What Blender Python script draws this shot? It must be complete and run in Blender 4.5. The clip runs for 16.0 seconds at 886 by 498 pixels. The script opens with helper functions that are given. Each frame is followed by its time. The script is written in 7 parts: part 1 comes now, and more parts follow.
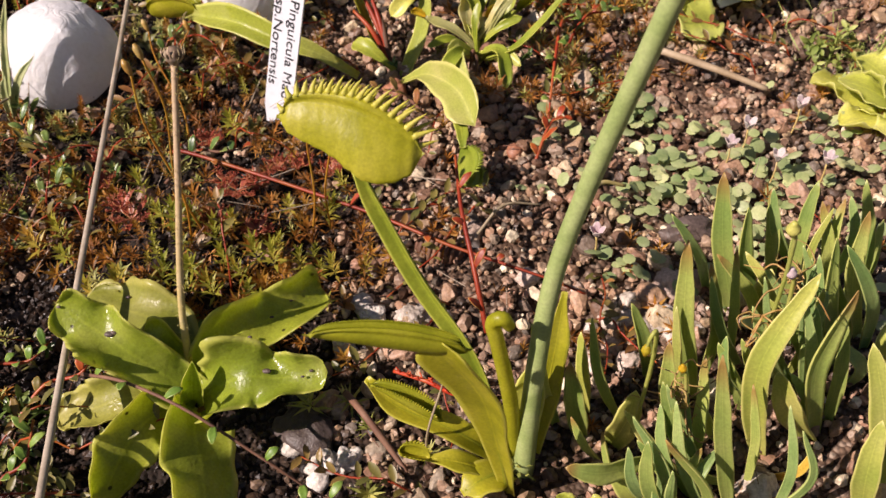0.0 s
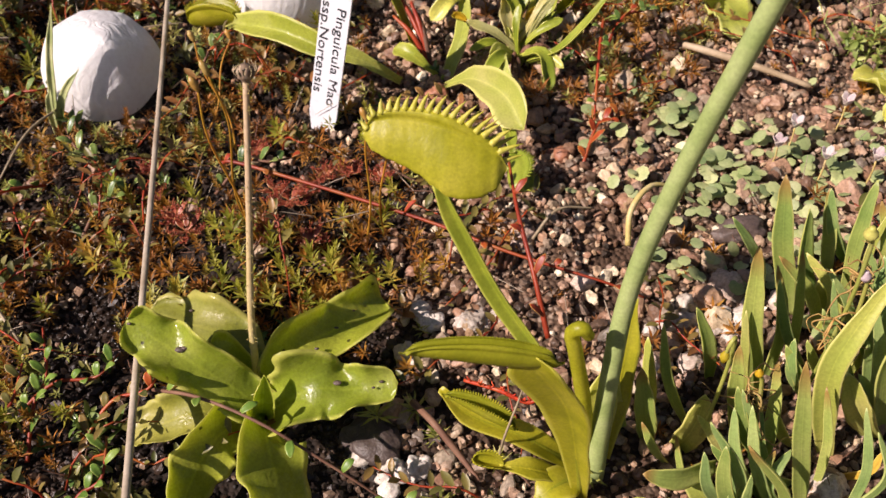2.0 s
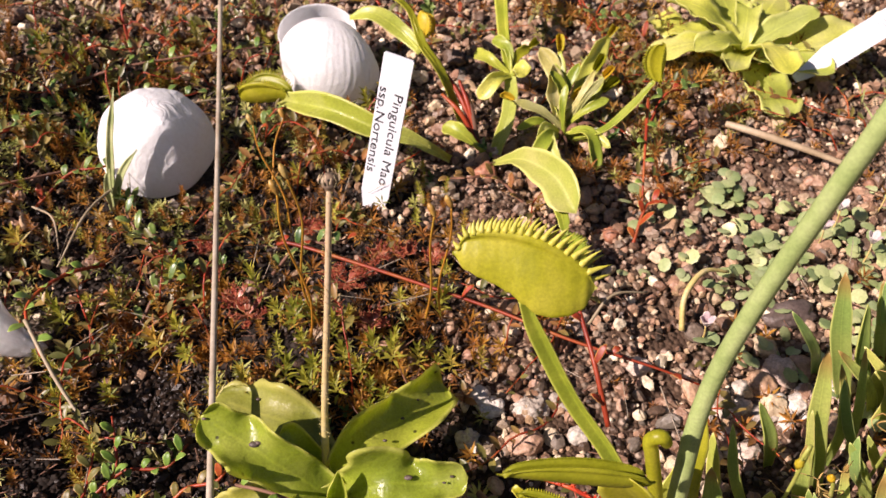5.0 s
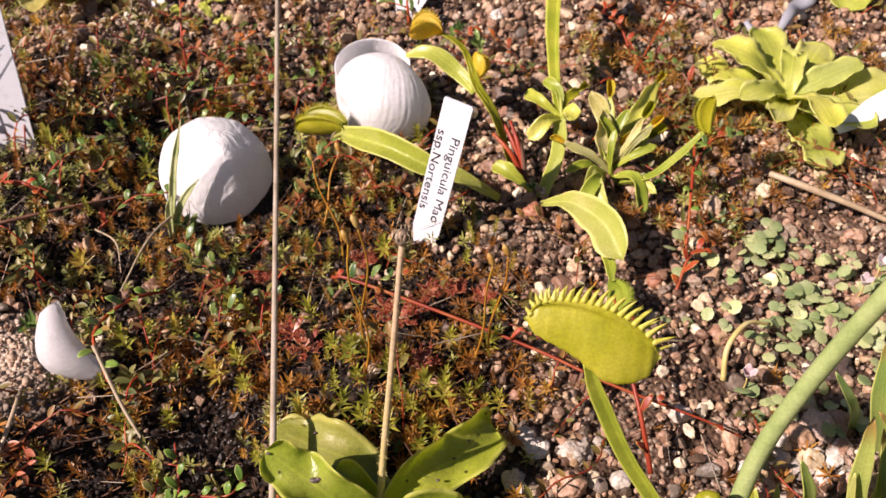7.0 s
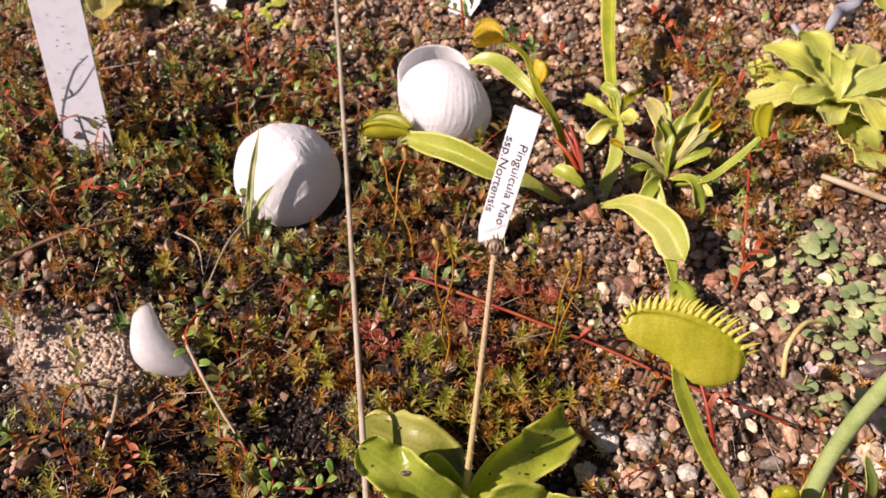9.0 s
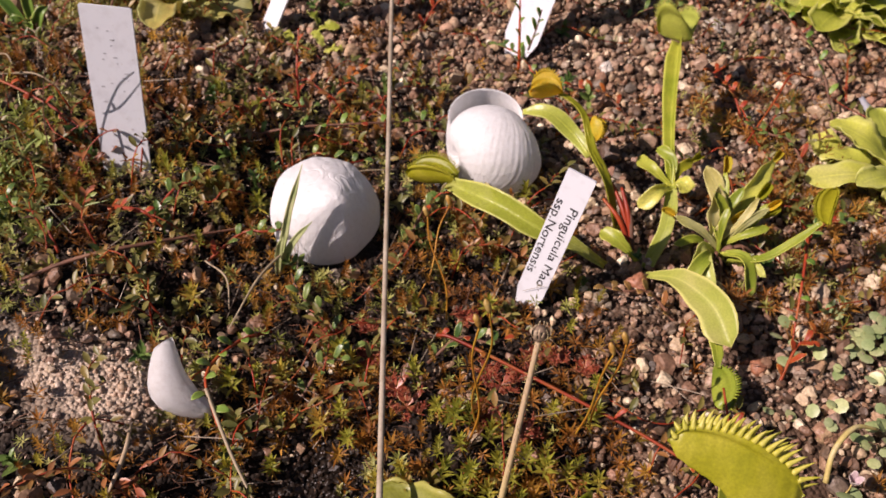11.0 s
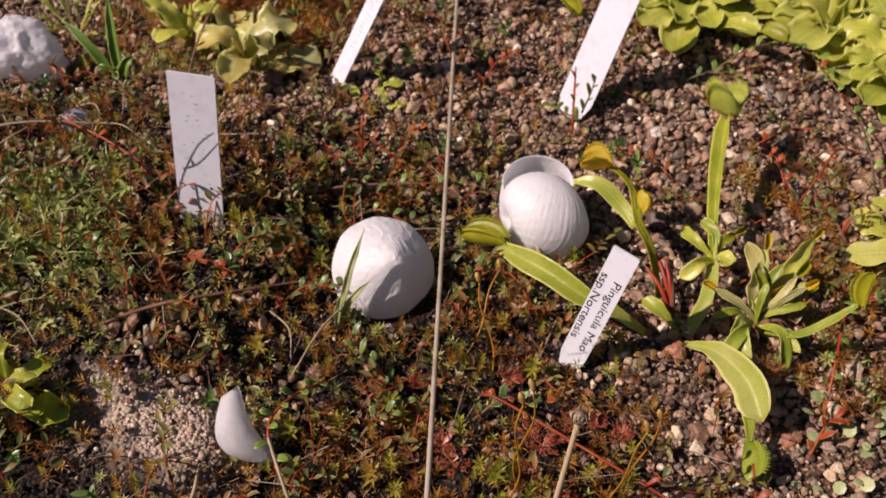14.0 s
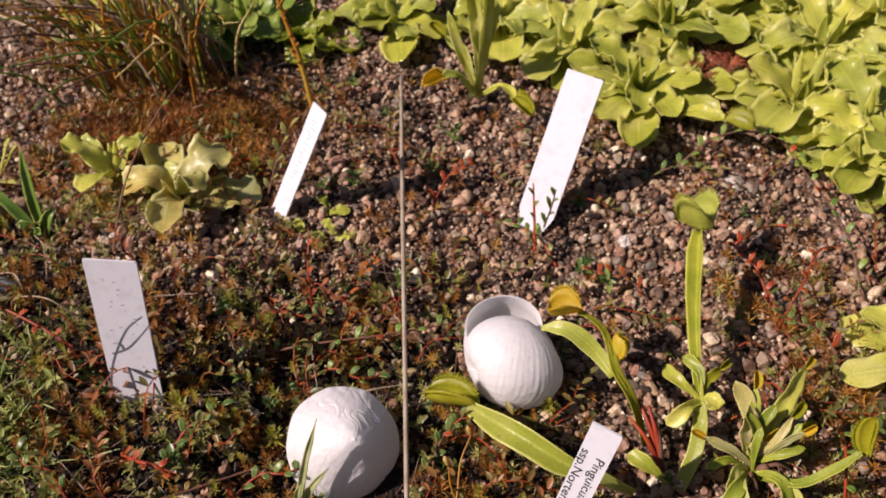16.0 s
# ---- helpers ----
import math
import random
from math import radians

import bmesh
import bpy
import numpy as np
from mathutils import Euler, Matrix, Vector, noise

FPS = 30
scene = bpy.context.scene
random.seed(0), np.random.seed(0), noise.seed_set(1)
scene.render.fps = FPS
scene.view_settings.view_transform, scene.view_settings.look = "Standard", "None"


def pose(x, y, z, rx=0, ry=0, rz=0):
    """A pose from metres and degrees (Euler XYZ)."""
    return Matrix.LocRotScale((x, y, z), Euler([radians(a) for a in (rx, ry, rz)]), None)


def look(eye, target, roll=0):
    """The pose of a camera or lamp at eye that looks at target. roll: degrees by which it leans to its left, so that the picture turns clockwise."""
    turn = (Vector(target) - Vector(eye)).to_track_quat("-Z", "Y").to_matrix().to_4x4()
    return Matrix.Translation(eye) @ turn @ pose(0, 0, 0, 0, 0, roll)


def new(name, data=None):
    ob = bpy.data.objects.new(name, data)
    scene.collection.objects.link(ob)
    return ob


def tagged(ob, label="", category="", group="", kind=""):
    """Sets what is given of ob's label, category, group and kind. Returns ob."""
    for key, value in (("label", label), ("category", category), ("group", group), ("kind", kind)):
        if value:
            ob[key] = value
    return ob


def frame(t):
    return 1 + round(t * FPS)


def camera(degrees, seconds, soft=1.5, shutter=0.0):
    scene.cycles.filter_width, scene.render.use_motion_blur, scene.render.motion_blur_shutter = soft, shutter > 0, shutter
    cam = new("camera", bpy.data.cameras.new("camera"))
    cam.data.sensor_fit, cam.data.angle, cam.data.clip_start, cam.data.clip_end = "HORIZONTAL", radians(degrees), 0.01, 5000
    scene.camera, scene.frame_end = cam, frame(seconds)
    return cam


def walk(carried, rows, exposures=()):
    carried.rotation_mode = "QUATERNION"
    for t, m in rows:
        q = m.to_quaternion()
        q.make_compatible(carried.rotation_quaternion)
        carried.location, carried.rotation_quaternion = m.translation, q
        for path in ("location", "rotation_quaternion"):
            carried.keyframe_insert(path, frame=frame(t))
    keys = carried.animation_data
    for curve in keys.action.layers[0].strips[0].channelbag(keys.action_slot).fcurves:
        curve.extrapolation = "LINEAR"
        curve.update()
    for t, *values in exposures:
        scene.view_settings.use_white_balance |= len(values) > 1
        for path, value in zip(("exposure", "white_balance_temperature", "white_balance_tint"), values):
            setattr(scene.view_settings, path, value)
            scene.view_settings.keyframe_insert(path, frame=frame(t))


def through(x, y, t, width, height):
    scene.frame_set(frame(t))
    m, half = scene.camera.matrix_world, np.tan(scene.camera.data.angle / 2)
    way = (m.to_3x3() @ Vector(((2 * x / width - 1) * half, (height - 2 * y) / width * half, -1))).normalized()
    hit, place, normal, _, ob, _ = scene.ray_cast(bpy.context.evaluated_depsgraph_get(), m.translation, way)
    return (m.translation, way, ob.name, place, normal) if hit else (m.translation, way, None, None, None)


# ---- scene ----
cam = camera(52.7, 16.0)
cam.data.dof.use_dof, cam.data.dof.focus_distance, cam.data.dof.aperture_fstop = True, 0.220, 40.0
PATH = [
    (0, (0.002, 0.001, 0.203), (-0.015, 1.305, -1.313), -0.8),
    (0.5, (-0.01, 0.001, 0.21), (-0.024, 1.307, -1.305), -1.3),
    (1, (-0.011, -0.005, 0.21), (-0.025, 1.29, -1.313), -1.6),
    (1.5, (-0.009, -0.006, 0.212), (-0.021, 1.283, -1.317), -1.9),
    (2, (-0.015, 0.004, 0.207), (-0.028, 1.292, -1.322), -1.9),
    (2.5, (-0.013, 0.008, 0.21), (-0.024, 1.299, -1.317), -1.8),
    (3, (-0.016, 0.008, 0.209), (-0.035, 1.304, -1.313), -2.2),
    (3.5, (-0.019, 0.011, 0.215), (-0.034, 1.313, -1.303), -2.1),
    (4, (-0.019, 0.011, 0.218), (-0.031, 1.315, -1.298), -2.1),
    (4.5, (-0.024, 0.013, 0.222), (-0.029, 1.331, -1.283), -1.8),
    (5, (-0.033, 0.015, 0.223), (-0.038, 1.345, -1.271), -1.4),
    (5.2, (-0.036, 0.019, 0.226), (-0.045, 1.353, -1.264), -1.0),
    (7.3, (-0.051, 0.019, 0.244), (-0.081, 1.343, -1.254), 0.2),
    (7.5, (-0.055, 0.022, 0.247), (-0.086, 1.344, -1.254), 0.2),
    (8, (-0.059, 0.022, 0.247), (-0.101, 1.332, -1.263), -0.2),
    (8.5, (-0.064, 0.017, 0.247), (-0.108, 1.321, -1.268), -0.3),
    (9, (-0.066, 0.014, 0.253), (-0.121, 1.316, -1.264), -0.8),
    (9.5, (-0.076, 0.026, 0.246), (-0.164, 1.329, -1.269), -1.0),
    (9.7, (-0.078, 0.03, 0.249), (-0.176, 1.335, -1.263), -0.6),
    (11.8, (-0.067, 0.04, 0.259), (-0.167, 1.356, -1.244), 4.2),
    (12, (-0.066, 0.046, 0.262), (-0.168, 1.369, -1.234), 3.9),
    (12.5, (-0.068, 0.039, 0.272), (-0.179, 1.357, -1.228), 3.4),
    (13, (-0.073, 0.031, 0.275), (-0.268, 1.34, -1.224), 1.6),
    (13.5, (-0.075, 0.033, 0.278), (-0.281, 1.337, -1.225), 2.1),
    (14, (-0.076, 0.036, 0.283), (-0.289, 1.344, -1.215), 2.2),
    (14.5, (-0.074, 0.055, 0.292), (-0.282, 1.362, -1.207), -1.1),
    (15, (-0.071, 0.064, 0.295), (-0.247, 1.388, -1.194), -1.1),
    (15.5, (-0.078, 0.068, 0.296), (-0.249, 1.391, -1.194), -1.2),
    (16, (-0.079, 0.099, 0.298), (-0.239, 1.432, -1.183), -1.1),
]
walk(cam, [(t, look(eye, target, roll)) for t, eye, target, roll in PATH],
     [(0.0, 0.38, 6400, 22.5), (2.0, 0.43, 6400, 22.5), (3.0, 0.52, 6400, 23.5), (5.0, 0.60, 6400, 24.5), (8.5, 0.60, 6400, 26.5), (9.0, 0.50, 6400, 26.5), (9.5, 0.27, 6400, 27.5), (12.0, 0.12, 6400, 26.5), (14.0, -0.05, 6400, 27.5), (16.0, 0.07, 6400, 27.0)])

# ---- world, sun, exposure ----
SUN_AZ, SUN_EL = -112.0, 43.0          # degrees from +y towards +x, and above the horizon
world = bpy.data.worlds.new("sky")
scene.world = world
world.use_nodes = True
wn = world.node_tree
sky = wn.nodes.new("ShaderNodeTexSky")
sky.sky_type, sky.sun_disc = "NISHITA", False
sky.sun_elevation, sky.sun_rotation = radians(SUN_EL), radians(SUN_AZ % 360)
wn.links.new(sky.outputs[0], wn.nodes["Background"].inputs[0])
wn.nodes["Background"].inputs[1].default_value = 0.035
sun_data = bpy.data.lights.new("sun", "SUN")
sun_data.energy, sun_data.angle, sun_data.color = 5.3, radians(0.55), (1.0, 0.885, 0.76)
sun = new("sun", sun_data)
to_sun = Vector((math.sin(radians(SUN_AZ)) * math.cos(radians(SUN_EL)), math.cos(radians(SUN_AZ)) * math.cos(radians(SUN_EL)), math.sin(radians(SUN_EL))))
sun.matrix_world = look(to_sun * 3, (0, 0, 0))


# ---- materials ----
def material(name, rough=0.5, spec=0.5, metal=0.0):
    m = bpy.data.materials.new(name)
    m.use_nodes = True
    b = m.node_tree.nodes["Principled BSDF"]
    b.inputs["Roughness"].default_value = rough
    b.inputs["Specular IOR Level"].default_value = spec
    b.inputs["Metallic"].default_value = metal
    return m, m.node_tree, b


def node(nt, kind, **inputs):
    n = nt.nodes.new(kind)
    for k, v in inputs.items():
        n.inputs[k.replace("_", " ")].default_value = v
    return n


def ramp(nt, source, stops, mode="LINEAR"):
    r = nt.nodes.new("ShaderNodeValToRGB")
    r.color_ramp.interpolation = mode
    e = r.color_ramp.elements
    while len(e) < len(stops):
        e.new(0.5)
    for el, (p, c) in zip(e, stops):
        el.position, el.color = p, (*c, 1)
    nt.links.new(source, r.inputs[0])
    return r.outputs[0]


def noise_tex(nt, scale, detail=3.0, rough=0.55, vector=None):
    n = node(nt, "ShaderNodeTexNoise", Scale=scale, Detail=detail, Roughness=rough)
    if vector is None:
        vector = nt.nodes.new("ShaderNodeNewGeometry").outputs["Position"]
    nt.links.new(vector, n.inputs["Vector"])
    return n.outputs["Fac"]


def mix(nt, kind, fac, a, b):
    m = nt.nodes.new("ShaderNodeMix")
    m.data_type, m.blend_type = "RGBA", kind
    for sock, v in ((m.inputs[0], fac), (m.inputs[6], a), (m.inputs[7], b)):
        if isinstance(v, bpy.types.NodeSocket):
            nt.links.new(v, sock)
        elif isinstance(v, tuple):
            sock.default_value = (*v, 1)
        else:
            sock.default_value = v
    return m.outputs[2]


def bump(nt, b, height, strength=0.3, distance=0.001):
    n = node(nt, "ShaderNodeBump", Strength=strength, Distance=distance)
    nt.links.new(height, n.inputs["Height"])
    nt.links.new(n.outputs[0], b.inputs["Normal"])


def one_of_many(nt):
    """A number from 0 to 1 that differs from piece to piece."""
    g, o = nt.nodes.new("ShaderNodeNewGeometry"), nt.nodes.new("ShaderNodeObjectInfo")
    add = nt.nodes.new("ShaderNodeMath")
    add.operation = "ADD"
    nt.links.new(g.outputs["Random Per Island"], add.inputs[0])
    nt.links.new(o.outputs["Random"], add.inputs[1])
    fr = nt.nodes.new("ShaderNodeMath")
    fr.operation = "FRACT"
    nt.links.new(add.outputs[0], fr.inputs[0])
    return fr.outputs[0]


def through_light(nt, b, colour, amount):
    """Mixes in light that shines through a thin leaf."""
    t = nt.nodes.new("ShaderNodeBsdfTranslucent")
    if isinstance(colour, bpy.types.NodeSocket):
        nt.links.new(colour, t.inputs[0])
    else:
        t.inputs[0].default_value = (*colour, 1)
    mx = nt.nodes.new("ShaderNodeMixShader")
    mx.inputs[0].default_value = amount
    nt.links.new(b.outputs[0], mx.inputs[1])
    nt.links.new(t.outputs[0], mx.inputs[2])
    nt.links.new(mx.outputs[0], nt.nodes["Material Output"].inputs[0])


def leaf_material(name, dark, mid, light, rough=0.4, through=0.3, scale=90, spots=0.0, spec=0.5, vary=0.25, tip=None, tip_from=(0.80, 0.95)):
    m, nt, b = material(name, rough, spec)
    big = noise_tex(nt, scale, 2.0)
    c = ramp(nt, big, [(0.3, dark), (0.5, mid), (0.72, light)])
    per = one_of_many(nt)
    c = mix(nt, "MULTIPLY", 1.0, c, ramp(nt, per, [(0.0, (1 - vary, 1 - vary * 0.8, 1 - vary)), (1.0, (1 + vary * 0.6, 1 + vary * 0.3, 1.0))]))
    fine = noise_tex(nt, 1500, 2.0)
    c = mix(nt, "MULTIPLY", 1.0, c, ramp(nt, fine, [(0.3, (0.86, 0.86, 0.86)), (0.7, (1.08, 1.08, 1.08))]))
    if spots:
        cells = node(nt, "ShaderNodeTexVoronoi", Scale=190.0)
        nt.links.new(nt.nodes.new("ShaderNodeNewGeometry").outputs["Position"], cells.inputs["Vector"])
        dots = ramp(nt, cells.outputs["Distance"], [(0.09, (spots,) * 3), (0.13, (0, 0, 0))])
        few = ramp(nt, noise_tex(nt, 130, 1.0), [(0.50, (0, 0, 0)), (0.56, (1, 1, 1))])
        c = mix(nt, "MIX", mix(nt, "MULTIPLY", 1.0, dots, few), c, (0.03, 0.022, 0.012))
        brown = ramp(nt, noise_tex(nt, 75, 3.0), [(0.66, (0, 0, 0)), (0.78, (0.55,) * 3)])
        c = mix(nt, "MIX", brown, c, (0.26, 0.17, 0.05))
    at = nt.nodes.new("ShaderNodeAttribute")
    at.attribute_name = "edge"
    rim = ramp(nt, at.outputs["Fac"], [(0.0, (0, 0, 0)), (0.82, (0, 0, 0)), (0.96, (0.80,) * 3)])
    c = mix(nt, "MIX", rim, c, tuple(min(0.85, 0.35 * a + 0.75 * l) for a, l in zip((0.8, 0.72, 0.2), light)))
    rib = ramp(nt, at.outputs["Fac"], [(0.0, (1, 1, 1)), (0.001, (1.22, 1.2, 1.15)), (0.10, (0.86, 0.88, 0.85)), (0.35, (1, 1, 1))])
    c = mix(nt, "MULTIPLY", 0.8, c, rib)
    if tip:
        up = nt.nodes.new("ShaderNodeAttribute")
        up.attribute_name = "along"
        c = mix(nt, "MIX", ramp(nt, up.outputs["Fac"], [(tip_from[0], (0, 0, 0)), (tip_from[1], (0.75,) * 3)]), c, tip)
    nt.links.new(c, b.inputs["Base Color"])
    bump(nt, b, noise_tex(nt, 420, 3.0), 0.25, 0.0006)
    if spots:
        shine = ramp(nt, noise_tex(nt, 260, 3.0), [(0.35, (rough * 0.55,) * 3), (0.6, (min(1, rough * 1.5),) * 3)])
        nt.links.new(shine, b.inputs["Roughness"])
        bump(nt, b, noise_tex(nt, 230, 4.0, 0.6), 0.45, 0.0012)
    through_light(nt, b, c, through)
    return m


BUTTERWORT = leaf_material("butterwort_leaf", (0.38, 0.49, 0.045), (0.53, 0.62, 0.07), (0.67, 0.71, 0.16), 0.26, 0.58, 55, 0.85, 0.6)
# olive copy for two leaves; their shade is put into its darker colour
BUTTERWORT_OLIVE_SHADED = leaf_material("butterwort_olive_shaded_leaf", (0.25, 0.28, 0.04), (0.34, 0.36, 0.055), (0.45, 0.44, 0.11), 0.42, 0.40, 55, 0.6, 0.45)
BUTTERWORT_PALE = leaf_material("butterwort_pale_leaf", (0.44, 0.51, 0.06), (0.60, 0.65, 0.10), (0.73, 0.75, 0.24), 0.30, 0.45, 40, 0.22, 0.5)
BUTTERWORT_LIME = leaf_material("butterwort_lime_leaf", (0.58, 0.64, 0.10), (0.73, 0.77, 0.16), (0.84, 0.85, 0.32), 0.33, 0.48, 45)
FADING = leaf_material("fading_leaf", (0.46, 0.42, 0.13), (0.60, 0.57, 0.20), (0.70, 0.67, 0.34), 0.42, 0.4, 60)
PETIOLE = leaf_material("flytrap_petiole", (0.24, 0.32, 0.028), (0.37, 0.45, 0.045), (0.52, 0.56, 0.08), 0.38, 0.36, 70)
LOBE = leaf_material("flytrap_lobe", (0.41, 0.42, 0.020), (0.51, 0.51, 0.027), (0.61, 0.59, 0.06), 0.40, 0.48, 110)
TOOTH = leaf_material("trap_tooth", (0.56, 0.54, 0.05), (0.68, 0.64, 0.10), (0.76, 0.70, 0.20), 0.45, 0.3, 300, vary=0.1)
GOLD = leaf_material("gold_lobe", (0.70, 0.48, 0.025), (0.76, 0.58, 0.035), (0.74, 0.66, 0.07), 0.45, 0.50, 160)
SCAPE = leaf_material("flower_stalk_green", (0.26, 0.34, 0.11), (0.33, 0.41, 0.15), (0.39, 0.46, 0.19), 0.45, 0.1, 150, vary=0.05)
STRAP = leaf_material("strap_leaf", (0.27, 0.40, 0.10), (0.41, 0.52, 0.14), (0.56, 0.61, 0.18), 0.40, 0.40, 60, vary=0.35)
STRAP_PALE = leaf_material("strap_leaf_pale", (0.38, 0.46, 0.08), (0.53, 0.56, 0.12), (0.66, 0.62, 0.22), 0.42, 0.3, 45, vary=0.2)
STRAP_BLUE = leaf_material("strap_leaf_blue_green", (0.25, 0.41, 0.12), (0.36, 0.51, 0.17), (0.49, 0.60, 0.23), 0.42, 0.38, 60, vary=0.25)
STRAP_TIPPED = leaf_material("strap_leaf_browned_tip", (0.34, 0.46, 0.11), (0.47, 0.56, 0.14), (0.60, 0.64, 0.20), 0.42, 0.38, 50, vary=0.2, tip=(0.42, 0.20, 0.06))
WITHERED = leaf_material("withered_leaf", (0.55, 0.36, 0.04), (0.66, 0.46, 0.06), (0.72, 0.55, 0.12), 0.5, 0.3, 60)
GRASS = leaf_material("grass_leaf", (0.11, 0.22, 0.03), (0.18, 0.32, 0.05), (0.26, 0.38, 0.08), 0.4, 0.25, 60)
ROUND_LEAF = leaf_material("round_leaf", (0.28, 0.38, 0.15), (0.43, 0.51, 0.24), (0.58, 0.62, 0.36), 0.4, 0.25, 120, vary=0.3)
STAR = leaf_material("star_moss_leaf", (0.30, 0.32, 0.035), (0.46, 0.45, 0.06), (0.58, 0.36, 0.07), 0.45, 0.42, 60, vary=0.3)
RUST = leaf_material("rust_moss_leaf", (0.16, 0.050, 0.012), (0.38, 0.16, 0.025), (0.58, 0.34, 0.05), 0.6, 0.3, 40, vary=0.45)
ORANGE = leaf_material("orange_moss_leaf", (0.19, 0.065, 0.012), (0.38, 0.16, 0.022), (0.52, 0.32, 0.05), 0.5, 0.35, 70, vary=0.4)
PALE_MOSS = leaf_material("pale_moss_leaf", (0.24, 0.27, 0.05), (0.40, 0.41, 0.10), (0.56, 0.54, 0.20), 0.6, 0.25, 60, vary=0.3)
TANGLE = leaf_material("tangled_moss_leaf", (0.24, 0.32, 0.07), (0.40, 0.48, 0.13), (0.60, 0.65, 0.28), 0.5, 0.3, 60, vary=0.3)
CREEPER = leaf_material("creeper_leaf", (0.08, 0.10, 0.025), (0.20, 0.18, 0.05), (0.36, 0.10, 0.05), 0.42, 0.15, 26, spec=0.45, vary=0.45)
DARK_LEAF = leaf_material("dark_creeper_leaf", (0.06, 0.13, 0.03), (0.13, 0.22, 0.05), (0.24, 0.30, 0.09), 0.35, 0.15, 60, spec=0.5, vary=0.35)
SHOOT = leaf_material("olive_shoot_leaf", (0.12, 0.12, 0.04), (0.23, 0.23, 0.07), (0.30, 0.20, 0.08), 0.4, 0.15, 40, spec=0.45, vary=0.45)
RED = leaf_material("red_stem", (0.28, 0.030, 0.012), (0.42, 0.060, 0.018), (0.46, 0.14, 0.025), 0.45, 0.2, 60)
RUSTY = leaf_material("orange_stem", (0.42, 0.16, 0.018), (0.54, 0.25, 0.025), (0.58, 0.36, 0.04), 0.45, 0.2, 60)
TWIG = leaf_material("brown_twig", (0.10, 0.045, 0.025), (0.17, 0.08, 0.05), (0.24, 0.13, 0.08), 0.7, 0.0, 120)
STRAW_BROWN = leaf_material("weathered_straw", (0.34, 0.26, 0.18), (0.44, 0.36, 0.27), (0.52, 0.44, 0.35), 0.6, 0.05, 120, vary=0.1)
STRAW = leaf_material("dry_straw", (0.30, 0.22, 0.13), (0.40, 0.31, 0.20), (0.50, 0.41, 0.29), 0.6, 0.05, 120, vary=0.15)
DRY_HEAD = leaf_material("dry_seed_head", (0.17, 0.11, 0.075), (0.30, 0.21, 0.15), (0.46, 0.36, 0.27), 0.75, 0.1, 500)
STALK_YELLOW = leaf_material("yellowish_stalk", (0.62, 0.46, 0.17), (0.76, 0.59, 0.22), (0.74, 0.60, 0.36), 0.55, 0.1, 120)
CAPSULE = leaf_material("papery_capsule", (0.36, 0.18, 0.04), (0.50, 0.30, 0.07), (0.62, 0.44, 0.16), 0.4, 0.2, 300)
STALK_HAIRY = leaf_material("hairy_flower_stalk", (0.60, 0.47, 0.13), (0.72, 0.59, 0.18), (0.74, 0.62, 0.30), 0.6, 0.15, 120, tip=(0.52, 0.36, 0.26), tip_from=(0.10, 0.75))
PINK = leaf_material("pale_pink_petal", (0.66, 0.52, 0.60), (0.76, 0.64, 0.70), (0.82, 0.74, 0.77), 0.5, 0.4, 200)
RED_BRIGHT = leaf_material("bright_red_bristle", (0.62, 0.05, 0.02), (0.72, 0.09, 0.03), (0.70, 0.20, 0.05), 0.45, 0.3, 300)


def shell_material(name, tone):
    m, nt, b = material(name, 0.42, 0.45)
    c = ramp(nt, noise_tex(nt, 55, 4.0), [(0.3, tuple(v * 0.95 for v in tone)), (0.6, tone)])
    c = mix(nt, "MULTIPLY", 1.0, c, ramp(nt, noise_tex(nt, 700, 3.0), [(0.32, (0.95, 0.94, 0.93)), (0.55, (1, 1, 1))]))
    c = mix(nt, "MIX", ramp(nt, noise_tex(nt, 180, 2.0), [(0.70, (0, 0, 0)), (0.80, (0.35,) * 3)]), c, (0.55, 0.47, 0.36))
    nt.links.new(c, b.inputs["Base Color"])
    bump(nt, b, noise_tex(nt, 420, 5.0, 0.62), 0.50, 0.0008)
    through_light(nt, b, c, 0.40)
    return m


SHELL = shell_material("bleached_shell", (0.93, 0.93, 0.93))
BLUE_SHELL = shell_material("bluish_shell", (0.46, 0.48, 0.53))
LEAF_GREEN = leaf_material("mid_green_leaf", (0.20, 0.33, 0.05), (0.32, 0.46, 0.07), (0.46, 0.56, 0.12), 0.4, 0.4, 50)
CHALK = shell_material("chalky_white_stone", (0.86, 0.86, 0.87))
m, nt, b = material("white_plastic", 0.45, 0.4)
c = ramp(nt, noise_tex(nt, 220, 4.0), [(0.28, (0.62, 0.63, 0.66)), (0.5, (0.70, 0.72, 0.76))])
c = mix(nt, "MIX", ramp(nt, noise_tex(nt, 600, 2.0, 0.4), [(0.72, (0, 0, 0)), (0.80, (0.5,) * 3)]), c, (0.35, 0.28, 0.20))
nt.links.new(c, b.inputs["Base Color"])
bump(nt, b, noise_tex(nt, 300, 3.0), 0.08, 0.0005)
PLASTIC = m
m, nt, b = material("black_ink", 0.6)
b.inputs["Base Color"].default_value = (0.02, 0.02, 0.022, 1)
INK = m
m, nt, b = material("faded_ink", 0.6)
b.inputs["Base Color"].default_value = (0.42, 0.42, 0.44, 1)
FADED = m


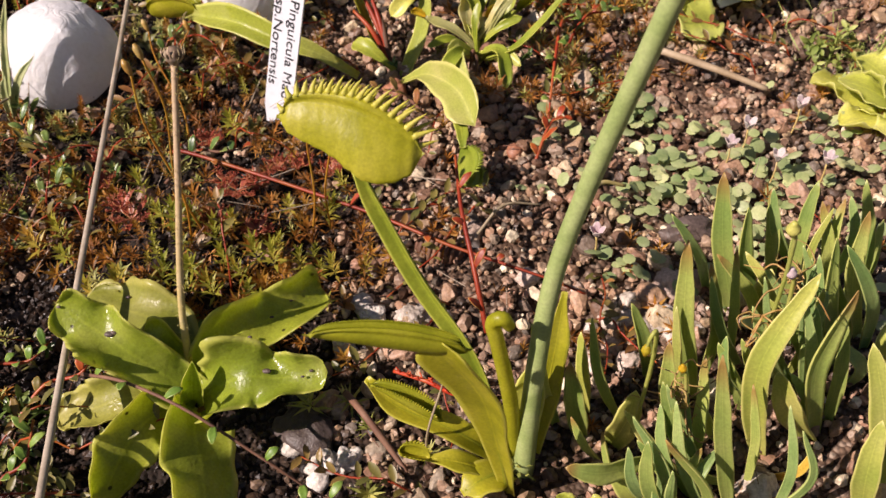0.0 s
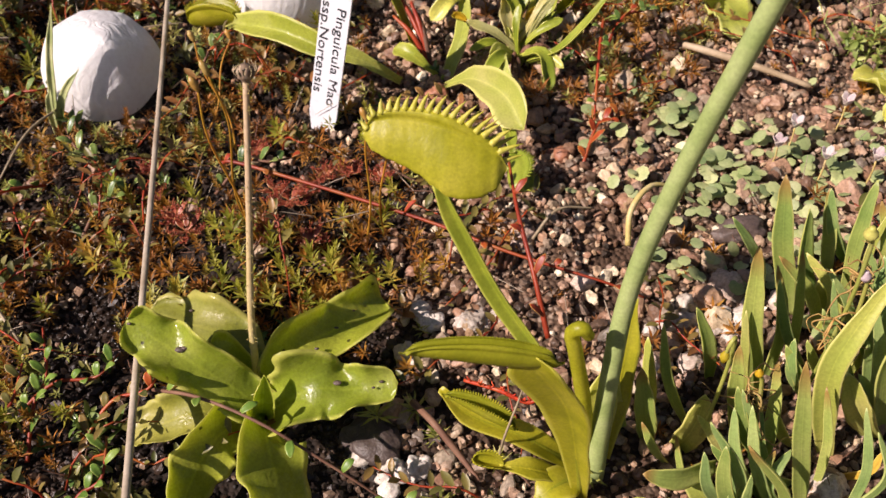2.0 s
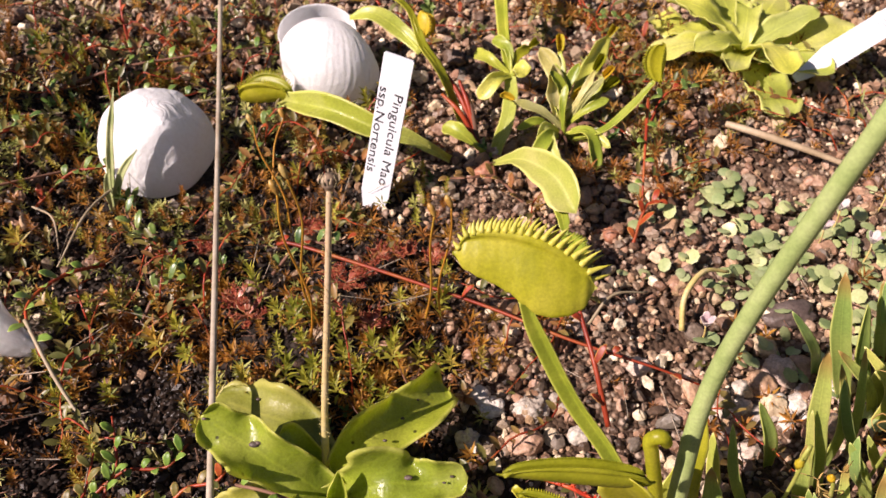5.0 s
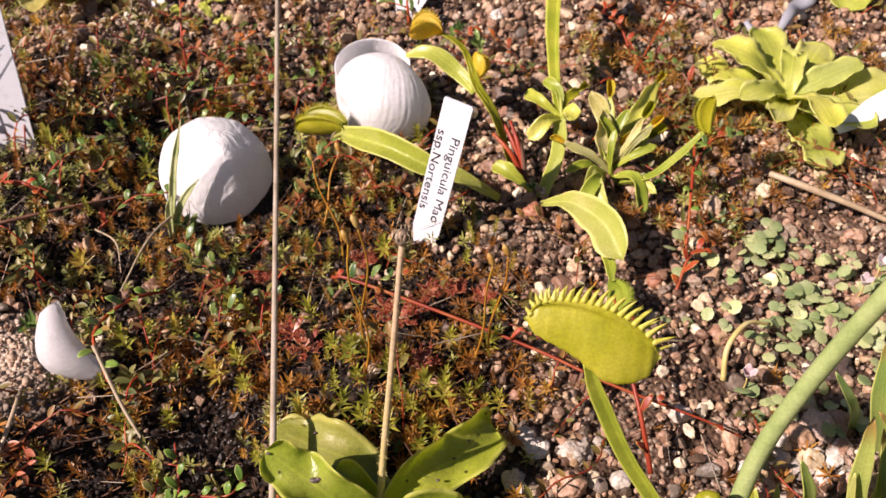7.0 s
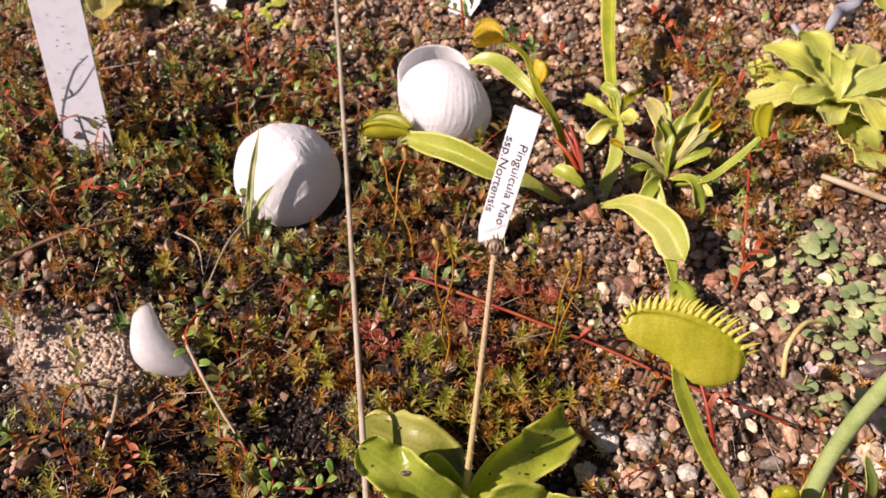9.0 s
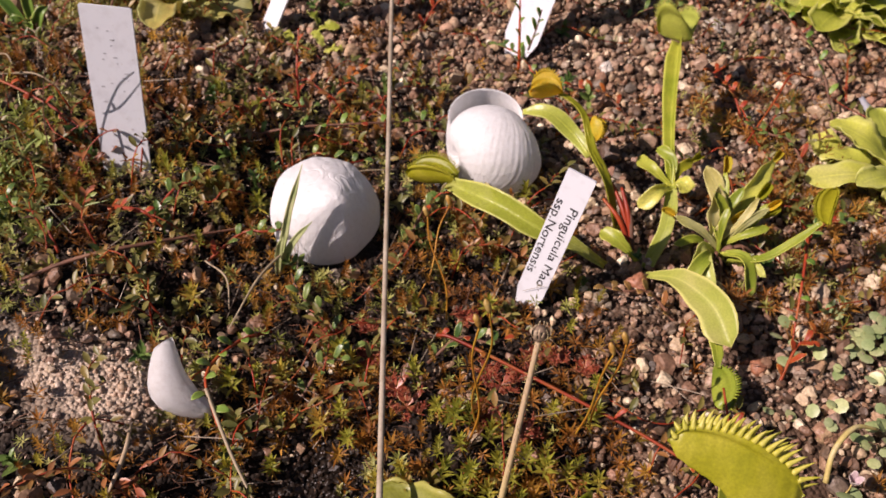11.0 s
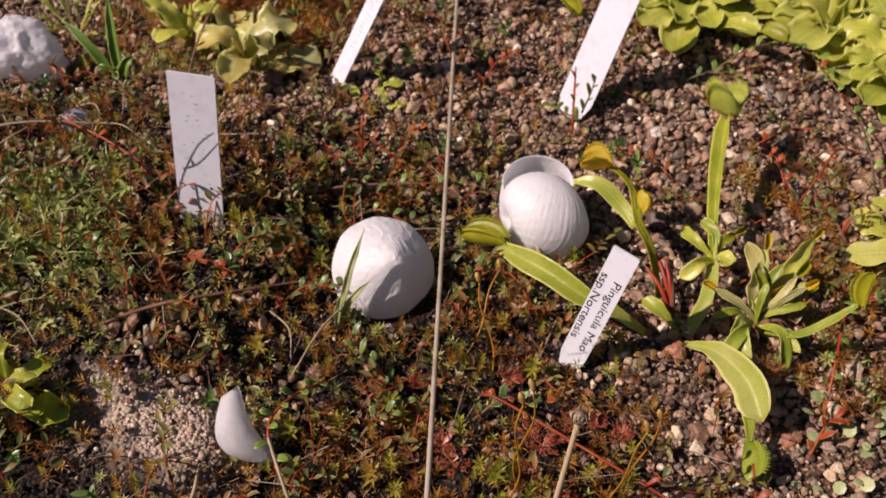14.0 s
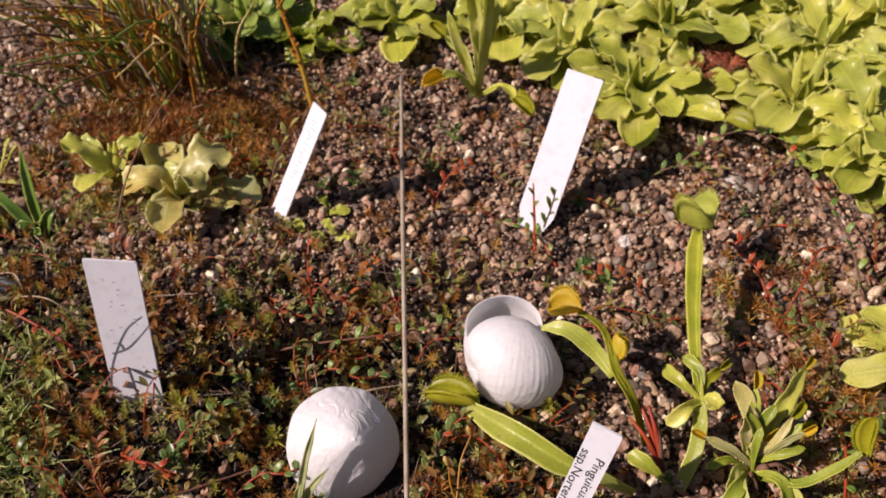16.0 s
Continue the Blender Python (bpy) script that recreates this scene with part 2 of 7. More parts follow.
def stone_material(name, stops):
    m, nt, b = material(name, 0.48, 0.5)
    c = ramp(nt, one_of_many(nt), stops, "LINEAR")
    c = mix(nt, "MULTIPLY", 1.0, c, ramp(nt, noise_tex(nt, 900, 4.0, 0.65), [(0.30, (0.55, 0.52, 0.50)), (0.65, (1.18, 1.16, 1.14))]))
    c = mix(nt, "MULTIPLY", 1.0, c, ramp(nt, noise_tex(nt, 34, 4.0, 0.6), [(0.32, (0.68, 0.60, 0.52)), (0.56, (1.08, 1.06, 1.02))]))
    nt.links.new(c, b.inputs["Base Color"])
    bump(nt, b, noise_tex(nt, 1300, 4.0), 0.45, 0.0006)
    return m


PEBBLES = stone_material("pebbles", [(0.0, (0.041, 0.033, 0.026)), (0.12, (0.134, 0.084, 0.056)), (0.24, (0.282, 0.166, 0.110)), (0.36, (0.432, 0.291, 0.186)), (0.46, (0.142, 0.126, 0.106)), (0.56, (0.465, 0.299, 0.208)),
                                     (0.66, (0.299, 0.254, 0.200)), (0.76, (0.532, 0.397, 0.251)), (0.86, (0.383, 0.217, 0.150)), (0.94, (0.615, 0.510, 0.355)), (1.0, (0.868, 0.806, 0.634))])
PALE_GRIT = stone_material("pale_grit", [(0.0, (0.16, 0.13, 0.11)), (0.25, (0.46, 0.33, 0.24)), (0.5, (0.62, 0.49, 0.37)), (0.75, (0.70, 0.56, 0.47)), (1.0, (0.82, 0.76, 0.68))])
WHITE_STONE = stone_material("white_quartz", [(0.0, (0.42, 0.41, 0.39)), (0.5, (0.55, 0.51, 0.45)), (1.0, (0.66, 0.64, 0.61))])
CRUMBS = stone_material("peat_crumbs", [(0.0, (0.012, 0.008, 0.006)), (0.6, (0.040, 0.024, 0.015)), (0.9, (0.10, 0.060, 0.038)), (1.0, (0.30, 0.22, 0.16))])
DARK_STONE = stone_material("dark_stone", [(0.0, (0.05, 0.04, 0.037)), (1.0, (0.12, 0.09, 0.08))])
RED_STONE = stone_material("reddish_stone", [(0.0, (0.36, 0.15, 0.09)), (1.0, (0.42, 0.20, 0.12))])

m, nt, b = material("peaty_sand", 0.85, 0.25)
peat = ramp(nt, noise_tex(nt, 500, 5.0, 0.7), [(0.3, (0.030, 0.018, 0.011)), (0.7, (0.115, 0.068, 0.042))])
where = nt.nodes.new("ShaderNodeNewGeometry").outputs["Position"]
grains = node(nt, "ShaderNodeTexVoronoi", Scale=620.0)
nt.links.new(where, grains.inputs["Vector"])
tint = nt.nodes.new("ShaderNodeSeparateColor")
nt.links.new(grains.outputs["Color"], tint.inputs[0])
grain = ramp(nt, tint.outputs[0], [(0.0, (0.07, 0.042, 0.028)), (0.35, (0.20, 0.125, 0.080)), (0.7, (0.36, 0.24, 0.165)), (1.0, (0.55, 0.44, 0.34))])
gap = ramp(nt, grains.outputs["Distance"], [(0.35, (1, 1, 1)), (0.75, (0.25, 0.22, 0.20))])
grain = mix(nt, "MULTIPLY", 1.0, grain, gap)
c = mix(nt, "MIX", ramp(nt, noise_tex(nt, 38, 4.0), [(0.40, (0, 0, 0)), (0.58, (0.9,) * 3)]), peat, grain)
# ground goes near-black by the moss share: dark peat, with moss shade put in
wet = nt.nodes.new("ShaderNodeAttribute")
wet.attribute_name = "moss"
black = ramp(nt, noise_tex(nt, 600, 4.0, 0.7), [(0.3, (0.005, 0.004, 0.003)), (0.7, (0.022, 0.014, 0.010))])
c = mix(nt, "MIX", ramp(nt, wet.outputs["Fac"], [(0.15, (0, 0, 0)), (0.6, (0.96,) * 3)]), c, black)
dry = nt.nodes.new("ShaderNodeAttribute")
dry.attribute_name = "sand"
pale = ramp(nt, noise_tex(nt, 1400, 4.0, 0.7), [(0.3, (0.26, 0.18, 0.12)), (0.5, (0.50, 0.39, 0.29)), (0.7, (0.66, 0.56, 0.46))])
c = mix(nt, "MIX", dry.outputs["Fac"], c, pale)
nt.links.new(c, b.inputs["Base Color"])
inv = node(nt, "ShaderNodeMath")
inv.operation = "SUBTRACT"
inv.inputs[0].default_value = 1.0
nt.links.new(grains.outputs["Distance"], inv.inputs[1])
bump(nt, b, inv.outputs[0], 1.0, 0.0012)
damp_share = nt.nodes.new("ShaderNodeAttribute")
damp_share.attribute_name = "damp"
nt.links.new(ramp(nt, damp_share.outputs["Fac"], [(0.2, (0.85,) * 3), (0.8, (0.28,) * 3)]), b.inputs["Roughness"])
SOIL = m

# ---- building helpers ----
rng = np.random.default_rng(7)


def mesh_of(name, bm, mat, smooth=True):
    me = bpy.data.meshes.new(name)
    bmesh.ops.recalc_face_normals(bm, faces=bm.faces[:])
    bm.to_mesh(me)
    bm.free()
    me.materials.append(mat)
    if smooth:
        me.polygons.foreach_set("use_smooth", [True] * len(me.polygons))
    return me


def part(name, bm, mat, parent=None, label="", smooth=True):
    """Links a bmesh as one mesh object under a thing or a part."""
    ob = new(name, mesh_of(name, bm, mat, smooth))
    ob.parent = parent
    return tagged(ob, label)


def thing(name, place, label, category, group="", kind=""):
    ob = new(name)
    ob.empty_display_size = 0.01
    ob.location = place
    return tagged(ob, label, category, group, kind)


def shift(ob_parent, pts):
    o = Vector(ob_parent.location) if ob_parent else Vector()
    return [Vector(p) - o for p in pts]


def spline(pts, n):
    """n points along a smooth curve through pts."""
    pts = [Vector(p) for p in pts]
    if len(pts) == 2:
        return [pts[0].lerp(pts[1], i / (n - 1)) for i in range(n)]
    ext = [pts[0] * 2 - pts[1], *pts, pts[-1] * 2 - pts[-2]]
    out = []
    for i in range(n):
        u = i / (n - 1) * (len(pts) - 1)
        k = min(int(u), len(pts) - 2)
        t = u - k
        p0, p1, p2, p3 = ext[k:k + 4]
        out.append(0.5 * ((2 * p1) + (p2 - p0) * t + (2 * p0 - 5 * p1 + 4 * p2 - p3) * t * t + (3 * p1 - p0 - 3 * p2 + p3) * t ** 3))
    return out


def profile(ws, u):
    x = u * (len(ws) - 1)
    k = min(int(x), len(ws) - 2)
    t = x - k
    t = t * t * (3 - 2 * t)
    return ws[k] * (1 - t) + ws[k + 1] * t


def tube(bm, pts, radii, sides=8, n=0):
    """A round stem along a curve, closed at both ends."""
    c = spline(pts, n or max(6, len(pts) * 5))
    rings = []
    side = None
    for i, p in enumerate(c):
        d = (c[min(i + 1, len(c) - 1)] - c[max(i - 1, 0)]).normalized()
        if side is None:
            side = d.orthogonal().normalized()
        side = (side - d * side.dot(d)).normalized()
        up = d.cross(side)
        r = profile(radii, i / (len(c) - 1))
        rings.append([bm.verts.new(p + (side * math.cos(a) + up * math.sin(a)) * r) for a in (2 * math.pi * k / sides for k in range(sides))])
    for a, b2 in zip(rings, rings[1:]):
        for k in range(sides):
            bm.faces.new((a[k], a[(k + 1) % sides], b2[(k + 1) % sides], b2[k]))
    bm.faces.new(rings[0][::-1])
    bm.faces.new(rings[-1])
    return bm


def ribbon(bm, pts, widths, up=(0, 0, 1), cup=0.25, wave=0.0, waves=3.0, thick=0.0007, n=18, cross=7, twist=0.0, keel=0.0, seed=0, roll=0.0, blunt_end=0.0):
    """A leaf with thickness along a curve: widths from base to tip, cup raises its edges, wave ruffles them, keel folds it."""
    c = spline(pts, n)
    ph = seed * 1.7
    edge = bm.verts.layers.float.get("edge") or bm.verts.layers.float.new("edge")
    top, low = [], []
    for i, p in enumerate(c):
        u = i / (n - 1)
        d = (c[min(i + 1, n - 1)] - c[max(i - 1, 0)]).normalized()
        side = d.cross(Vector(up))
        side = side.normalized() if side.length > 1e-6 else d.orthogonal().normalized()
        nrm = side.cross(d).normalized()
        if twist:
            q = Matrix.Rotation(twist * u, 3, d)
            side, nrm = q @ side, q @ nrm
        w = profile(widths, u)
        if blunt_end and u > 1 - blunt_end:
            w *= math.sqrt(max(0.0, 1 - ((u - 1 + blunt_end) / blunt_end) ** 2))
        w = max(w, 0.00025) / 2
        a, b2 = [], []
        for k in range(cross):
            s = 2 * k / (cross - 1) - 1
            lift = cup * w * s * s + roll * w * s ** 6 + keel * w * abs(s) + wave * w * abs(s) ** 2 * math.sin(waves * 2 * math.pi * u + ph + (1.9 if s > 0 else 0))
            if wave > 0.15:
                lift += 0.35 * wave * w * abs(s) ** 5 * math.sin(waves * 19 * u + ph * 2.3 + (2.6 if s > 0 else 0))
            jag = 1 + 0.05 * math.sin(17 * u + ph + s * 2)
            q = p + side * (s * w * jag) + nrm * lift
            th = thick * (1 - 0.6 * abs(s)) * min(1.0, 0.35 + 3 * min(u, 1 - u))
            a.append(bm.verts.new(q + nrm * th / 2))
            b2.append(bm.verts.new(q - nrm * th / 2))
            a[-1][edge] = b2[-1][edge] = max(0.02, abs(s), 1 - 9 * (1 - u))
        top.append(a)
        low.append(b2)
    for i in range(n - 1):
        for k in range(cross - 1):
            bm.faces.new((top[i][k], top[i][k + 1], top[i + 1][k + 1], top[i + 1][k]))
            bm.faces.new((low[i][k], low[i + 1][k], low[i + 1][k + 1], low[i][k + 1]))
        bm.faces.new((top[i][0], top[i + 1][0], low[i + 1][0], low[i][0]))
        bm.faces.new((top[i][-1], low[i][-1], low[i + 1][-1], top[i + 1][-1]))
    for row, flip in ((0, 1), (n - 1, 0)):
        for k in range(cross - 1):
            q = (top[row][k], low[row][k], low[row][k + 1], top[row][k + 1])
            bm.faces.new(q if flip else q[::-1])
    return bm


def arrays_mesh(name, verts, faces, mat, smooth=True):
    me = bpy.data.meshes.new(name)
    n, k = faces.shape
    me.vertices.add(len(verts))
    me.vertices.foreach_set("co", np.ascontiguousarray(verts, dtype=np.float32).ravel())
    me.loops.add(n * k)
    me.loops.foreach_set("vertex_index", np.ascontiguousarray(faces, dtype=np.int32).ravel())
    me.polygons.add(n)
    me.polygons.foreach_set("loop_start", np.arange(0, n * k, k, dtype=np.int32))
    me.polygons.foreach_set("use_smooth", np.full(n, smooth))
    me.update(calc_edges=True)
    me.materials.append(mat)
    return me


def turns(rx, ry, rz):
    """Rotation matrices from arrays of angles."""
    cx, sx, cy, sy, cz, sz = np.cos(rx), np.sin(rx), np.cos(ry), np.sin(ry), np.cos(rz), np.sin(rz)
    z, o = np.zeros_like(cx), np.ones_like(cx)
    mx = np.stack([o, z, z, z, cx, -sx, z, sx, cx], -1).reshape(-1, 3, 3)
    my = np.stack([cy, z, sy, z, o, z, -sy, z, cy], -1).reshape(-1, 3, 3)
    mz = np.stack([cz, -sz, z, sz, cz, z, z, z, o], -1).reshape(-1, 3, 3)
    return mz @ my @ mx


def scatter(tv, tf, places, rots, scales):
    """Copies of a small shape as one pair of arrays."""
    v = np.einsum("nij,kj->nki", rots, tv) if scales.ndim == 1 else np.einsum("nij,nkj->nki", rots, tv[None] * scales[:, None, :])
    if scales.ndim == 1:
        v = v * scales[:, None, None]
    v = v + places[:, None, :]
    f = tf[None] + (np.arange(len(places)) * len(tv))[:, None, None]
    return v.reshape(-1, 3), f.reshape(-1, tf.shape[1])


def joined(chunks):
    vs, fs, at = [], [], 0
    for v, f in chunks:
        vs.append(v)
        fs.append(f + at)
        at += len(v)
    return np.concatenate(vs), np.concatenate(fs)


def smooth_step(a, b2, x):
    t = np.clip((x - a) / (b2 - a), 0, 1)
    return t * t * (3 - 2 * t)


def wavy(x, y, s):
    """A cheap, smooth, uneven field from -1 to 1."""
    return (np.sin(x * s + 1.3 * np.sin(y * s * 0.7 + 0.5)) + np.sin(y * s * 1.13 + 1.7 * np.sin(x * s * 0.61 + 2.1)) + 0.6 * np.sin((x + y) * s * 2.1 + 0.9)) / 2.6


def height(x, y):
    x, y = np.asarray(x, float), np.asarray(y, float)
    near = np.clip(1.6 - np.hypot(x + 0.08, y - 0.3), 0, 1)
    h = -0.005 + 0.0022 * wavy(x, y, 70) + 0.0012 * wavy(x + 3, y, 190) + 0.003 * wavy(x, y + 1, 22)
    h = h + 0.012 * smooth_step(-0.145, -0.21, x) * smooth_step(0.40, 0.30, y)
    h = h + 0.007 * np.exp(-((x + 0.085) / 0.035) ** 2 - ((y - 0.175) / 0.025) ** 2)
    return h * near


def on_ground(x, y, up=0.0):
    return Vector((x, y, float(height(x, y)) + up))


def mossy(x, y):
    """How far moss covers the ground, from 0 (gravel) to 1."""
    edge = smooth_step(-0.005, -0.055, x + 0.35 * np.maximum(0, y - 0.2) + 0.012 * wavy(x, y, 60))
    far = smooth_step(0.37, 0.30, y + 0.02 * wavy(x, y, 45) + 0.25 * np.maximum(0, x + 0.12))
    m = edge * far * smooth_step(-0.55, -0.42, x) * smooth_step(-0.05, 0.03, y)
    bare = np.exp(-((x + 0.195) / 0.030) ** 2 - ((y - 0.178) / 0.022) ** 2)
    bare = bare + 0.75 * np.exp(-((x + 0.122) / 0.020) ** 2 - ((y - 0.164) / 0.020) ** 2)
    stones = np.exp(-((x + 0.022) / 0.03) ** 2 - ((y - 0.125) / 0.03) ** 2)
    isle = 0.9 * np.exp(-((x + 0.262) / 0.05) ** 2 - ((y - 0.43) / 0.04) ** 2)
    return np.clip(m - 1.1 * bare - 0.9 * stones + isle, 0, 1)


def sandy(x, y):
    """Bare pale sand between the moss."""
    return np.clip(1.5 * np.exp(-((x + 0.200) / 0.034) ** 2 - ((y - 0.176 + 0.004 * wavy(x, y, 90)) / 0.020) ** 2) - 0.30 + 0.25 * wavy(x, y, 160) + 0.25 * wavy(x + 2, y, 330), 0, 1)


def wet(x, y):
    """A bare, wet black hollow in the moss."""
    return np.exp(-((x + 0.119 + 0.004 * wavy(x, y, 140)) / 0.014) ** 2 - ((y - 0.160) / 0.016) ** 2)


def sparse(x, y):
    """Where the moss grows thin over black peat."""
    return np.clip(np.exp(-((x + 0.076) / 0.026) ** 2 - ((y - 0.207) / 0.014) ** 2) + np.exp(-((x + 0.108) / 0.018) ** 2 - ((y - 0.140) / 0.016) ** 2), 0, 1)


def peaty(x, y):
    """Wet black peat where hardly a stone shows; its strip behind the butterwort stands in for shade."""
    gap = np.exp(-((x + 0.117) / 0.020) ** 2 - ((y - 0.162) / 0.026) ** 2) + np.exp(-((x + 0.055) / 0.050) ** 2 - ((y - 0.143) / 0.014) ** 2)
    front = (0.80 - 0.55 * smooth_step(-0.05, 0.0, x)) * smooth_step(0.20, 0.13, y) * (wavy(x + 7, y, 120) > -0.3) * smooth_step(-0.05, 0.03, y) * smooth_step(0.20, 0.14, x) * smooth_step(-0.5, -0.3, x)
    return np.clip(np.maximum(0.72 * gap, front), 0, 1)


# ---- the ground: one sheet, fine where it is seen ----
def axis(lo, hi, step, far):
    core = np.arange(lo, hi + step / 2, step)
    grow = np.cumsum(step * 1.35 ** np.arange(1, 40))
    grow = grow[grow < far]
    return np.concatenate([lo - grow[::-1], core, hi + grow])


gx, gy = axis(-0.46, 0.24, 0.0035, 60), axis(0.02, 0.68, 0.0035, 60)
GX, GY = np.meshgrid(gx, gy)
gv = np.stack([GX, GY, height(GX, GY)], -1).reshape(-1, 3)
ny, nx = GX.shape
idx = np.arange(nx * ny).reshape(ny, nx)
gf = np.stack([idx[:-1, :-1], idx[:-1, 1:], idx[1:, 1:], idx[1:, :-1]], -1).reshape(-1, 4)
ground = new("ground", arrays_mesh("ground", gv, gf, SOIL))
# share of near-black ground: moss, peat and the shade put in with them
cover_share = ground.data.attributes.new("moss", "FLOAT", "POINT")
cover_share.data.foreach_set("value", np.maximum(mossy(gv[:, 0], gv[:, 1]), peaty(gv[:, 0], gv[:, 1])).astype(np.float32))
sand_share = ground.data.attributes.new("sand", "FLOAT", "POINT")
sand_share.data.foreach_set("value", sandy(gv[:, 0], gv[:, 1]).astype(np.float32))
damp = ground.data.attributes.new("damp", "FLOAT", "POINT")
damp.data.foreach_set("value", np.clip(wet(gv[:, 0], gv[:, 1]) * 1.3, 0, 1).astype(np.float32))
tagged(ground, "dark peaty sand covered with gravel and moss", "ground", kind="structure")


# ---- kinds of things ----
def frame_of(origin, x_dir, z_hint):
    """A pose whose x runs along x_dir and whose z lies nearest to z_hint."""
    x = Vector(x_dir).normalized()
    y = Vector(z_hint).cross(x).normalized()
    z = x.cross(y)
    return Matrix(((x.x, y.x, z.x, origin[0]), (x.y, y.y, z.y, origin[1]), (x.z, y.z, z.z, origin[2]), (0, 0, 0, 1)))


def lobe_point(u, v, side, L, W, gape, hang=0.30):
    """A place on a trap's lobe: u along the hinge, v from hinge to rim."""
    s = max(0.0, math.sin(math.pi * min(max(u, 0), 1) ** 1.35)) ** 0.37
    sag = hang * W * s * (0.50 + 0.80 * u)
    puff = 0.30 * W * s * math.sin(math.pi * min(1, v * 0.93 + 0.02)) ** 0.8
    return Vector(((u - 0.5) * L * (1 - 0.10 * v), side * (puff + gape * W * s * v ** 1.6), W * s * v - sag))


def big_trap(parent, m, L, rim, hinge, deep, teeth, tooth, mat):
    """A large snap trap seen in full: rim and hinge give its outline along its length, deep how far the lobes bulge."""
    hub = None

    def at(u, v, side):
        lo, hi = profile(hinge, u), profile(rim, u)
        tall = hi - lo
        puff = deep * tall * math.sin(math.pi * min(1, 0.06 + 0.80 * v)) ** 0.7
        puff += 0.16 * tall * max(0.0, min(1.0, (v - 0.83) / 0.06)) * (1.15 - 0.75 * u)
        return Vector(((u - 0.5) * L, side * L * puff, L * (lo + tall * v)))
    for side in (1, -1):
        bm = bmesh.new()
        nu, nv = 44, 22
        grid = [[[bm.verts.new(at(0.5 - 0.5 * math.cos(math.pi * i / (nu - 1)), j / (nv - 1), side) - Vector((0, side * th * 0.012 * L, 0))) for j in range(nv)] for i in range(nu)] for th in (0, 1)]
        for rows in grid:
            for i in range(nu - 1):
                for j in range(nv - 1):
                    bm.faces.new((rows[i][j], rows[i + 1][j], rows[i + 1][j + 1], rows[i][j + 1]))
        for j in (0, nv - 1):
            for i in range(nu - 1):
                bm.faces.new((grid[0][i][j], grid[0][i + 1][j], grid[1][i + 1][j], grid[1][i][j]))
        bmesh.ops.transform(bm, matrix=m, verts=bm.verts[:])
        lobe = part("trap" if hub is None else "lobe", bm, mat, hub or parent)
        hub = hub or lobe
        bm = bmesh.new()
        for k in range(teeth):
            u = 0.035 + 0.955 * (k + (0.5 if side > 0 else 0.0)) / teeth
            p = at(u, 1.0, side)
            run = at(min(1, u + 0.03), 1.0, side) - at(u - 0.03, 1.0, side)
            d = Vector((-run.z, 0, run.x)).normalized() + Vector((0.16 + 0.35 * u, side * 0.10, 0.10))
            d.normalize()
            ln = tooth * (0.45 + 0.75 * u) * (0.85 + 0.3 * ((k * 7) % 5) / 5) * (1 - 0.5 * max(0.0, u - 0.9) / 0.1)
            base = 0.47 * L / teeth
            tube(bm, [p - d * base * 0.8, p + d * ln * 0.45, p + d * ln + Vector((ln * 0.12, 0, 0))], [base, base * 0.55, base * 0.06], 6, 7)
        bmesh.ops.transform(bm, matrix=m, verts=bm.verts[:])
        part("teeth", bm, TOOTH, hub, "pale pointed teeth")
    return hub


def trap(parent, m, L, W, gape=0.12, teeth=15, tooth=0.004, mat=None, name="trap", hang=0.30, flare=0.20):
    """A flytrap's snap trap: two lobes under one part, with a comb of teeth on each."""
    mat = mat or LOBE
    hub = None
    for side in (1, -1):
        bm = bmesh.new()
        nu, nv = 26, 13
        grid = []
        for th in (0.0, 1.0):
            rows = []
            for i in range(nu):
                row = []
                for j in range(nv):
                    u, v = i / (nu - 1), j / (nv - 1)
                    p = lobe_point(u, v, side, L, W, gape, hang)
                    p.y -= side * th * 0.055 * W * (1 - 0.4 * v)
                    if v > 0.74:
                        p.y += side * flare * W * min(1.0, (v - 0.74) / 0.14)
                    row.append(bm.verts.new(p))
                rows.append(row)
            grid.append(rows)
        for a, rows in enumerate(grid):
            for i in range(nu - 1):
                for j in range(nv - 1):
                    bm.faces.new((rows[i][j], rows[i + 1][j], rows[i + 1][j + 1], rows[i][j + 1]))
        for i in range(nu - 1):
            bm.faces.new((grid[0][i][-1], grid[0][i + 1][-1], grid[1][i + 1][-1], grid[1][i][-1]))
            bm.faces.new((grid[0][i][0], grid[1][i][0], grid[1][i + 1][0], grid[0][i + 1][0]))
        bmesh.ops.transform(bm, matrix=m, verts=bm.verts[:])
        lobe = part(name if hub is None else "lobe", bm, mat, hub or parent)
        if hub is None:
            hub = lobe
        bm = bmesh.new()
        for k in range(teeth):
            u = 0.05 + 0.90 * (k + (0.5 if side > 0 else 0.0)) / teeth
            p = lobe_point(u, 0.98, side, L, W, gape, hang)
            p.y += side * flare * W * 0.9
            ln = tooth * (0.45 + 0.55 * math.sin(math.pi * u) ** 0.7) * (0.85 + 0.3 * ((k * 7) % 5) / 5)
            d = Vector(((u - 0.85) * 1.1 + 3.0 * max(0.0, u - 0.72), side * 0.14, 1.0)).normalized()
            tube(bm, [p - d * 0.04 * W, p + d * ln * 0.5 + Vector((0, side * ln * 0.06, 0)), p + d * ln], [min(0.070 * W, 0.38 * L / teeth, tooth * 0.40), min(0.036 * W, 0.22 * L / teeth, tooth * 0.24), 0.003 * W], 6, 6)
        bmesh.ops.transform(bm, matrix=m, verts=bm.verts[:])
        part("teeth", bm, mat, hub)
    return hub


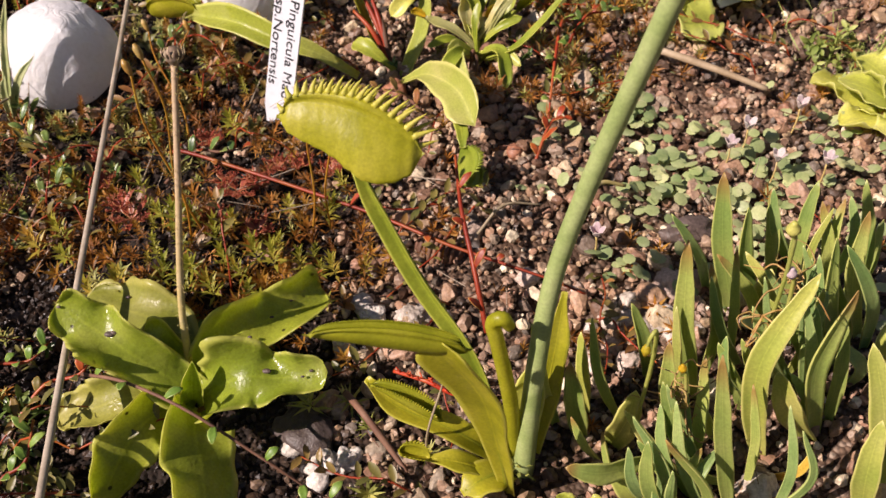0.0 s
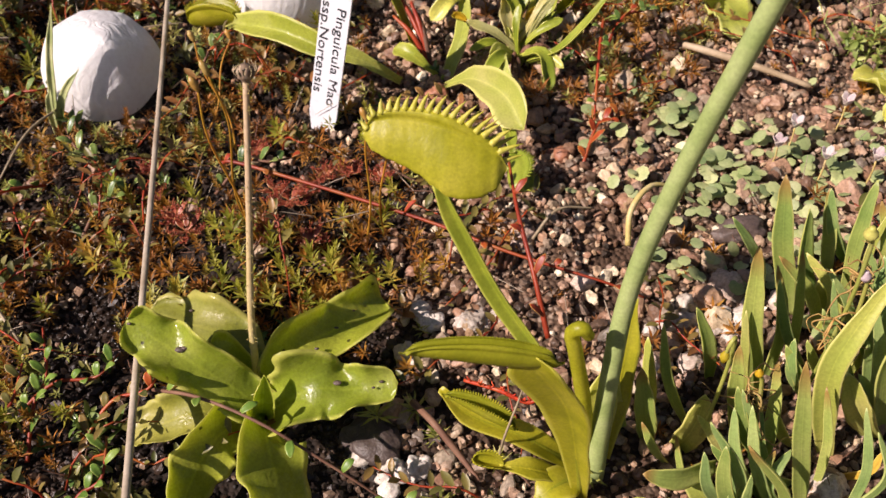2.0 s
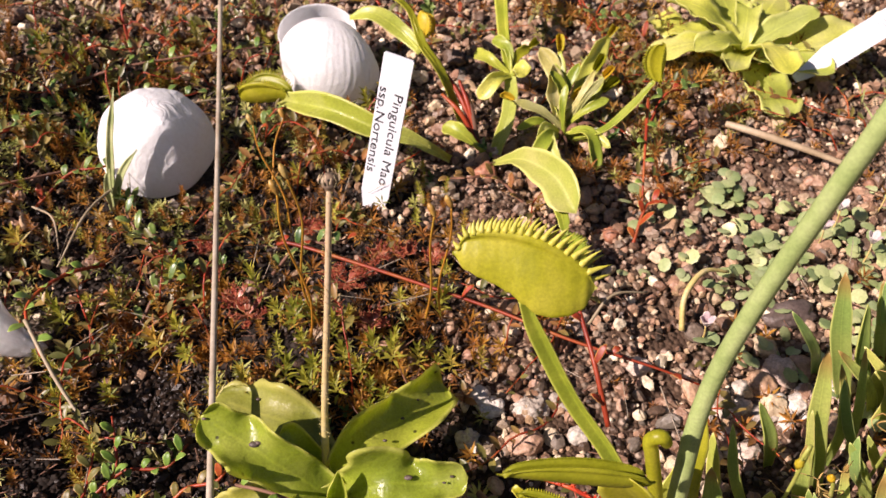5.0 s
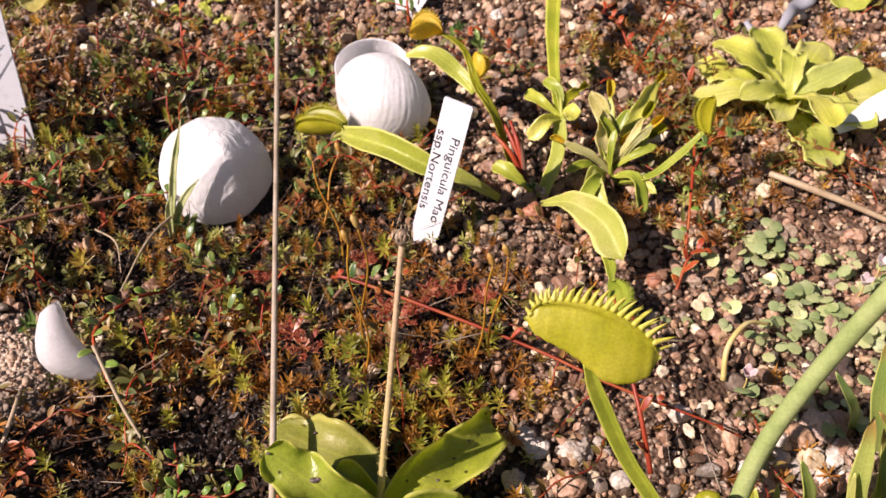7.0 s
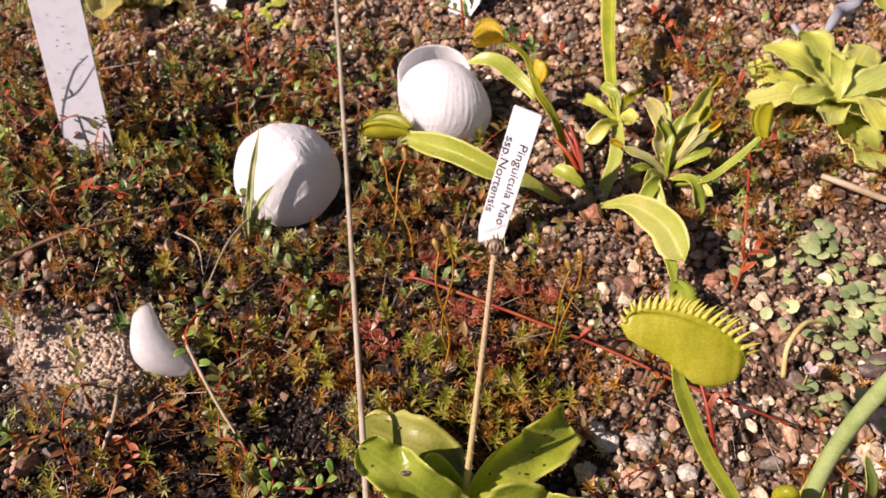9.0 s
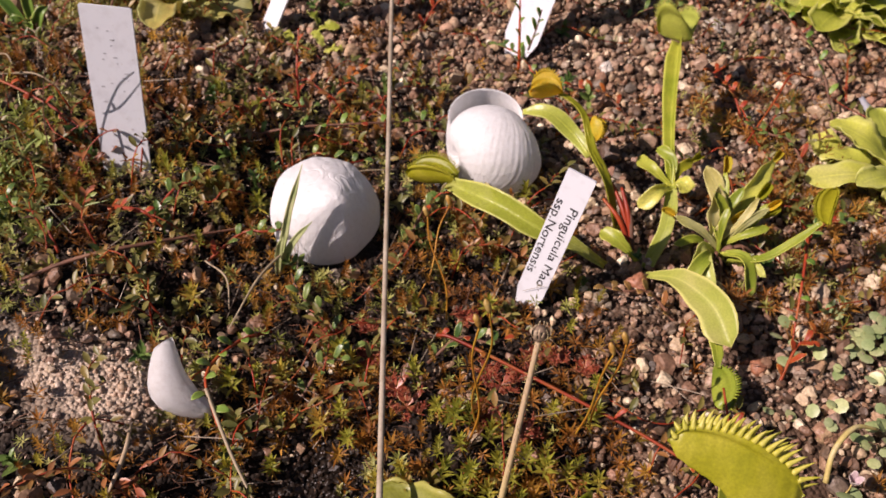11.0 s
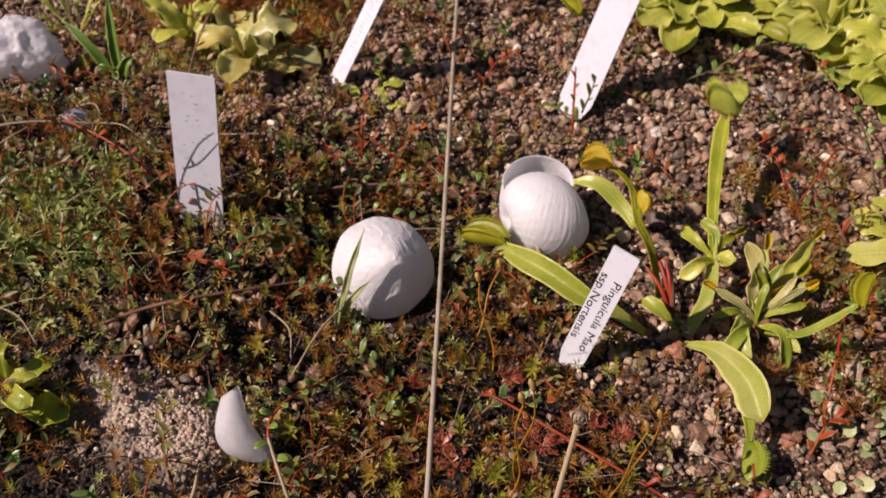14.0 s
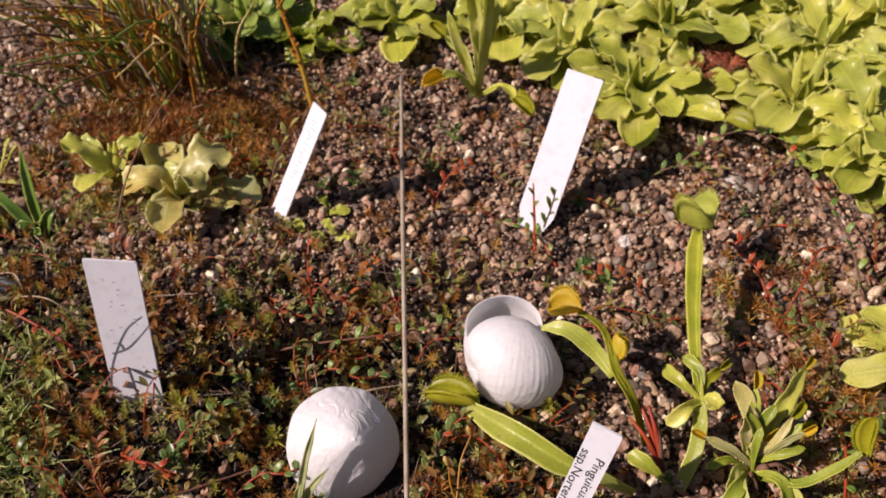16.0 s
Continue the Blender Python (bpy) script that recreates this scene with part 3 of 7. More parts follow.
def petiole(parent, pts, widths, mat=None, up=(0, 0, 1), keel=0.35, thick=0.0009, name="petiole", seed=0, cup=0.1, wave=0.05, end=0.0):
    bm = bmesh.new()
    ribbon(bm, shift(parent, pts), widths, up, cup, wave, 1.3, thick, 18, 9, 0, keel, seed, 0, end)
    c = spline(shift(parent, pts), 10)
    tube(bm, [p - Vector(up) * thick * 0.2 for p in c[:-1]], [0.0010, 0.0008, 0.0006], 6, 12)
    return part(name, bm, mat or PETIOLE, parent)


def curved(base, tip, rise):
    """Three points from base to tip, the middle one lifted."""
    b0, t0 = Vector(base), Vector(tip)
    mid = b0.lerp(t0, 0.5)
    mid.z += rise
    return [b0, mid, t0]


def flytrap_leaf(parent, base, tip, width, rise=0.004, trap_len=0.009, hint=(0, -0.6, 1), seed=0, mat=None, gape=0.15, tmat=None):
    pts = curved(base, tip, rise)
    run = pts[2] - pts[0]
    pts[1] += run.cross(Vector((0, 0, 1))) * (0.16 * math.sin(seed * 2.3 + 1))
    petiole(parent, pts, [width * 0.30, width * 0.40, width * 0.66, width * 0.96, width, width * (0.35 if trap_len else 0.72)], mat or PETIOLE, (0.5 * math.sin(seed * 1.9), -0.5, 1), seed=seed, keel=0.15, wave=0.32, cup=0.35, end=0.0 if trap_len else 0.14)
    if trap_len:
        d = (pts[2] - pts[1]).normalized()
        c = shift(parent, [Vector(tip) + d * trap_len * 0.42])[0]
        trap(parent, frame_of(c, d, hint), trap_len, trap_len * 0.5, gape, max(7, int(trap_len * 900)), trap_len * 0.14, tmat)


def rosette(place, radius, count, label, mat, seed, lift=0.35, group="pale butterworts", stretch=1.0, wide=0.52, upright=0):
    """A butterwort: a flat star of broad leaves with rolled edges."""
    r = random.Random(seed)
    plant = thing("butterwort", on_ground(*place), label, "butterwort", group)
    for k in range(count):
        a = 2 * math.pi * (k * 0.382) + r.uniform(-0.2, 0.2)
        f = 1.12 - 0.5 * (k / count)
        ln = radius * f * r.uniform(0.85, 1.12)
        e = lift * (0.25 + 0.9 * k / count) * r.uniform(0.6, 1.3)
        d = Vector((math.cos(a), math.sin(a) * stretch, 0))
        z0 = 0.002 + 0.006 * k / count
        p0 = Vector((0, 0, z0))
        p1 = p0 + d * ln * 0.5 + Vector((0, 0, ln * e * 0.75))
        p2 = p0 + d * ln + Vector((0, 0, ln * e * (0.9 + r.uniform(-0.5, 0.3))))
        w = ln * wide * r.uniform(0.85, 1.2)
        bm = bmesh.new()
        ribbon(bm, [p0, p1, p2], [w * 0.5, w * 0.72, w * 0.9, w, w * 1.05, w * 1.06, w * 1.0, w * r.uniform(0.6, 0.9)], (r.uniform(-0.3, 0.3), r.uniform(-0.3, 0.3), 1), r.uniform(-0.15, 0.25), r.uniform(0.16, 0.42), r.uniform(1.2, 2.8), 0.0009, 24, 11, r.uniform(-0.25, 0.25), 0, k + seed, r.uniform(0.1, 0.35), r.uniform(0.10, 0.25))
        part("leaf", bm, mat, plant)
    for k in range(upright):
        a = r.uniform(0, 6.28)
        bm = bmesh.new()
        h = radius * r.uniform(0.5, 0.8)
        ribbon(bm, [(0, 0, 0.003), (0.003 * math.cos(a), 0.003 * math.sin(a), h * 0.5), (0.008 * math.cos(a), 0.008 * math.sin(a), h)], [0.003, 0.007, 0.006, 0.0008], (math.cos(a), math.sin(a), 0.1), 0.8, 0.05, 1, 0.0009, 12, 7)
        part("leaf", bm, mat, plant)
    return plant


def plant_label(bottom, top, width, face, label, text=(), bars=0, cut=True):
    """A flat plastic label stuck in the ground; bottom and top are the middles of its seen ends."""
    b0, t0 = Vector(bottom), Vector(top)
    m = frame_of(b0, t0 - b0, face)
    ln, sunk, th = (t0 - b0).length, 0.016, 0.0008
    sign = new("plant_label")
    sign.matrix_world = m
    tagged(sign, label, "plant label", "plant labels")
    bm = bmesh.new()
    w = width / 2
    cor = [(-sunk, -w * 0.3), (0.0, -w), (ln - 0.0004, -w), (ln, -w + 0.0004), (ln, w - 0.0004), (ln - 0.0004, w), (0.0, w), (-sunk, w * 0.3)]
    vs = [bm.verts.new((x, y, 0)) for x, y in cor]
    f = bm.faces.new(vs)
    ex = bmesh.ops.extrude_face_region(bm, geom=[f])
    bmesh.ops.translate(bm, verts=[v for v in ex["geom"] if isinstance(v, bmesh.types.BMVert)], vec=(0, 0, th))
    part("board", bm, PLASTIC, sign, smooth=False)
    for k, (words, size, x0, y0) in enumerate(text):
        cu = bpy.data.curves.new("writing", "FONT")
        cu.body, cu.size, cu.extrude = words, size, 0.00004
        tmp = new("writing", cu)
        bpy.context.view_layer.update()
        me = bpy.data.meshes.new_from_object(tmp.evaluated_get(bpy.context.evaluated_depsgraph_get()))
        bpy.data.objects.remove(tmp)
        bpy.data.curves.remove(cu)
        me.materials.clear()
        me.materials.append(INK)
        for v in me.vertices:
            x = x0 - v.co.x
            v.co = Vector((x, y0 - v.co.y * 0.74, th + v.co.z + 0.00012))
        ob = new("writing", me)
        ob.parent = sign
        tagged(ob, "black printed writing")
    if bars:
        bm = bmesh.new()
        r = random.Random(bars)
        x = ln * 0.88
        while x > ln * 0.35:
            step = r.uniform(0.0012, 0.003) * (3.2 if bars == 9 else 1)
            z = th + 0.00012
            y = r.uniform(-0.15, 0.15) * w * (3 if bars == 9 else 1)
            hw = r.uniform(0.0002, 0.0009) if bars == 9 else 0.0014
            y = r.uniform(-0.65, 0.55) * w if bars == 9 else y
            vs = [bm.verts.new((x, y - hw, z)), bm.verts.new((x - 0.0004, y - hw, z)), bm.verts.new((x - 0.0006, y + hw, z)), bm.verts.new((x - 0.0002, y + hw, z))]
            bm.faces.new(vs)
            x -= step * (0.42 * r.uniform(0.3, 1.7) if bars == 9 else 1)
        part("writing", bm, FADED, sign, "faded handwriting", smooth=False)
    return sign


def stone(place, size, mat, label, name="stone", seed=0, rough=0.16, group="", sink=0.3, grain=0.0):
    bm = bmesh.new()
    bmesh.ops.create_icosphere(bm, subdivisions=5 if grain else 4, radius=1)
    for v in bm.verts:
        q = v.co * 1.1 + Vector((seed * 3.1, 0, 0))
        k = 1 + rough * 2 * noise.noise(q) + rough * noise.noise(q * 2.7) + rough * 0.4 * noise.noise(q * 6) + grain * (noise.noise(q * 9) + 0.6 * noise.noise(q * 19))
        v.co = Vector((v.co.x * size[0], v.co.y * size[1], v.co.z * size[2])) * k / 2
    ob = new(name, mesh_of(name, bm, mat))
    ob.location = on_ground(place[0], place[1], size[2] * (0.5 - sink))
    ob.rotation_euler = (0, 0, seed * 1.3)
    return tagged(ob, label, "stone", group)


# ---- the shells ----
def limpet_shell(place, radius, rise):
    bm = bmesh.new()
    nr, na = 80, 288

    def skin(r, a, inner):
        rim = 1 + 0.014 * math.sin(a * 3 + 1) + 0.010 * math.sin(a * 5 + 0.5) + 0.006 * math.sin(a * 9 + 2)
        x0, y0 = r * radius * math.cos(a), r * radius * math.sin(a)
        crack = noise.noise(Vector((x0 * 150, y0 * 150, 0.0)))
        fine = noise.noise(Vector((x0 * 420, y0 * 420, 2.0)))
        rr = r * radius * rim * (1 + 0.010 * crack * r + 0.006 * fine * r)
        # a blunt cone, its flanks a little rounded, with a worn tip and three faint ridges
        z = rise * (1 - 0.80 * r - 0.20 * r ** 4) - 0.0013 * math.exp(-(r / 0.11) ** 2)
        z += rise * 0.06 * r * (1 - r) * math.cos(3 * (a - radians(100)))
        # flaky layers that end in uneven steps across the flank, worn away on one side
        flake = noise.noise(Vector((x0 * 230 + 2.5 * crack, y0 * 110, 7.0)))
        step = min(1.0, max(0.0, abs(flake) * 5)) - 0.5
        upper = 0.35 + 0.65 * max(0.0, math.sin(a - 0.3))
        z += (0.00034 * step * upper + 0.00036 * crack * r + 0.00020 * fine) * min(1.0, r * 3)
        x = rr * math.cos(a) + 0.0030 * (1 - r) ** 1.3
        y = rr * math.sin(a) + 0.0030 * (1 - r) ** 1.3
        return Vector((x * (1 - inner * 0.05), y * (1 - inner * 0.05), z - inner * 0.0012))
    under = bmesh.new()
    for inner, bm_ in ((0, bm), (1, under)):
        top = bm_.verts.new(skin(0, 0, inner))
        rows = [[bm_.verts.new(skin(i / nr, 2 * math.pi * k / na, inner)) for k in range(na)] for i in range(1, nr + 1)]
        for k in range(na):
            bm_.faces.new((top, rows[0][k], rows[0][(k + 1) % na]))
        for p, q in zip(rows, rows[1:]):
            for k in range(na):
                bm_.faces.new((p[k], q[k], q[(k + 1) % na], p[(k + 1) % na]))
        if inner:
            edge = [bm_.verts.new(skin(1, 2 * math.pi * k / na, 0)) for k in range(na)]
            for k in range(na):
                bm_.faces.new((edge[k], edge[(k + 1) % na], rows[-1][(k + 1) % na], rows[-1][k]))
    ob = new("snail_shell", mesh_of("snail_shell", bm, SHELL))
    ob.location = place
    ob.rotation_euler = (radians(32), radians(15), 0)
    part("inner_wall", under, SHELL, ob, "smooth hollow underside of the shell")
    return tagged(ob, "bleached white cone-shaped shell lying on the moss", "shell", "white shells")


limpet_shell((-0.1369, 0.2610, 0.0082), 0.0206, 0.0175)


def snail_shell(place, radius):
    """A globular snail shell: a tube that winds and widens about an axis; its wide mouth stands open at the end."""
    view, across, upward = Vector((0.02, -0.70, 0.715)), Vector((1, 0.02, 0)), Vector((-0.01, 0.715, 0.70))
    lean, side_way = radians(62), across.copy()
    pole = (0.18 * across + 0.95 * upward + 0.25 * view).normalized()
    pole_turn = pole.to_track_quat("Z", "Y").to_matrix().transposed()
    across, upward = across * math.cos(lean) - upward * math.sin(lean), upward * math.cos(lean) + across * math.sin(lean)
    mouth = (-0.15 * across + 0.27 * upward + 0.95 * view).normalized()
    apex = (-0.12 * across - 0.92 * upward + 0.34 * view)
    apex = (apex - mouth * apex.dot(mouth)).normalized()
    e1, e2 = apex.cross(mouth), mouth
    middle = e1 * 0.1 - apex * 0.55
    wraps, steps, around = 2.6, 520, 150
    grow = math.log(1.30) / (2 * math.pi)
    narrow = lambda back: max(0.0, 1 - back / 1.5) ** 1.5          # the last stretch draws in and leans outwards
    bm = bmesh.new()
    rings = []
    for i in range(steps + 1):
        back = (1 - i / steps) * wraps * 2 * math.pi
        turned = -back
        k = math.exp(-grow * back)
        lip = max(0.0, 1 - back / 0.30)
        out = e1 * math.cos(turned) + e2 * math.sin(turned)
        ring = []
        for j in range(around):
            f = 2 * math.pi * j / around
            rr = (1 + 0.003 * math.sin(back * 23)) * (1 + 0.075 * lip * lip)
            rr *= 1 - 0.24 * narrow(back)
            p = (out * (0.48 + 0.33 * narrow(back) + 0.94 * math.cos(f) * rr) + apex * (1.06 * math.sin(f) * rr - 0.85)) * k
            # fine ribs that run from the mouth's corner to the foot
            q = pole_turn @ (p - middle)
            a = math.atan2(q.y, q.x)
            strong = min(1.0, max(0.15, 0.5 + 0.55 * (p - middle).dot(side_way))) * (1 - lip)
            p += (p - middle) * strong * (0.0045 * math.sin(a * 61 + 2 * math.sin(q.z * 4)) + 0.0035 * math.sin(a * 43 + 1) + 0.003 * math.sin(a * 13))
            ring.append(bm.verts.new(p))
        rings.append(ring)
    # the mouth's inner wall, one shell thickness inside
    inner, lining = [], bmesh.new()
    for i in range(70):
        back = i / 69 * 2.2
        turned = -back
        k = math.exp(-grow * back)
        out = e1 * math.cos(turned) + e2 * math.sin(turned)
        lip = max(0.0, 1 - back / 0.30)
        ring = []
        for j in range(around):
            f = 2 * math.pi * j / around
            rr = (0.945 + 0.095 * lip * lip) * (1 - 0.24 * narrow(back))
            p = out * (0.48 + 0.33 * narrow(back) + 0.94 * math.cos(f) * rr) + apex * (1.06 * math.sin(f) * rr - 0.85)
            ring.append(lining.verts.new(p * k))
        inner.append(ring)
    for shape, runs in ((bm, (rings,)), (lining, ([[lining.verts.new(v.co) for v in rings[-1]]] + inner,))):
        for rows in runs:
            for p, q in zip(rows, rows[1:]):
                for j in range(around):
                    shape.faces.new((p[j], p[(j + 1) % around], q[(j + 1) % around], q[j]))
        bmesh.ops.scale(shape, vec=(radius,) * 3, verts=shape.verts[:])
    ob = new("snail_shell", mesh_of("snail_shell", bm, SHELL))
    ob.location, ob.scale = place, (1.09, 0.96, 0.93)
    part("mouth", lining, SHELL, ob, "smooth inner wall of the shell's mouth")
    return tagged(ob, "bleached white ribbed snail shell with its mouth upwards", "shell", "white shells")


snail_shell((-0.0888, 0.2965, 0.0112), 0.0166)


def shell_piece(place, size, turn_by, label, cut=0.15, mat=None):
    bm = bmesh.new()
    bmesh.ops.create_uvsphere(bm, u_segments=48, v_segments=28, radius=1)
    for v in bm.verts:
        v.co.x *= 1 - 0.45 * max(0, v.co.z) ** 2
        v.co.y *= 1 - 0.45 * max(0, v.co.z) ** 2
    dead = [v for v in bm.verts if v.co.y > cut + 0.25 * noise.noise(v.co * 3) or (v.co.x > 0.35 + 0.2 * noise.noise(v.co * 4) and v.co.z < 0.2)]
    bmesh.ops.delete(bm, geom=dead, context="VERTS")
    for v in bm.verts:
        v.co *= 1 + 0.03 * noise.noise(v.co * 2.5)
        v.co = Vector((v.co.x * size[0], v.co.y * size[1], v.co.z * size[2]))
    bmesh.ops.solidify(bm, geom=bm.faces[:], thickness=0.0009)
    ob = new("shell_piece", mesh_of("shell_piece", bm, mat or SHELL))
    ob.location = place
    ob.rotation_euler = [radians(a) for a in turn_by]
    return tagged(ob, label, "shell", "white shells")


bm = bmesh.new()
rows = []
for i in range(31):
    u = i / 30
    half = (0.25 + 0.75 * math.sin(math.pi * min(1.0, u * 0.92 + 0.08)) ** 0.7) * 0.0064
    bend = -0.0060 * math.sin(math.pi * u)
    row = []
    for k in range(17):
        a = radians(-100 + 200 * k / 16)
        chip = 1 + 0.05 * noise.noise(Vector((u * 5, k * 0.7, 1))) * (k > 13 or k < 2)
        row.append(bm.verts.new((half * math.sin(a) * chip + bend, 0.0140 - 0.0280 * u, half * math.cos(a) * 0.9 + 0.002 * math.sin(math.pi * u))))
    rows.append(row)
for p, q in zip(rows, rows[1:]):
    for k in range(16):
        bm.faces.new((p[k], q[k], q[k + 1], p[k + 1]))
bmesh.ops.solidify(bm, geom=bm.faces[:], thickness=0.0011)
ob = new("shell_piece", mesh_of("shell_piece", bm, SHELL))
ob.location = (-0.1640, 0.1805, 0.0100)
ob.rotation_euler = (radians(30), radians(-8), radians(46))
tagged(ob, "broken white snail shell lying between moss and sand", "shell", "white shells")
bm = bmesh.new()
ribbon(bm, [(-0.0165, -0.0040, 0.006), (-0.0120, -0.0110, 0.004), (-0.0040, -0.0120, 0.005), (0.0030, -0.0050, 0.010), (0.0080, 0.0030, 0.008), (0.0150, 0.0050, 0.010), (0.0190, 0.0120, 0.012)], [0.0030, 0.0050, 0.0040, 0.0060, 0.0075, 0.0050, 0.0020], (0.2, -0.5, 0.8), -0.6, 0.1, 1.4, 0.0010, 40, 9, 0.9, 0, 4)
ob = new("shell_piece", mesh_of("shell_piece", bm, BLUE_SHELL))
ob.location = on_ground(0.1010, 0.3760, 0.001)
tagged(ob, "curled bluish-white broken shell beside a butterwort", "shell", "white shells")
shell_piece((-0.2950, 0.3180, 0.0060), (0.011, 0.008, 0.008), (-60, 20, 30), "bluish-white broken shell at the edge of moss", 0.0, BLUE_SHELL)
shell_piece((0.1130, 0.4030, 0.0050), (0.012, 0.008, 0.014), (-70, 0, 40), "grey-white broken shell on the gravel", 0.0)
stone((-0.3385, 0.3530), (0.033, 0.028, 0.034), CHALK, "lumpy chalk-white stone beside the moss", "white_stone", 5, 0.15, sink=0.15, grain=0.045)

# ---- the labels ----
plant_label((-0.0570, 0.2395, 0.0015), (-0.0460, 0.2498, 0.0520), 0.0104, (-0.30, -0.80, 0.40), "narrow white plastic label with two printed lines",
            (("Pinguicula Mac", 0.0060, 0.0400, -0.0008), ("ssp.Nortensis", 0.0060, 0.0410, 0.0045)))
plant_label((-0.2175, 0.2725, 0.0075), (-0.2160, 0.2875, 0.0715), 0.0188, (0.05, -0.95, 0.30), "plain white plastic label with worn marks", bars=9)
plant_label((-0.1899, 0.3835, -0.0005), (-0.1672, 0.3990, 0.0510), 0.0100, (-0.62, -0.70, 0.35), "narrow white label with faded handwriting", bars=3)
plant_label((-0.0701, 0.3943, -0.0005), (-0.0530, 0.4290, 0.0540), 0.0172, (-0.25, -0.75, 0.55), "broad blank white plastic label leaning back")
plant_label((0.1185, 0.3010, 0.0090), (0.1730, 0.3250, 0.0300), 0.0100, (-0.2, -0.6, 0.75), "white plastic label leaning over a butterwort", bars=5)

# ---- the butterwort in front ----
bw = thing("butterwort", (-0.0649, 0.1215, -0.001), "yellow-green butterwort with broad sticky leaves and dark specks", "butterwort")
def bw_leaf(pts, widths, cup=0.3, wave=0.12, waves=1.6, up=(0, 0, 1), seed=0, mat=BUTTERWORT, thick=0.0010, end=0.10, roll=0.42):
    bm = bmesh.new()
    ribbon(bm, shift(bw, pts), widths, up, cup, wave, waves, thick, 46, 17, 0, 0, seed, roll, end)
    return part("leaf", bm, mat, bw)
def broad(w0, w1, w2=0.9):
    """Widths of a leaf that stays broad up to a rounded end."""
    return [w0, w0 * 0.35 + w1 * 0.65, w1 * 0.94, w1, w1, w1 * (0.45 + 0.55 * w2), w1 * w2]
bw_leaf([(-0.0625, 0.1215, 0.005), (-0.0775, 0.1258, 0.0190), (-0.0860, 0.1300, 0.0230), (-0.0955, 0.1345, 0.0275)], broad(0.0100, 0.0138, 0.74), 0.40, 0.62, 1.7, (0.1, -0.55, 1), 1, end=0.09)
bw_leaf([(-0.0630, 0.1205, 0.005), (-0.0500, 0.1210, 0.0150), (-0.0400, 0.1215, 0.0140), (-0.0285, 0.1220, 0.0160)], [0.0100, 0.0150, 0.0168, 0.0150, 0.0118, 0.0092, 0.0080], 0.32, 0.58, 2.1, (0, -0.45, 1), 2, end=0.07)
bw_leaf([(-0.0630, 0.1265, 0.007), (-0.0540, 0.1355, 0.0125), (-0.0440, 0.1440, 0.0100), (-0.0345, 0.1570, 0.0050)], broad(0.0090, 0.0142, 0.80), 0.34, 0.42, 1.5, (0.20, -0.45, 1), 3, end=0.10)
bw_leaf([(-0.0650, 0.1280, 0.006), (-0.0740, 0.1400, 0.0105), (-0.0870, 0.1465, 0.0090), (-0.0985, 0.1520, 0.0080)], broad(0.0090, 0.0150, 0.82), 0.15, 0.30, 1.6, (0.85, -0.40, 0.9), 4, BUTTERWORT_OLIVE_SHADED, end=0.14)
bw_leaf([(-0.0665, 0.1205, 0.004), (-0.0735, 0.1120, 0.0090), (-0.0785, 0.1045, 0.0060), (-0.0828, 0.0945, 0.0005)], broad(0.0080, 0.0150, 0.78), 0.12, 0.26, 1.7, (1.1, -0.15, 0.9), 5, end=0.22, roll=0.10)
bw_leaf([(-0.0640, 0.1195, 0.004), (-0.0612, 0.1100, 0.0085), (-0.0585, 0.1010, 0.0050), (-0.0555, 0.0880, -0.0010)], broad(0.0090, 0.0192, 0.92), 0.08, 0.20, 1.5, (0.9, -0.15, 0.9), 6, end=0.16, roll=0.08)
bw_leaf([(-0.0690, 0.1215, 0.003), (-0.0790, 0.1195, 0.0080), (-0.0890, 0.1180, 0.0050), (-0.0985, 0.1175, 0.0020)], broad(0.0070, 0.0120, 0.8), 0.25, 0.26, 2.0, (0.1, -0.2, 1), 7, BUTTERWORT_OLIVE_SHADED, end=0.18)
bw_leaf([(-0.0660, 0.1265, 0.007), (-0.0725, 0.1330, 0.0125), (-0.0785, 0.1370, 0.0120)], broad(0.0060, 0.0090, 0.85), 0.40, 0.08, 1.0, (0, -0.4, 1), 8, end=0.25)
bw_leaf([(-0.0640, 0.1205, 0.005), (-0.0625, 0.1205, 0.0130), (-0.0608, 0.1215, 0.0215)], [0.0034, 0.0058, 0.0052, 0.0022], 0.90, 0.00, 1.0, (0.2, -1, 0.1), 9, thick=0.0013, end=0.2)
for x, y, z, rad in ((-0.0822, 0.1288, 0.0235, 0.0011), (-0.0812, 0.1290, 0.0238, 0.0007), (-0.0945, 0.1335, 0.0285, 0.0005), (-0.0435, 0.1220, 0.0172, 0.0009), (-0.0325, 0.1222, 0.0170, 0.0005), (-0.0345, 0.1205, 0.0170, 0.0004), (-0.0455, 0.1420, 0.0125, 0.0005), (-0.0415, 0.1490, 0.0105, 0.0004), (-0.0500, 0.1345, 0.0140, 0.0005), (-0.0860, 0.1500, 0.0110, 0.0006)):
    bm = bmesh.new()
    bmesh.ops.create_icosphere(bm, subdivisions=2, radius=rad)
    bmesh.ops.scale(bm, vec=(1.3, 0.8, 0.6), verts=bm.verts[:])
    bmesh.ops.translate(bm, vec=shift(bw, [(x, y, z - 0.0008)])[0], verts=bm.verts[:])
    part("speck", bm, DARK_STONE, bw, "dark speck stuck to the leaf")
bm = bmesh.new()
tube(bm, shift(bw, [(-0.0655, 0.1290, 0.010), (-0.0640, 0.1345, 0.030), (-0.0615, 0.1480, 0.055), (-0.0592, 0.1615, 0.0800)]), [0.00105, 0.0009, 0.00080, 0.00075], 8, 24)
stalk = part("flower_stalk", bm, STALK_HAIRY, bw, "thin hairy flower stalk, yellow below and beige above")
along = stalk.data.attributes.new("along", "FLOAT", "POINT")
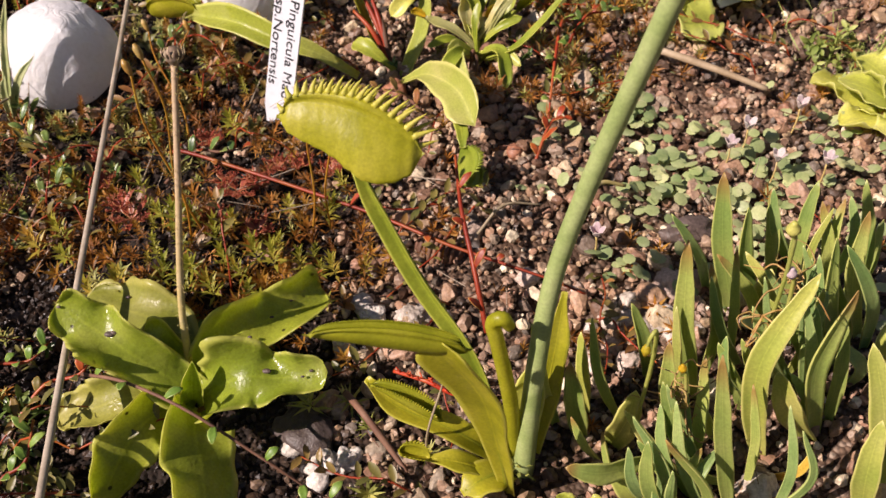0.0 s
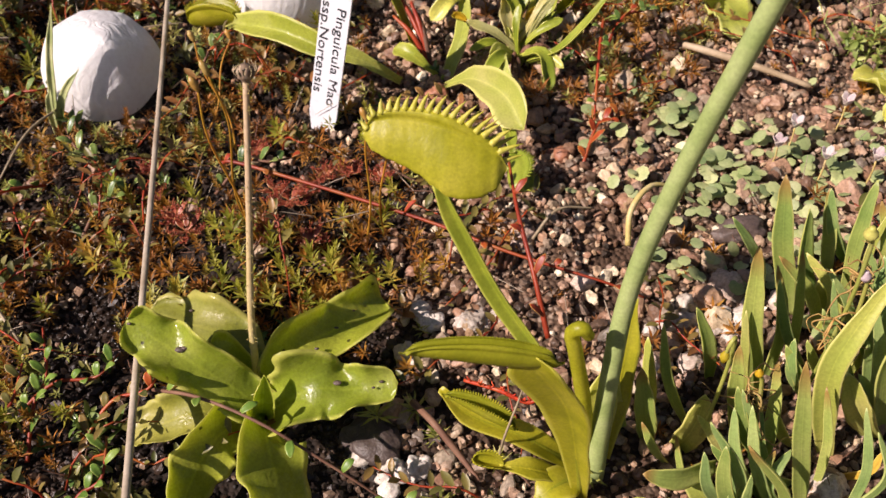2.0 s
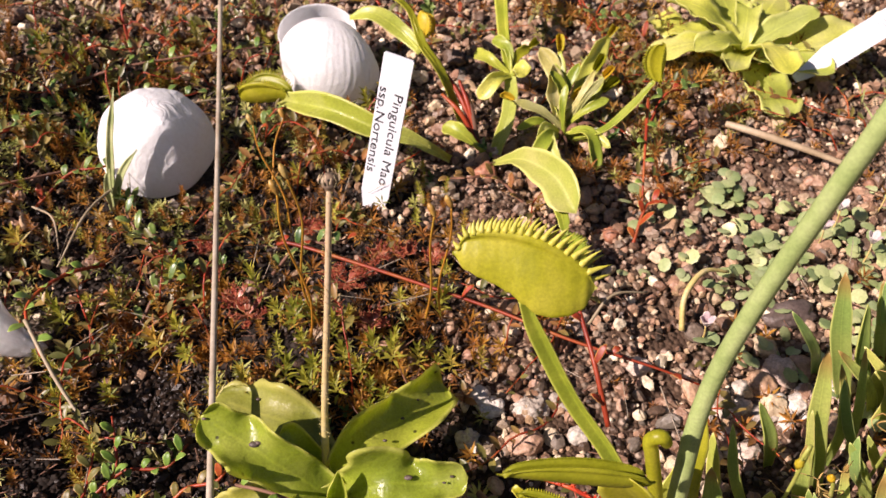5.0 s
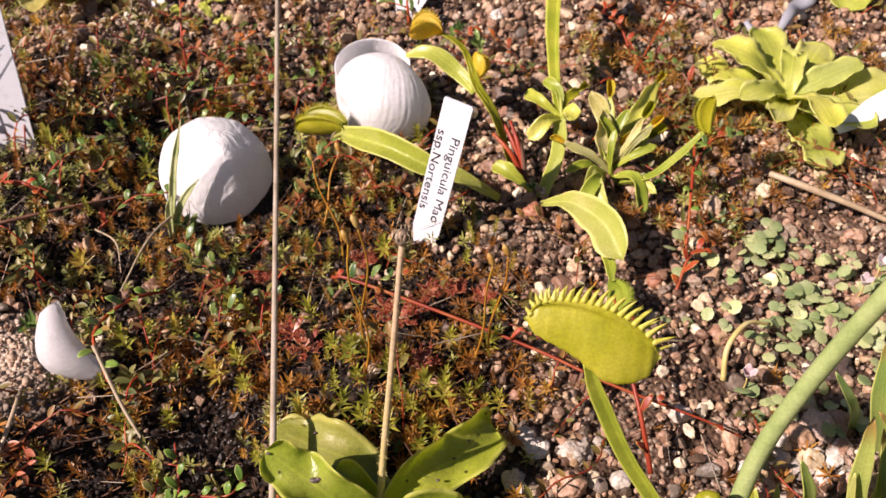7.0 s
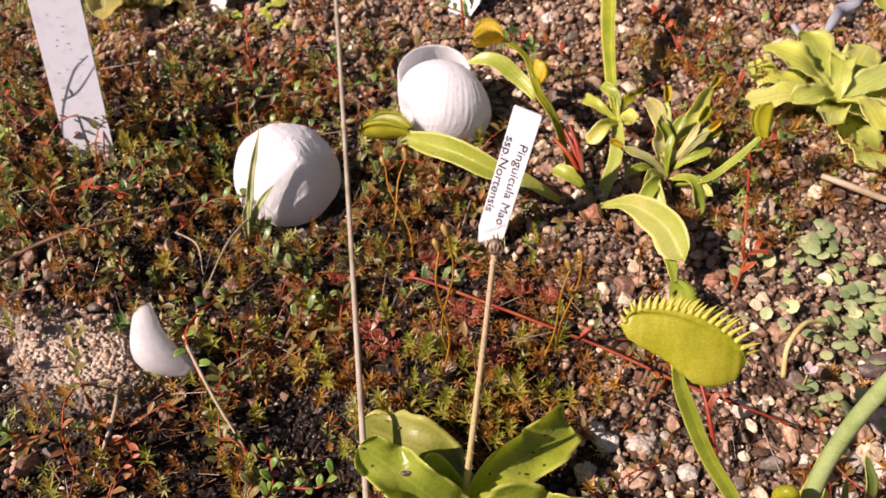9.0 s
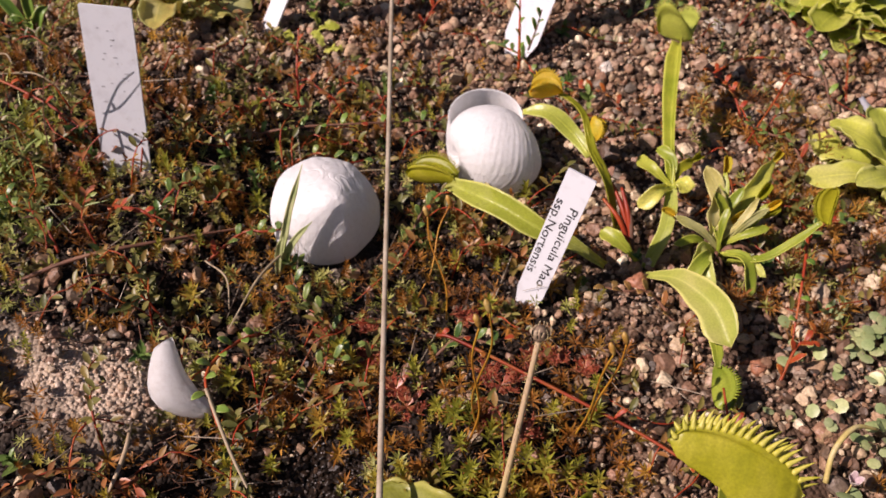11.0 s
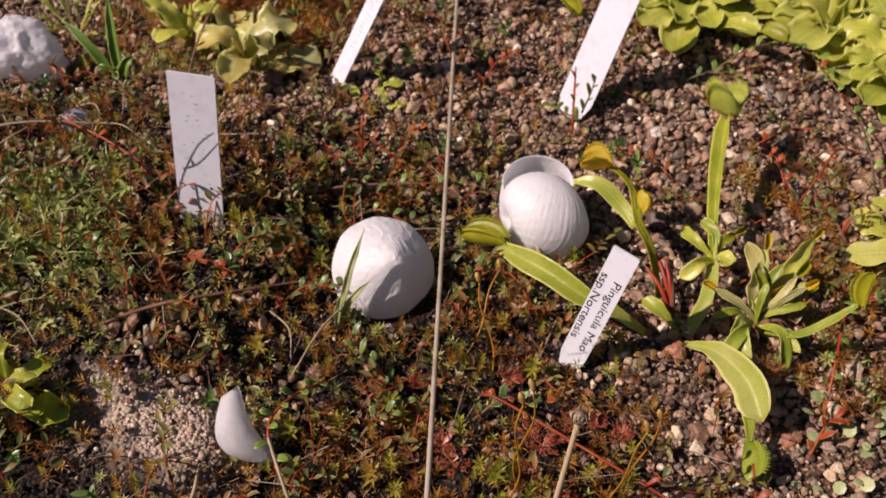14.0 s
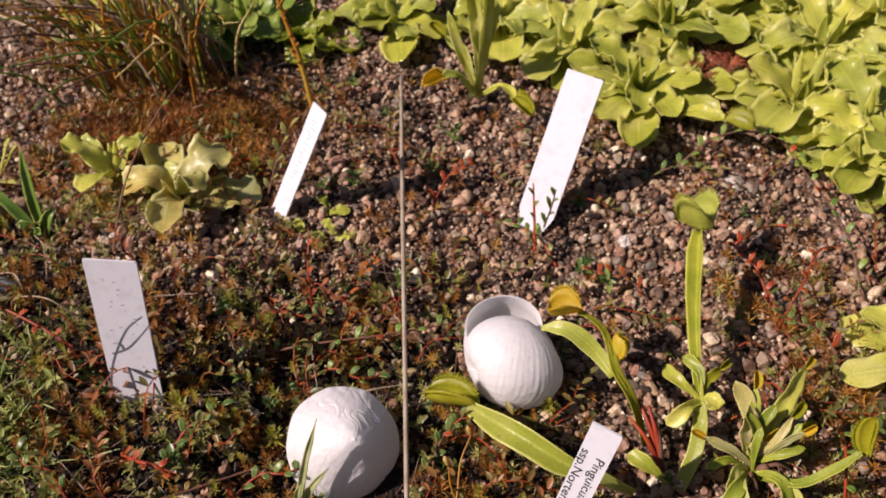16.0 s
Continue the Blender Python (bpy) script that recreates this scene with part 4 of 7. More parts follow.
along.data.foreach_set("value", np.array([v.co.z / 0.081 for v in stalk.data.vertices], np.float32))
bm = bmesh.new()
r = random.Random(8)
for q in spline(shift(bw, [(-0.0655, 0.1290, 0.010), (-0.0640, 0.1345, 0.030), (-0.0615, 0.1480, 0.055), (-0.0592, 0.1615, 0.0800)]), 260):
    a = r.uniform(0, 6.28)
    out = Vector((math.cos(a), math.sin(a), r.uniform(-0.2, 0.5)))
    tube(bm, [q + out * 0.0006, q + out * r.uniform(0.0012, 0.0019)], [0.00007, 0.00004], 3, 2)
part("hairs", bm, STALK_HAIRY, stalk, "short glandular hairs")
bm = bmesh.new()
tip = shift(bw, [(-0.0592, 0.1615, 0.0800)])[0]
axis_up = Vector((0.05, 0.42, 0.90)).normalized()
tube(bm, [tip - axis_up * 0.0005, tip + axis_up * 0.0009, tip + axis_up * 0.0023, tip + axis_up * 0.0036], [0.0007, 0.0019, 0.0021, 0.0010], 12, 12)
r = random.Random(6)
for k in range(15):
    out = Matrix.Rotation(k * 2.4, 3, axis_up) @ axis_up.orthogonal().normalized()
    h = r.uniform(0.0030, 0.0046)
    ribbon(bm, [tip + out * 0.0012 + axis_up * 0.0004, tip + out * r.uniform(0.0019, 0.0025) + axis_up * 0.0020, tip + out * r.uniform(0.0010, 0.0026) + axis_up * h], [0.0007, 0.0010, 0.0002], out, 0.3, 0.2, 2, 0.0002, 7, 3, r.uniform(-0.5, 0.5))
for k in range(26):
    out = Matrix.Rotation(k * 1.1, 3, axis_up) @ axis_up.orthogonal().normalized()
    s0 = tip - axis_up * (0.003 * (k / 26)) + axis_up * 0.001
    tube(bm, [s0, s0 + out * r.uniform(0.0012, 0.0020) + axis_up * 0.0004, s0 + out * r.uniform(0.0018, 0.0030) + axis_up * r.uniform(-0.001, 0.0014)], [0.00006, 0.00005, 0.00003], 3, 4)
part("seed_head", bm, DRY_HEAD, stalk, "shrivelled brown seed head")

# ---- the flytrap in front, with its thick flower stalk ----
ft = thing("venus_flytrap", (0.0150, 0.1065, -0.003), "bright yellow-green flytrap with toothed traps and a thick stalk", "flytrap")
petiole(ft, [(0.0155, 0.1075, -0.001), (0.0085, 0.1165, 0.0265), (-0.0040, 0.1245, 0.0475), (-0.0125, 0.1300, 0.0655), (-0.0168, 0.1318, 0.0775)], [0.0040, 0.0040, 0.0043, 0.0043, 0.0024], up=(-0.45, -0.75, 0.5), keel=0.85, thick=0.0012)
big_trap(ft, frame_of(shift(ft, [(-0.0172, 0.1310, 0.0872)])[0], (1, -0.09, -0.01), (0.0, 0.74, 0.67)), 0.0292,
         [0.07, 0.20, 0.23, 0.238, 0.235, 0.225, 0.20, 0.155, 0.10, 0.03, -0.12], [0.05, -0.055, -0.10, -0.14, -0.19, -0.265, -0.330, -0.345, -0.332, -0.285, -0.13], 0.20, 18, 0.0040, LOBE)
petiole(ft, [(0.0160, 0.0990, -0.002), (0.0125, 0.0975, 0.024), (0.0085, 0.0965, 0.046), (0.0015, 0.0945, 0.0635), (-0.0010, 0.0945, 0.0690)], [0.004, 0.0072, 0.0105, 0.0115, 0.0060], LOBE, up=(-0.5, -0.8, 0.35), keel=0.25, thick=0.0012, seed=2)
A, B = Vector((-0.0238, 0.0932, 0.0725)), Vector((0.0052, 0.0940, 0.0668))
trap(ft, frame_of(shift(ft, [(A + B) / 2])[0], B - A, (0.05, 0.40, 0.90)), 0.0310, 0.0050, 0.05, 40, 0.00022)
# young curled leaf, yellow wings and a second lower leaf with a red trap
bm = bmesh.new()
tube(bm, shift(ft, [(0.0180, 0.1080, 0.0), (0.0158, 0.1095, 0.022), (0.0120, 0.1120, 0.043), (0.0108, 0.1130, 0.0485), (0.0128, 0.1125, 0.0508), (0.0146, 0.1125, 0.0480)]), [0.0016, 0.0018, 0.0017, 0.0016, 0.0017, 0.0013], 10, 26)
part("curled_leaf", bm, LOBE, ft, "curled young leaf")
petiole(ft, [(0.0150, 0.1060, 0.0), (0.0030, 0.1070, 0.0130), (-0.0110, 0.1110, 0.0180), (-0.0180, 0.1150, 0.0240)], [0.004, 0.0062, 0.0058, 0.0020], LOBE, up=(0, -0.3, 1), keel=0.5, seed=3)
trap(ft, frame_of(shift(ft, [(-0.0085, 0.1100, 0.0215)])[0], (0.72, -0.25, -0.28), (0.1, 0.2, 1)), 0.0200, 0.0044, 0.16, 26, 0.0009, LOBE)
petiole(ft, [(0.0120, 0.1030, 0.0), (0.0040, 0.1025, 0.0060), (-0.0040, 0.1030, 0.0075)], [0.004, 0.006, 0.002], LOBE, keel=0.2, seed=4)
trap(ft, frame_of(shift(ft, [(-0.0068, 0.1035, 0.0085)])[0], (-1, 0.1, 0.3), (0, -0.2, 1)), 0.0085, 0.0042, 0.2, 9, 0.0014)
petiole(ft, [(0.0175, 0.1075, 0.0), (0.0200, 0.1130, 0.0160), (0.0215, 0.1180, 0.0270)], [0.006, 0.0085, 0.0075, 0.002], BUTTERWORT_PALE, up=(0, -0.8, 0.5), keel=0.2, seed=5)
petiole(ft, [(0.0160, 0.1035, 0.0), (0.0090, 0.0990, 0.0035), (0.0045, 0.0965, 0.0020)], [0.006, 0.0095, 0.0080, 0.002], LOBE, keel=0.1, seed=6)
petiole(ft, [(0.0215, 0.1090, 0.0), (0.0260, 0.1200, 0.0180), (0.0288, 0.1305, 0.0370)], [0.005, 0.0068, 0.0062, 0.0015], LOBE, up=(0, -0.8, 0.5), keel=0.3, seed=7)
bm = bmesh.new()
tube(bm, shift(ft, [(0.0200, 0.1050, -0.003), (0.0212, 0.1130, 0.0270), (0.0240, 0.1215, 0.0520), (0.0300, 0.1262, 0.0800), (0.0415, 0.1288, 0.1290), (0.0560, 0.1320, 0.1900)]), [0.0026, 0.0023, 0.0021, 0.00205, 0.0020, 0.0019], 14, 48)
part("flower_stalk", bm, SCAPE, ft, "thick smooth green flower stalk")

bm = bmesh.new()
r = random.Random(14)
line = spline(shift(ft, [(-0.0120, 0.1215, 0.0170), (-0.0040, 0.1170, 0.0195), (0.0040, 0.1140, 0.0185), (0.0085, 0.1180, 0.0240)]), 40)
tube(bm, line, [0.0005, 0.0006, 0.0005], 6, 40)
for k in range(34):
    q = line[min(39, k + 3)]
    tube(bm, [q, q + Vector((r.uniform(-0.0016, 0.0016), r.uniform(-0.0014, 0.0014), r.uniform(0.0006, 0.0026)))], [0.0003, 0.00015], 4, 3)
part("red_hairs", bm, RED_BRIGHT, ft, "bright red bristly rim of a trap")

# ---- the single leaf lying on the gravel, with a small trap ----
sl = thing("flytrap_leaf", (-0.0140, 0.2540, -0.002), "flat pale flytrap leaf with a small trap on the gravel", "flytrap")
petiole(sl, [(-0.0146, 0.2545, 0.000), (-0.0050, 0.2455, 0.0100), (0.0050, 0.2315, 0.0140), (0.0100, 0.2170, 0.0120)], [0.002, 0.0042, 0.0082, 0.0120, 0.0128, 0.0096], STRAP_PALE, up=(-0.65, -0.35, 0.9), keel=0.70, wave=0.16, seed=2, end=0.10)
petiole(sl, [(0.0050, 0.2240, 0.0105), (0.0058, 0.2165, 0.0095), (0.0060, 0.2110, 0.0080)], [0.006, 0.004, 0.002], keel=0.3)
trap(sl, frame_of(shift(sl, [(0.0062, 0.2044, 0.0062)])[0], (0.06, -0.85, 0.05), (1.0, 0.1, 0.15)), 0.0175, 0.0080, 0.15, 15, 0.0018, PETIOLE)

# ---- the flytraps behind ----
f2 = thing("venus_flytrap", (-0.0139, 0.2590, -0.004), "yellow-green flytrap with one tall trap among gravel", "flytrap")
petiole(f2, [(-0.0142, 0.2585, -0.001), (-0.0080, 0.2736, 0.0080), (-0.0064, 0.2900, 0.0140)], [0.0045, 0.0055, 0.0055, 0.0040], BUTTERWORT_PALE, up=(-0.3, -0.4, 0.8), keel=0.3, thick=0.0014)
petiole(f2, [(-0.0064, 0.2890, 0.0135), (-0.0072, 0.3180, 0.0215), (-0.0055, 0.3420, 0.0265), (-0.0040, 0.3600, 0.0295)], [0.0036, 0.0048, 0.0064, 0.0072, 0.0042], up=(-0.6, -0.4, 0.8), keel=1.2, thick=0.0012)
trap(f2, frame_of(shift(f2, [(-0.0058, 0.3640, 0.0325)])[0], (0.72, -0.30, 0.35), (-0.07, 0.62, 0.78)), 0.0150, 0.0145, 0.70, 22, 0.0026, BUTTERWORT_LIME)
for tip, w, rise, tl, sd, mt in (((-0.0195, 0.2784, 0.0110), 0.0062, 0.004, 0.0, 1, BUTTERWORT_LIME), ((-0.0200, 0.3013, 0.0150), 0.0052, 0.003, 0.0, 2, PETIOLE), ((-0.0130, 0.3042, 0.0190), 0.0046, 0.003, 0.0, 3, PETIOLE),
                                 ((0.0010, 0.3010, 0.0170), 0.0040, 0.002, 0.006, 4, LOBE), ((-0.0020, 0.2830, 0.0170), 0.0060, 0.004, 0.0, 5, BUTTERWORT_LIME)):
    flytrap_leaf(f2, (-0.0064, 0.2890, 0.0130), tip, w, rise, tl, seed=sd, mat=mt)
petiole(f2, [(-0.0255, 0.2765, -0.001), (-0.0330, 0.2830, 0.0190), (-0.0395, 0.2890, 0.0268), (-0.0420, 0.2965, 0.0310), (-0.0452, 0.3010, 0.0358), (-0.0512, 0.3040, 0.0392), (-0.0545, 0.3050, 0.0392)], [0.003, 0.0042, 0.0036, 0.0026, 0.0022, 0.0020], LOBE, keel=0.3)
trap(f2, frame_of(shift(f2, [(-0.0592, 0.3060, 0.0395)])[0], (-1, 0.0, -0.10), (-0.1, 0.25, 1.0)), 0.0135, 0.0088, 0.45, 14, 0.0014, GOLD)
petiole(f2, [(-0.0403, 0.2880, 0.0255), (-0.0474, 0.2970, 0.0285), (-0.0578, 0.3020, 0.0330), (-0.0670, 0.3040, 0.0300)], [0.003, 0.0058, 0.0066, 0.0055, 0.002], BUTTERWORT_LIME, up=(-0.4, -0.4, 0.8), keel=0.2, seed=2)
trap(f2, frame_of(shift(f2, [(-0.0398, 0.2970, 0.0312)])[0], (0.1, 0.5, 0.8), (0.9, -0.3, 0.1)), 0.0105, 0.0062, 0.15, 8, 0.0008, GOLD)
petiole(f2, [(-0.0310, 0.2555, 0.002), (-0.0430, 0.2545, 0.0120), (-0.0560, 0.2560, 0.0165), (-0.0720, 0.2640, 0.0185), (-0.0920, 0.2790, 0.0120)], [0.0028, 0.0040, 0.0062, 0.0088, 0.0098, 0.005], BUTTERWORT_PALE, up=(-0.25, -0.75, 1), keel=0.95, thick=0.0012, seed=4)
trap(f2, frame_of(shift(f2, [(-0.0985, 0.2810, 0.0125)])[0], (-0.95, 0.22, -0.10), (0.05, 0.30, 0.95)), 0.0225, 0.0100, 0.20, 24, 0.0024)
flytrap_leaf(f2, (-0.0180, 0.2610, 0.0), (-0.0330, 0.2680, 0.0070), 0.0060, 0.003, 0.0, seed=12, mat=PETIOLE)
for k, tip in enumerate(((-0.0300, 0.2860, 0.0150), (-0.0265, 0.2830, 0.0160), (-0.0330, 0.2790, 0.0130), (-0.0285, 0.2870, 0.0120), (-0.0240, 0.2800, 0.0130))):
    bm = bmesh.new()
    tube(bm, shift(f2, curved((-0.0200, 0.2660, 0.0), tip, 0.003)), [0.0011, 0.0010, 0.0006], 6)
    part("stem", bm, RED if k < 3 else TWIG, f2, "red leaf stem" if k < 3 else "brown leaf stem")

f5 = thing("venus_flytrap", (0.0122, 0.2690, -0.004), "small flytrap rosette with spoon-shaped leaves on gravel", "flytrap")
for tip, w, rise, tl, sd, mt in (((0.0312, 0.3015, 0.0210), 0.0088, 0.004, 0.006, 1, BUTTERWORT_LIME), ((0.0270, 0.2790, 0.0130), 0.0040, 0.001, 0.008, 2, PETIOLE), ((0.0039, 0.2914, 0.0240), 0.0080, 0.003, 0.0, 3, FADING),
                                 ((0.0080, 0.2823, 0.0230), 0.0085, 0.001, 0.0, 4, FADING), ((-0.0034, 0.2463, 0.0030), 0.0070, 0.008, 0.0, 5, PETIOLE), ((0.0078, 0.2429, 0.0020), 0.0065, 0.008, 0.0, 6, BUTTERWORT_LIME),
                                 ((0.0216, 0.2477, 0.0020), 0.0070, 0.008, 0.0, 7, PETIOLE), ((-0.0060, 0.2640, 0.0080), 0.0040, 0.004, 0.0, 8, PETIOLE), ((0.0110, 0.2890, 0.0240), 0.0050, 0.002, 0.007, 9, PETIOLE),
                                 ((0.0178, 0.2840, 0.0220), 0.0050, 0.002, 0.0, 10, PETIOLE), ((0.0010, 0.2560, 0.0060), 0.0055, 0.006, 0.0, 11, BUTTERWORT_LIME), ((0.0270, 0.2540, 0.0070), 0.0045, 0.004, 0.0, 12, BUTTERWORT_LIME)):
    flytrap_leaf(f5, (0.0110 + 0.0012 * (sd % 3 - 1), 0.2690, 0.0), tip, w * 0.80, rise, tl, seed=sd, mat=mt, tmat=GOLD if sd in (1, 9) else None)
r = random.Random(5)
for k in range(9):
    a, ln = r.uniform(0.2, 2.9), r.uniform(0.010, 0.026)
    tip = (0.0115 + math.cos(a) * ln * 0.8, 0.2690 + math.sin(a) * ln * 0.5, r.uniform(0.010, 0.026))
    flytrap_leaf(f5, (0.0115 + r.uniform(-0.004, 0.004), 0.2690 + r.uniform(-0.003, 0.003), 0.0), tip, r.uniform(0.0026, 0.0042), 0.003, (0.0, 0.006, 0.0, 0.0075)[k % 4], seed=30 + k, mat=(PETIOLE, FADING)[k % 2], tmat=GOLD if k % 3 else None)
for k in range(7):
    a, ln = r.uniform(0, 6.28), r.uniform(0.008, 0.018)
    bm = bmesh.new()
    tube(bm, shift(f5, [(0.0115, 0.2680, 0.0), (0.0115 + math.cos(a) * ln * 0.5, 0.2680 + math.sin(a) * ln * 0.5, 0.006), (0.0115 + math.cos(a) * ln, 0.2680 + math.sin(a) * ln, 0.001)]), [0.0009, 0.0008, 0.0004], 6)
    part("stem", bm, TWIG, f5, "withered brown leaf stem")
petiole(f5, [(0.0160, 0.2650, 0.0020), (0.0250, 0.2590, 0.0110), (0.0340, 0.2600, 0.0210), (0.0405, 0.2620, 0.0300)], [0.003, 0.0036, 0.0036, 0.002], keel=0.3)
trap(f5, frame_of(shift(f5, [(0.0425, 0.2655, 0.0350)])[0], (0.05, 0.6, 0.8), (-0.7, -0.5, 0.3)), 0.0140, 0.0062, 0.35, 14, 0.0014)

# ---- the straw lying across ----
bm = bmesh.new()
tube(bm, [(-0.0850, 0.0700, 0.0215), (-0.0895, 0.1000, 0.0208), (-0.1110, 0.2465, 0.0150), (-0.1337, 0.4000, 0.0098), (-0.1465, 0.4870, 0.0045)], [0.0011, 0.0010, 0.0009, 0.0010, 0.0008], 8, 40)
tagged(new("dry_straw", mesh_of("dry_straw", bm, STRAW_BROWN)), "long dry beige grass straw lying over the moss", "straw")

# ---- the strap-leaved plants beside the flytrap ----
def strap_plant(base, leaves, label, group="strap-leaved plants"):
    """Leaves as (base, tip, width, bow, kind): 0 green (every other one browned at the tip), 1 pale, 2 browned at the tip, 3 blue-green, 4 withered."""
    plant = thing("strap_leaf_plant", on_ground(*base), label, "plant", group)
    for k, (b0, t0, w, bow, kind) in enumerate(leaves):
        w *= 0.70
        kind = 2 if kind == 0 and k % 2 == 0 else kind
        b1, t1 = Vector(b0), Vector(t0)
        b1.z = float(height(b1.x, b1.y)) - 0.001 if b1.z < 0.005 else b1.z
        mid = b1.lerp(t1, 0.55) + Vector((bow, -0.002 - 0.1 * abs(bow), 0.25 * abs(bow)))
        bm = bmesh.new()
        ribbon(bm, shift(plant, [b1, mid, t1]), [w * 0.60, w * 0.80, w * 0.95, w, w * 0.98, w * 0.86, w * 0.62, w * 0.34], (-0.35 + 0.45 * math.sin(k * 2.1), -0.75, 0.5), 0.38, 0.08, 1.2, 0.0013, 20, 9, 0.35 * math.sin(k * 1.3), 0.06, k, 0, 0.10)
        leaf = part("leaf", bm, (STRAP, STRAP_PALE, STRAP_TIPPED, STRAP_BLUE, WITHERED)[kind], plant)
        along = leaf.data.attributes.new("along", "FLOAT", "POINT")
        along.data.foreach_set("value", np.clip(np.arange(len(leaf.data.vertices)) // 18 / 19, 0, 1).astype(np.float32))
    return plant


strap_plant((0.084, 0.158), [((0.0830, 0.1540, 0), (0.0720, 0.1650, 0.042), 0.0080, -0.002, 0), ((0.0900, 0.1560, 0), (0.0795, 0.1610, 0.033), 0.0064, -0.003, 0), ((0.0960, 0.1650, 0), (0.0910, 0.1750, 0.026), 0.0056, 0.0, 0),
                             ((0.0960, 0.1520, 0), (0.0880, 0.1535, 0.017), 0.0105, -0.003, 1), ((0.1050, 0.1560, 0), (0.1010, 0.1660, 0.030), 0.0050, 0.002, 0), ((0.1000, 0.1600, 0), (0.1000, 0.1700, 0.034), 0.0060, -0.002, 0)], "tall strap-leaved plant among round-leaved cover")
strap_plant((0.062, 0.126), [((0.0670, 0.1270, 0), (0.0560, 0.1350, 0.050), 0.0072, -0.002, 2), ((0.0560, 0.1350, 0), (0.0480, 0.1390, 0.021), 0.0056, 0.001, 0), ((0.0780, 0.1360, 0), (0.0720, 0.1440, 0.037), 0.0036, 0.0, 0),
                             ((0.0470, 0.1200, 0), (0.0350, 0.1250, 0.034), 0.0040, -0.002, 0), ((0.0590, 0.1190, 0), (0.0540, 0.1230, 0.027), 0.0058, -0.001, 2), ((0.0620, 0.1240, 0), (0.0555, 0.1290, 0.033), 0.0036, 0.0, 1),
                             ((0.0430, 0.1140, 0), (0.0470, 0.1170, 0.015), 0.0098, 0.0, 1), ((0.0700, 0.1330, 0), (0.0650, 0.1400, 0.036), 0.0046, 0.002, 2)], "small plant with fleshy blue-green strap leaves on gravel")
strap_plant((0.060, 0.101), [((0.0700, 0.0950, 0), (0.0560, 0.1010, 0.054), 0.0056, -0.001, 0), ((0.0470, 0.1010, 0.010), (0.0275, 0.0945, 0.0190), 0.0074, 0.0, 2), ((0.0620, 0.0990, 0), (0.0500, 0.1080, 0.024), 0.0042, -0.003, 3),
                             ((0.0640, 0.0960, 0), (0.0520, 0.1050, 0.030), 0.0042, -0.002, 3), ((0.0650, 0.1020, 0), (0.0560, 0.1110, 0.026), 0.0036, -0.002, 3), ((0.0660, 0.1080, 0), (0.0500, 0.1080, 0.032), 0.0040, 0.0, 3), ((0.0540, 0.0960, 0), (0.0420, 0.0990, 0.020), 0.0042, -0.003, 3),
                             ((0.0600, 0.0930, 0), (0.0480, 0.0930, 0.014), 0.0048, -0.003, 3), ((0.0450, 0.0990, 0), (0.0370, 0.1040, 0.018), 0.0030, -0.001, 0), ((0.0500, 0.0970, 0), (0.0400, 0.1000, 0.010), 0.0082, 0.0, 1), ((0.0680, 0.0900, 0), (0.0540, 0.0880, 0.012), 0.0050, 0.002, 3)], "low plant with narrow blue-green leaves beside the flytrap")
strap_plant((0.084, 0.112), [((0.0800, 0.1095, 0), (0.0822, 0.1235, 0.052), 0.0086, -0.0085, 1), ((0.0950, 0.1150, 0), (0.0935, 0.1250, 0.044), 0.0074, -0.006, 2), ((0.0940, 0.1140, 0), (0.0790, 0.1165, 0.024), 0.0100, -0.001, 1),
                             ((0.0990, 0.1180, 0), (0.0960, 0.1260, 0.030), 0.0050, 0.0, 0), ((0.0930, 0.1200, 0), (0.0860, 0.1290, 0.034), 0.0046, 0.001, 3), ((0.0970, 0.1230, 0), (0.0900, 0.1310, 0.030), 0.0052, 0.0, 3)], "plant with broad pale green strap leaves on gravel")
strap_plant((0.103, 0.104), [((0.1040, 0.0975, 0), (0.0935, 0.1120, 0.042), 0.0092, 0.002, 1), ((0.1080, 0.1060, 0), (0.1050, 0.1180, 0.048), 0.0074, 0.003, 2), ((0.1010, 0.0930, 0), (0.0960, 0.1000, 0.030), 0.0080, -0.002, 1)], "plant with yellowish strap leaves, pale at the base")
strap_plant((0.106, 0.140), [((0.1090, 0.1420, 0), (0.1020, 0.1470, 0.020), 0.0100, 0.0, 1), ((0.1070, 0.1360, 0), (0.0965, 0.1460, 0.038), 0.0060, -0.003, 0), ((0.1010, 0.1350, 0), (0.0930, 0.1440, 0.034), 0.0048, 0.0, 3),
                             ((0.1100, 0.1500, 0), (0.1060, 0.1600, 0.044), 0.0056, 0.003, 0), ((0.1150, 0.1450, 0), (0.1060, 0.1530, 0.040), 0.0060, -0.004, 2), ((0.0980, 0.1300, 0), (0.0880, 0.1360, 0.040), 0.0052, -0.002, 3)], "jumbled green leaves with some yellowing")
strap_plant((0.034, 0.118), [((0.0360, 0.1160, 0), (0.0300, 0.1180, 0.026), 0.0076, 0.0, 2), ((0.0299, 0.1190, 0), (0.0200, 0.1180, 0.041), 0.0048, -0.001, 0), ((0.0400, 0.1090, 0), (0.0310, 0.1115, 0.012), 0.0036, 0.0, 0), ((0.0380, 0.1240, 0), (0.0345, 0.1310, 0.020), 0.0052, 0.0, 1)], "green strap leaves beside the thick flower stalk")
strap_plant((0.083, 0.104), [((0.0810, 0.1040, 0.001), (0.0880, 0.1035, 0.009), 0.0032, 0.001, 4)], "withered orange-yellow leaf lying on gravel")

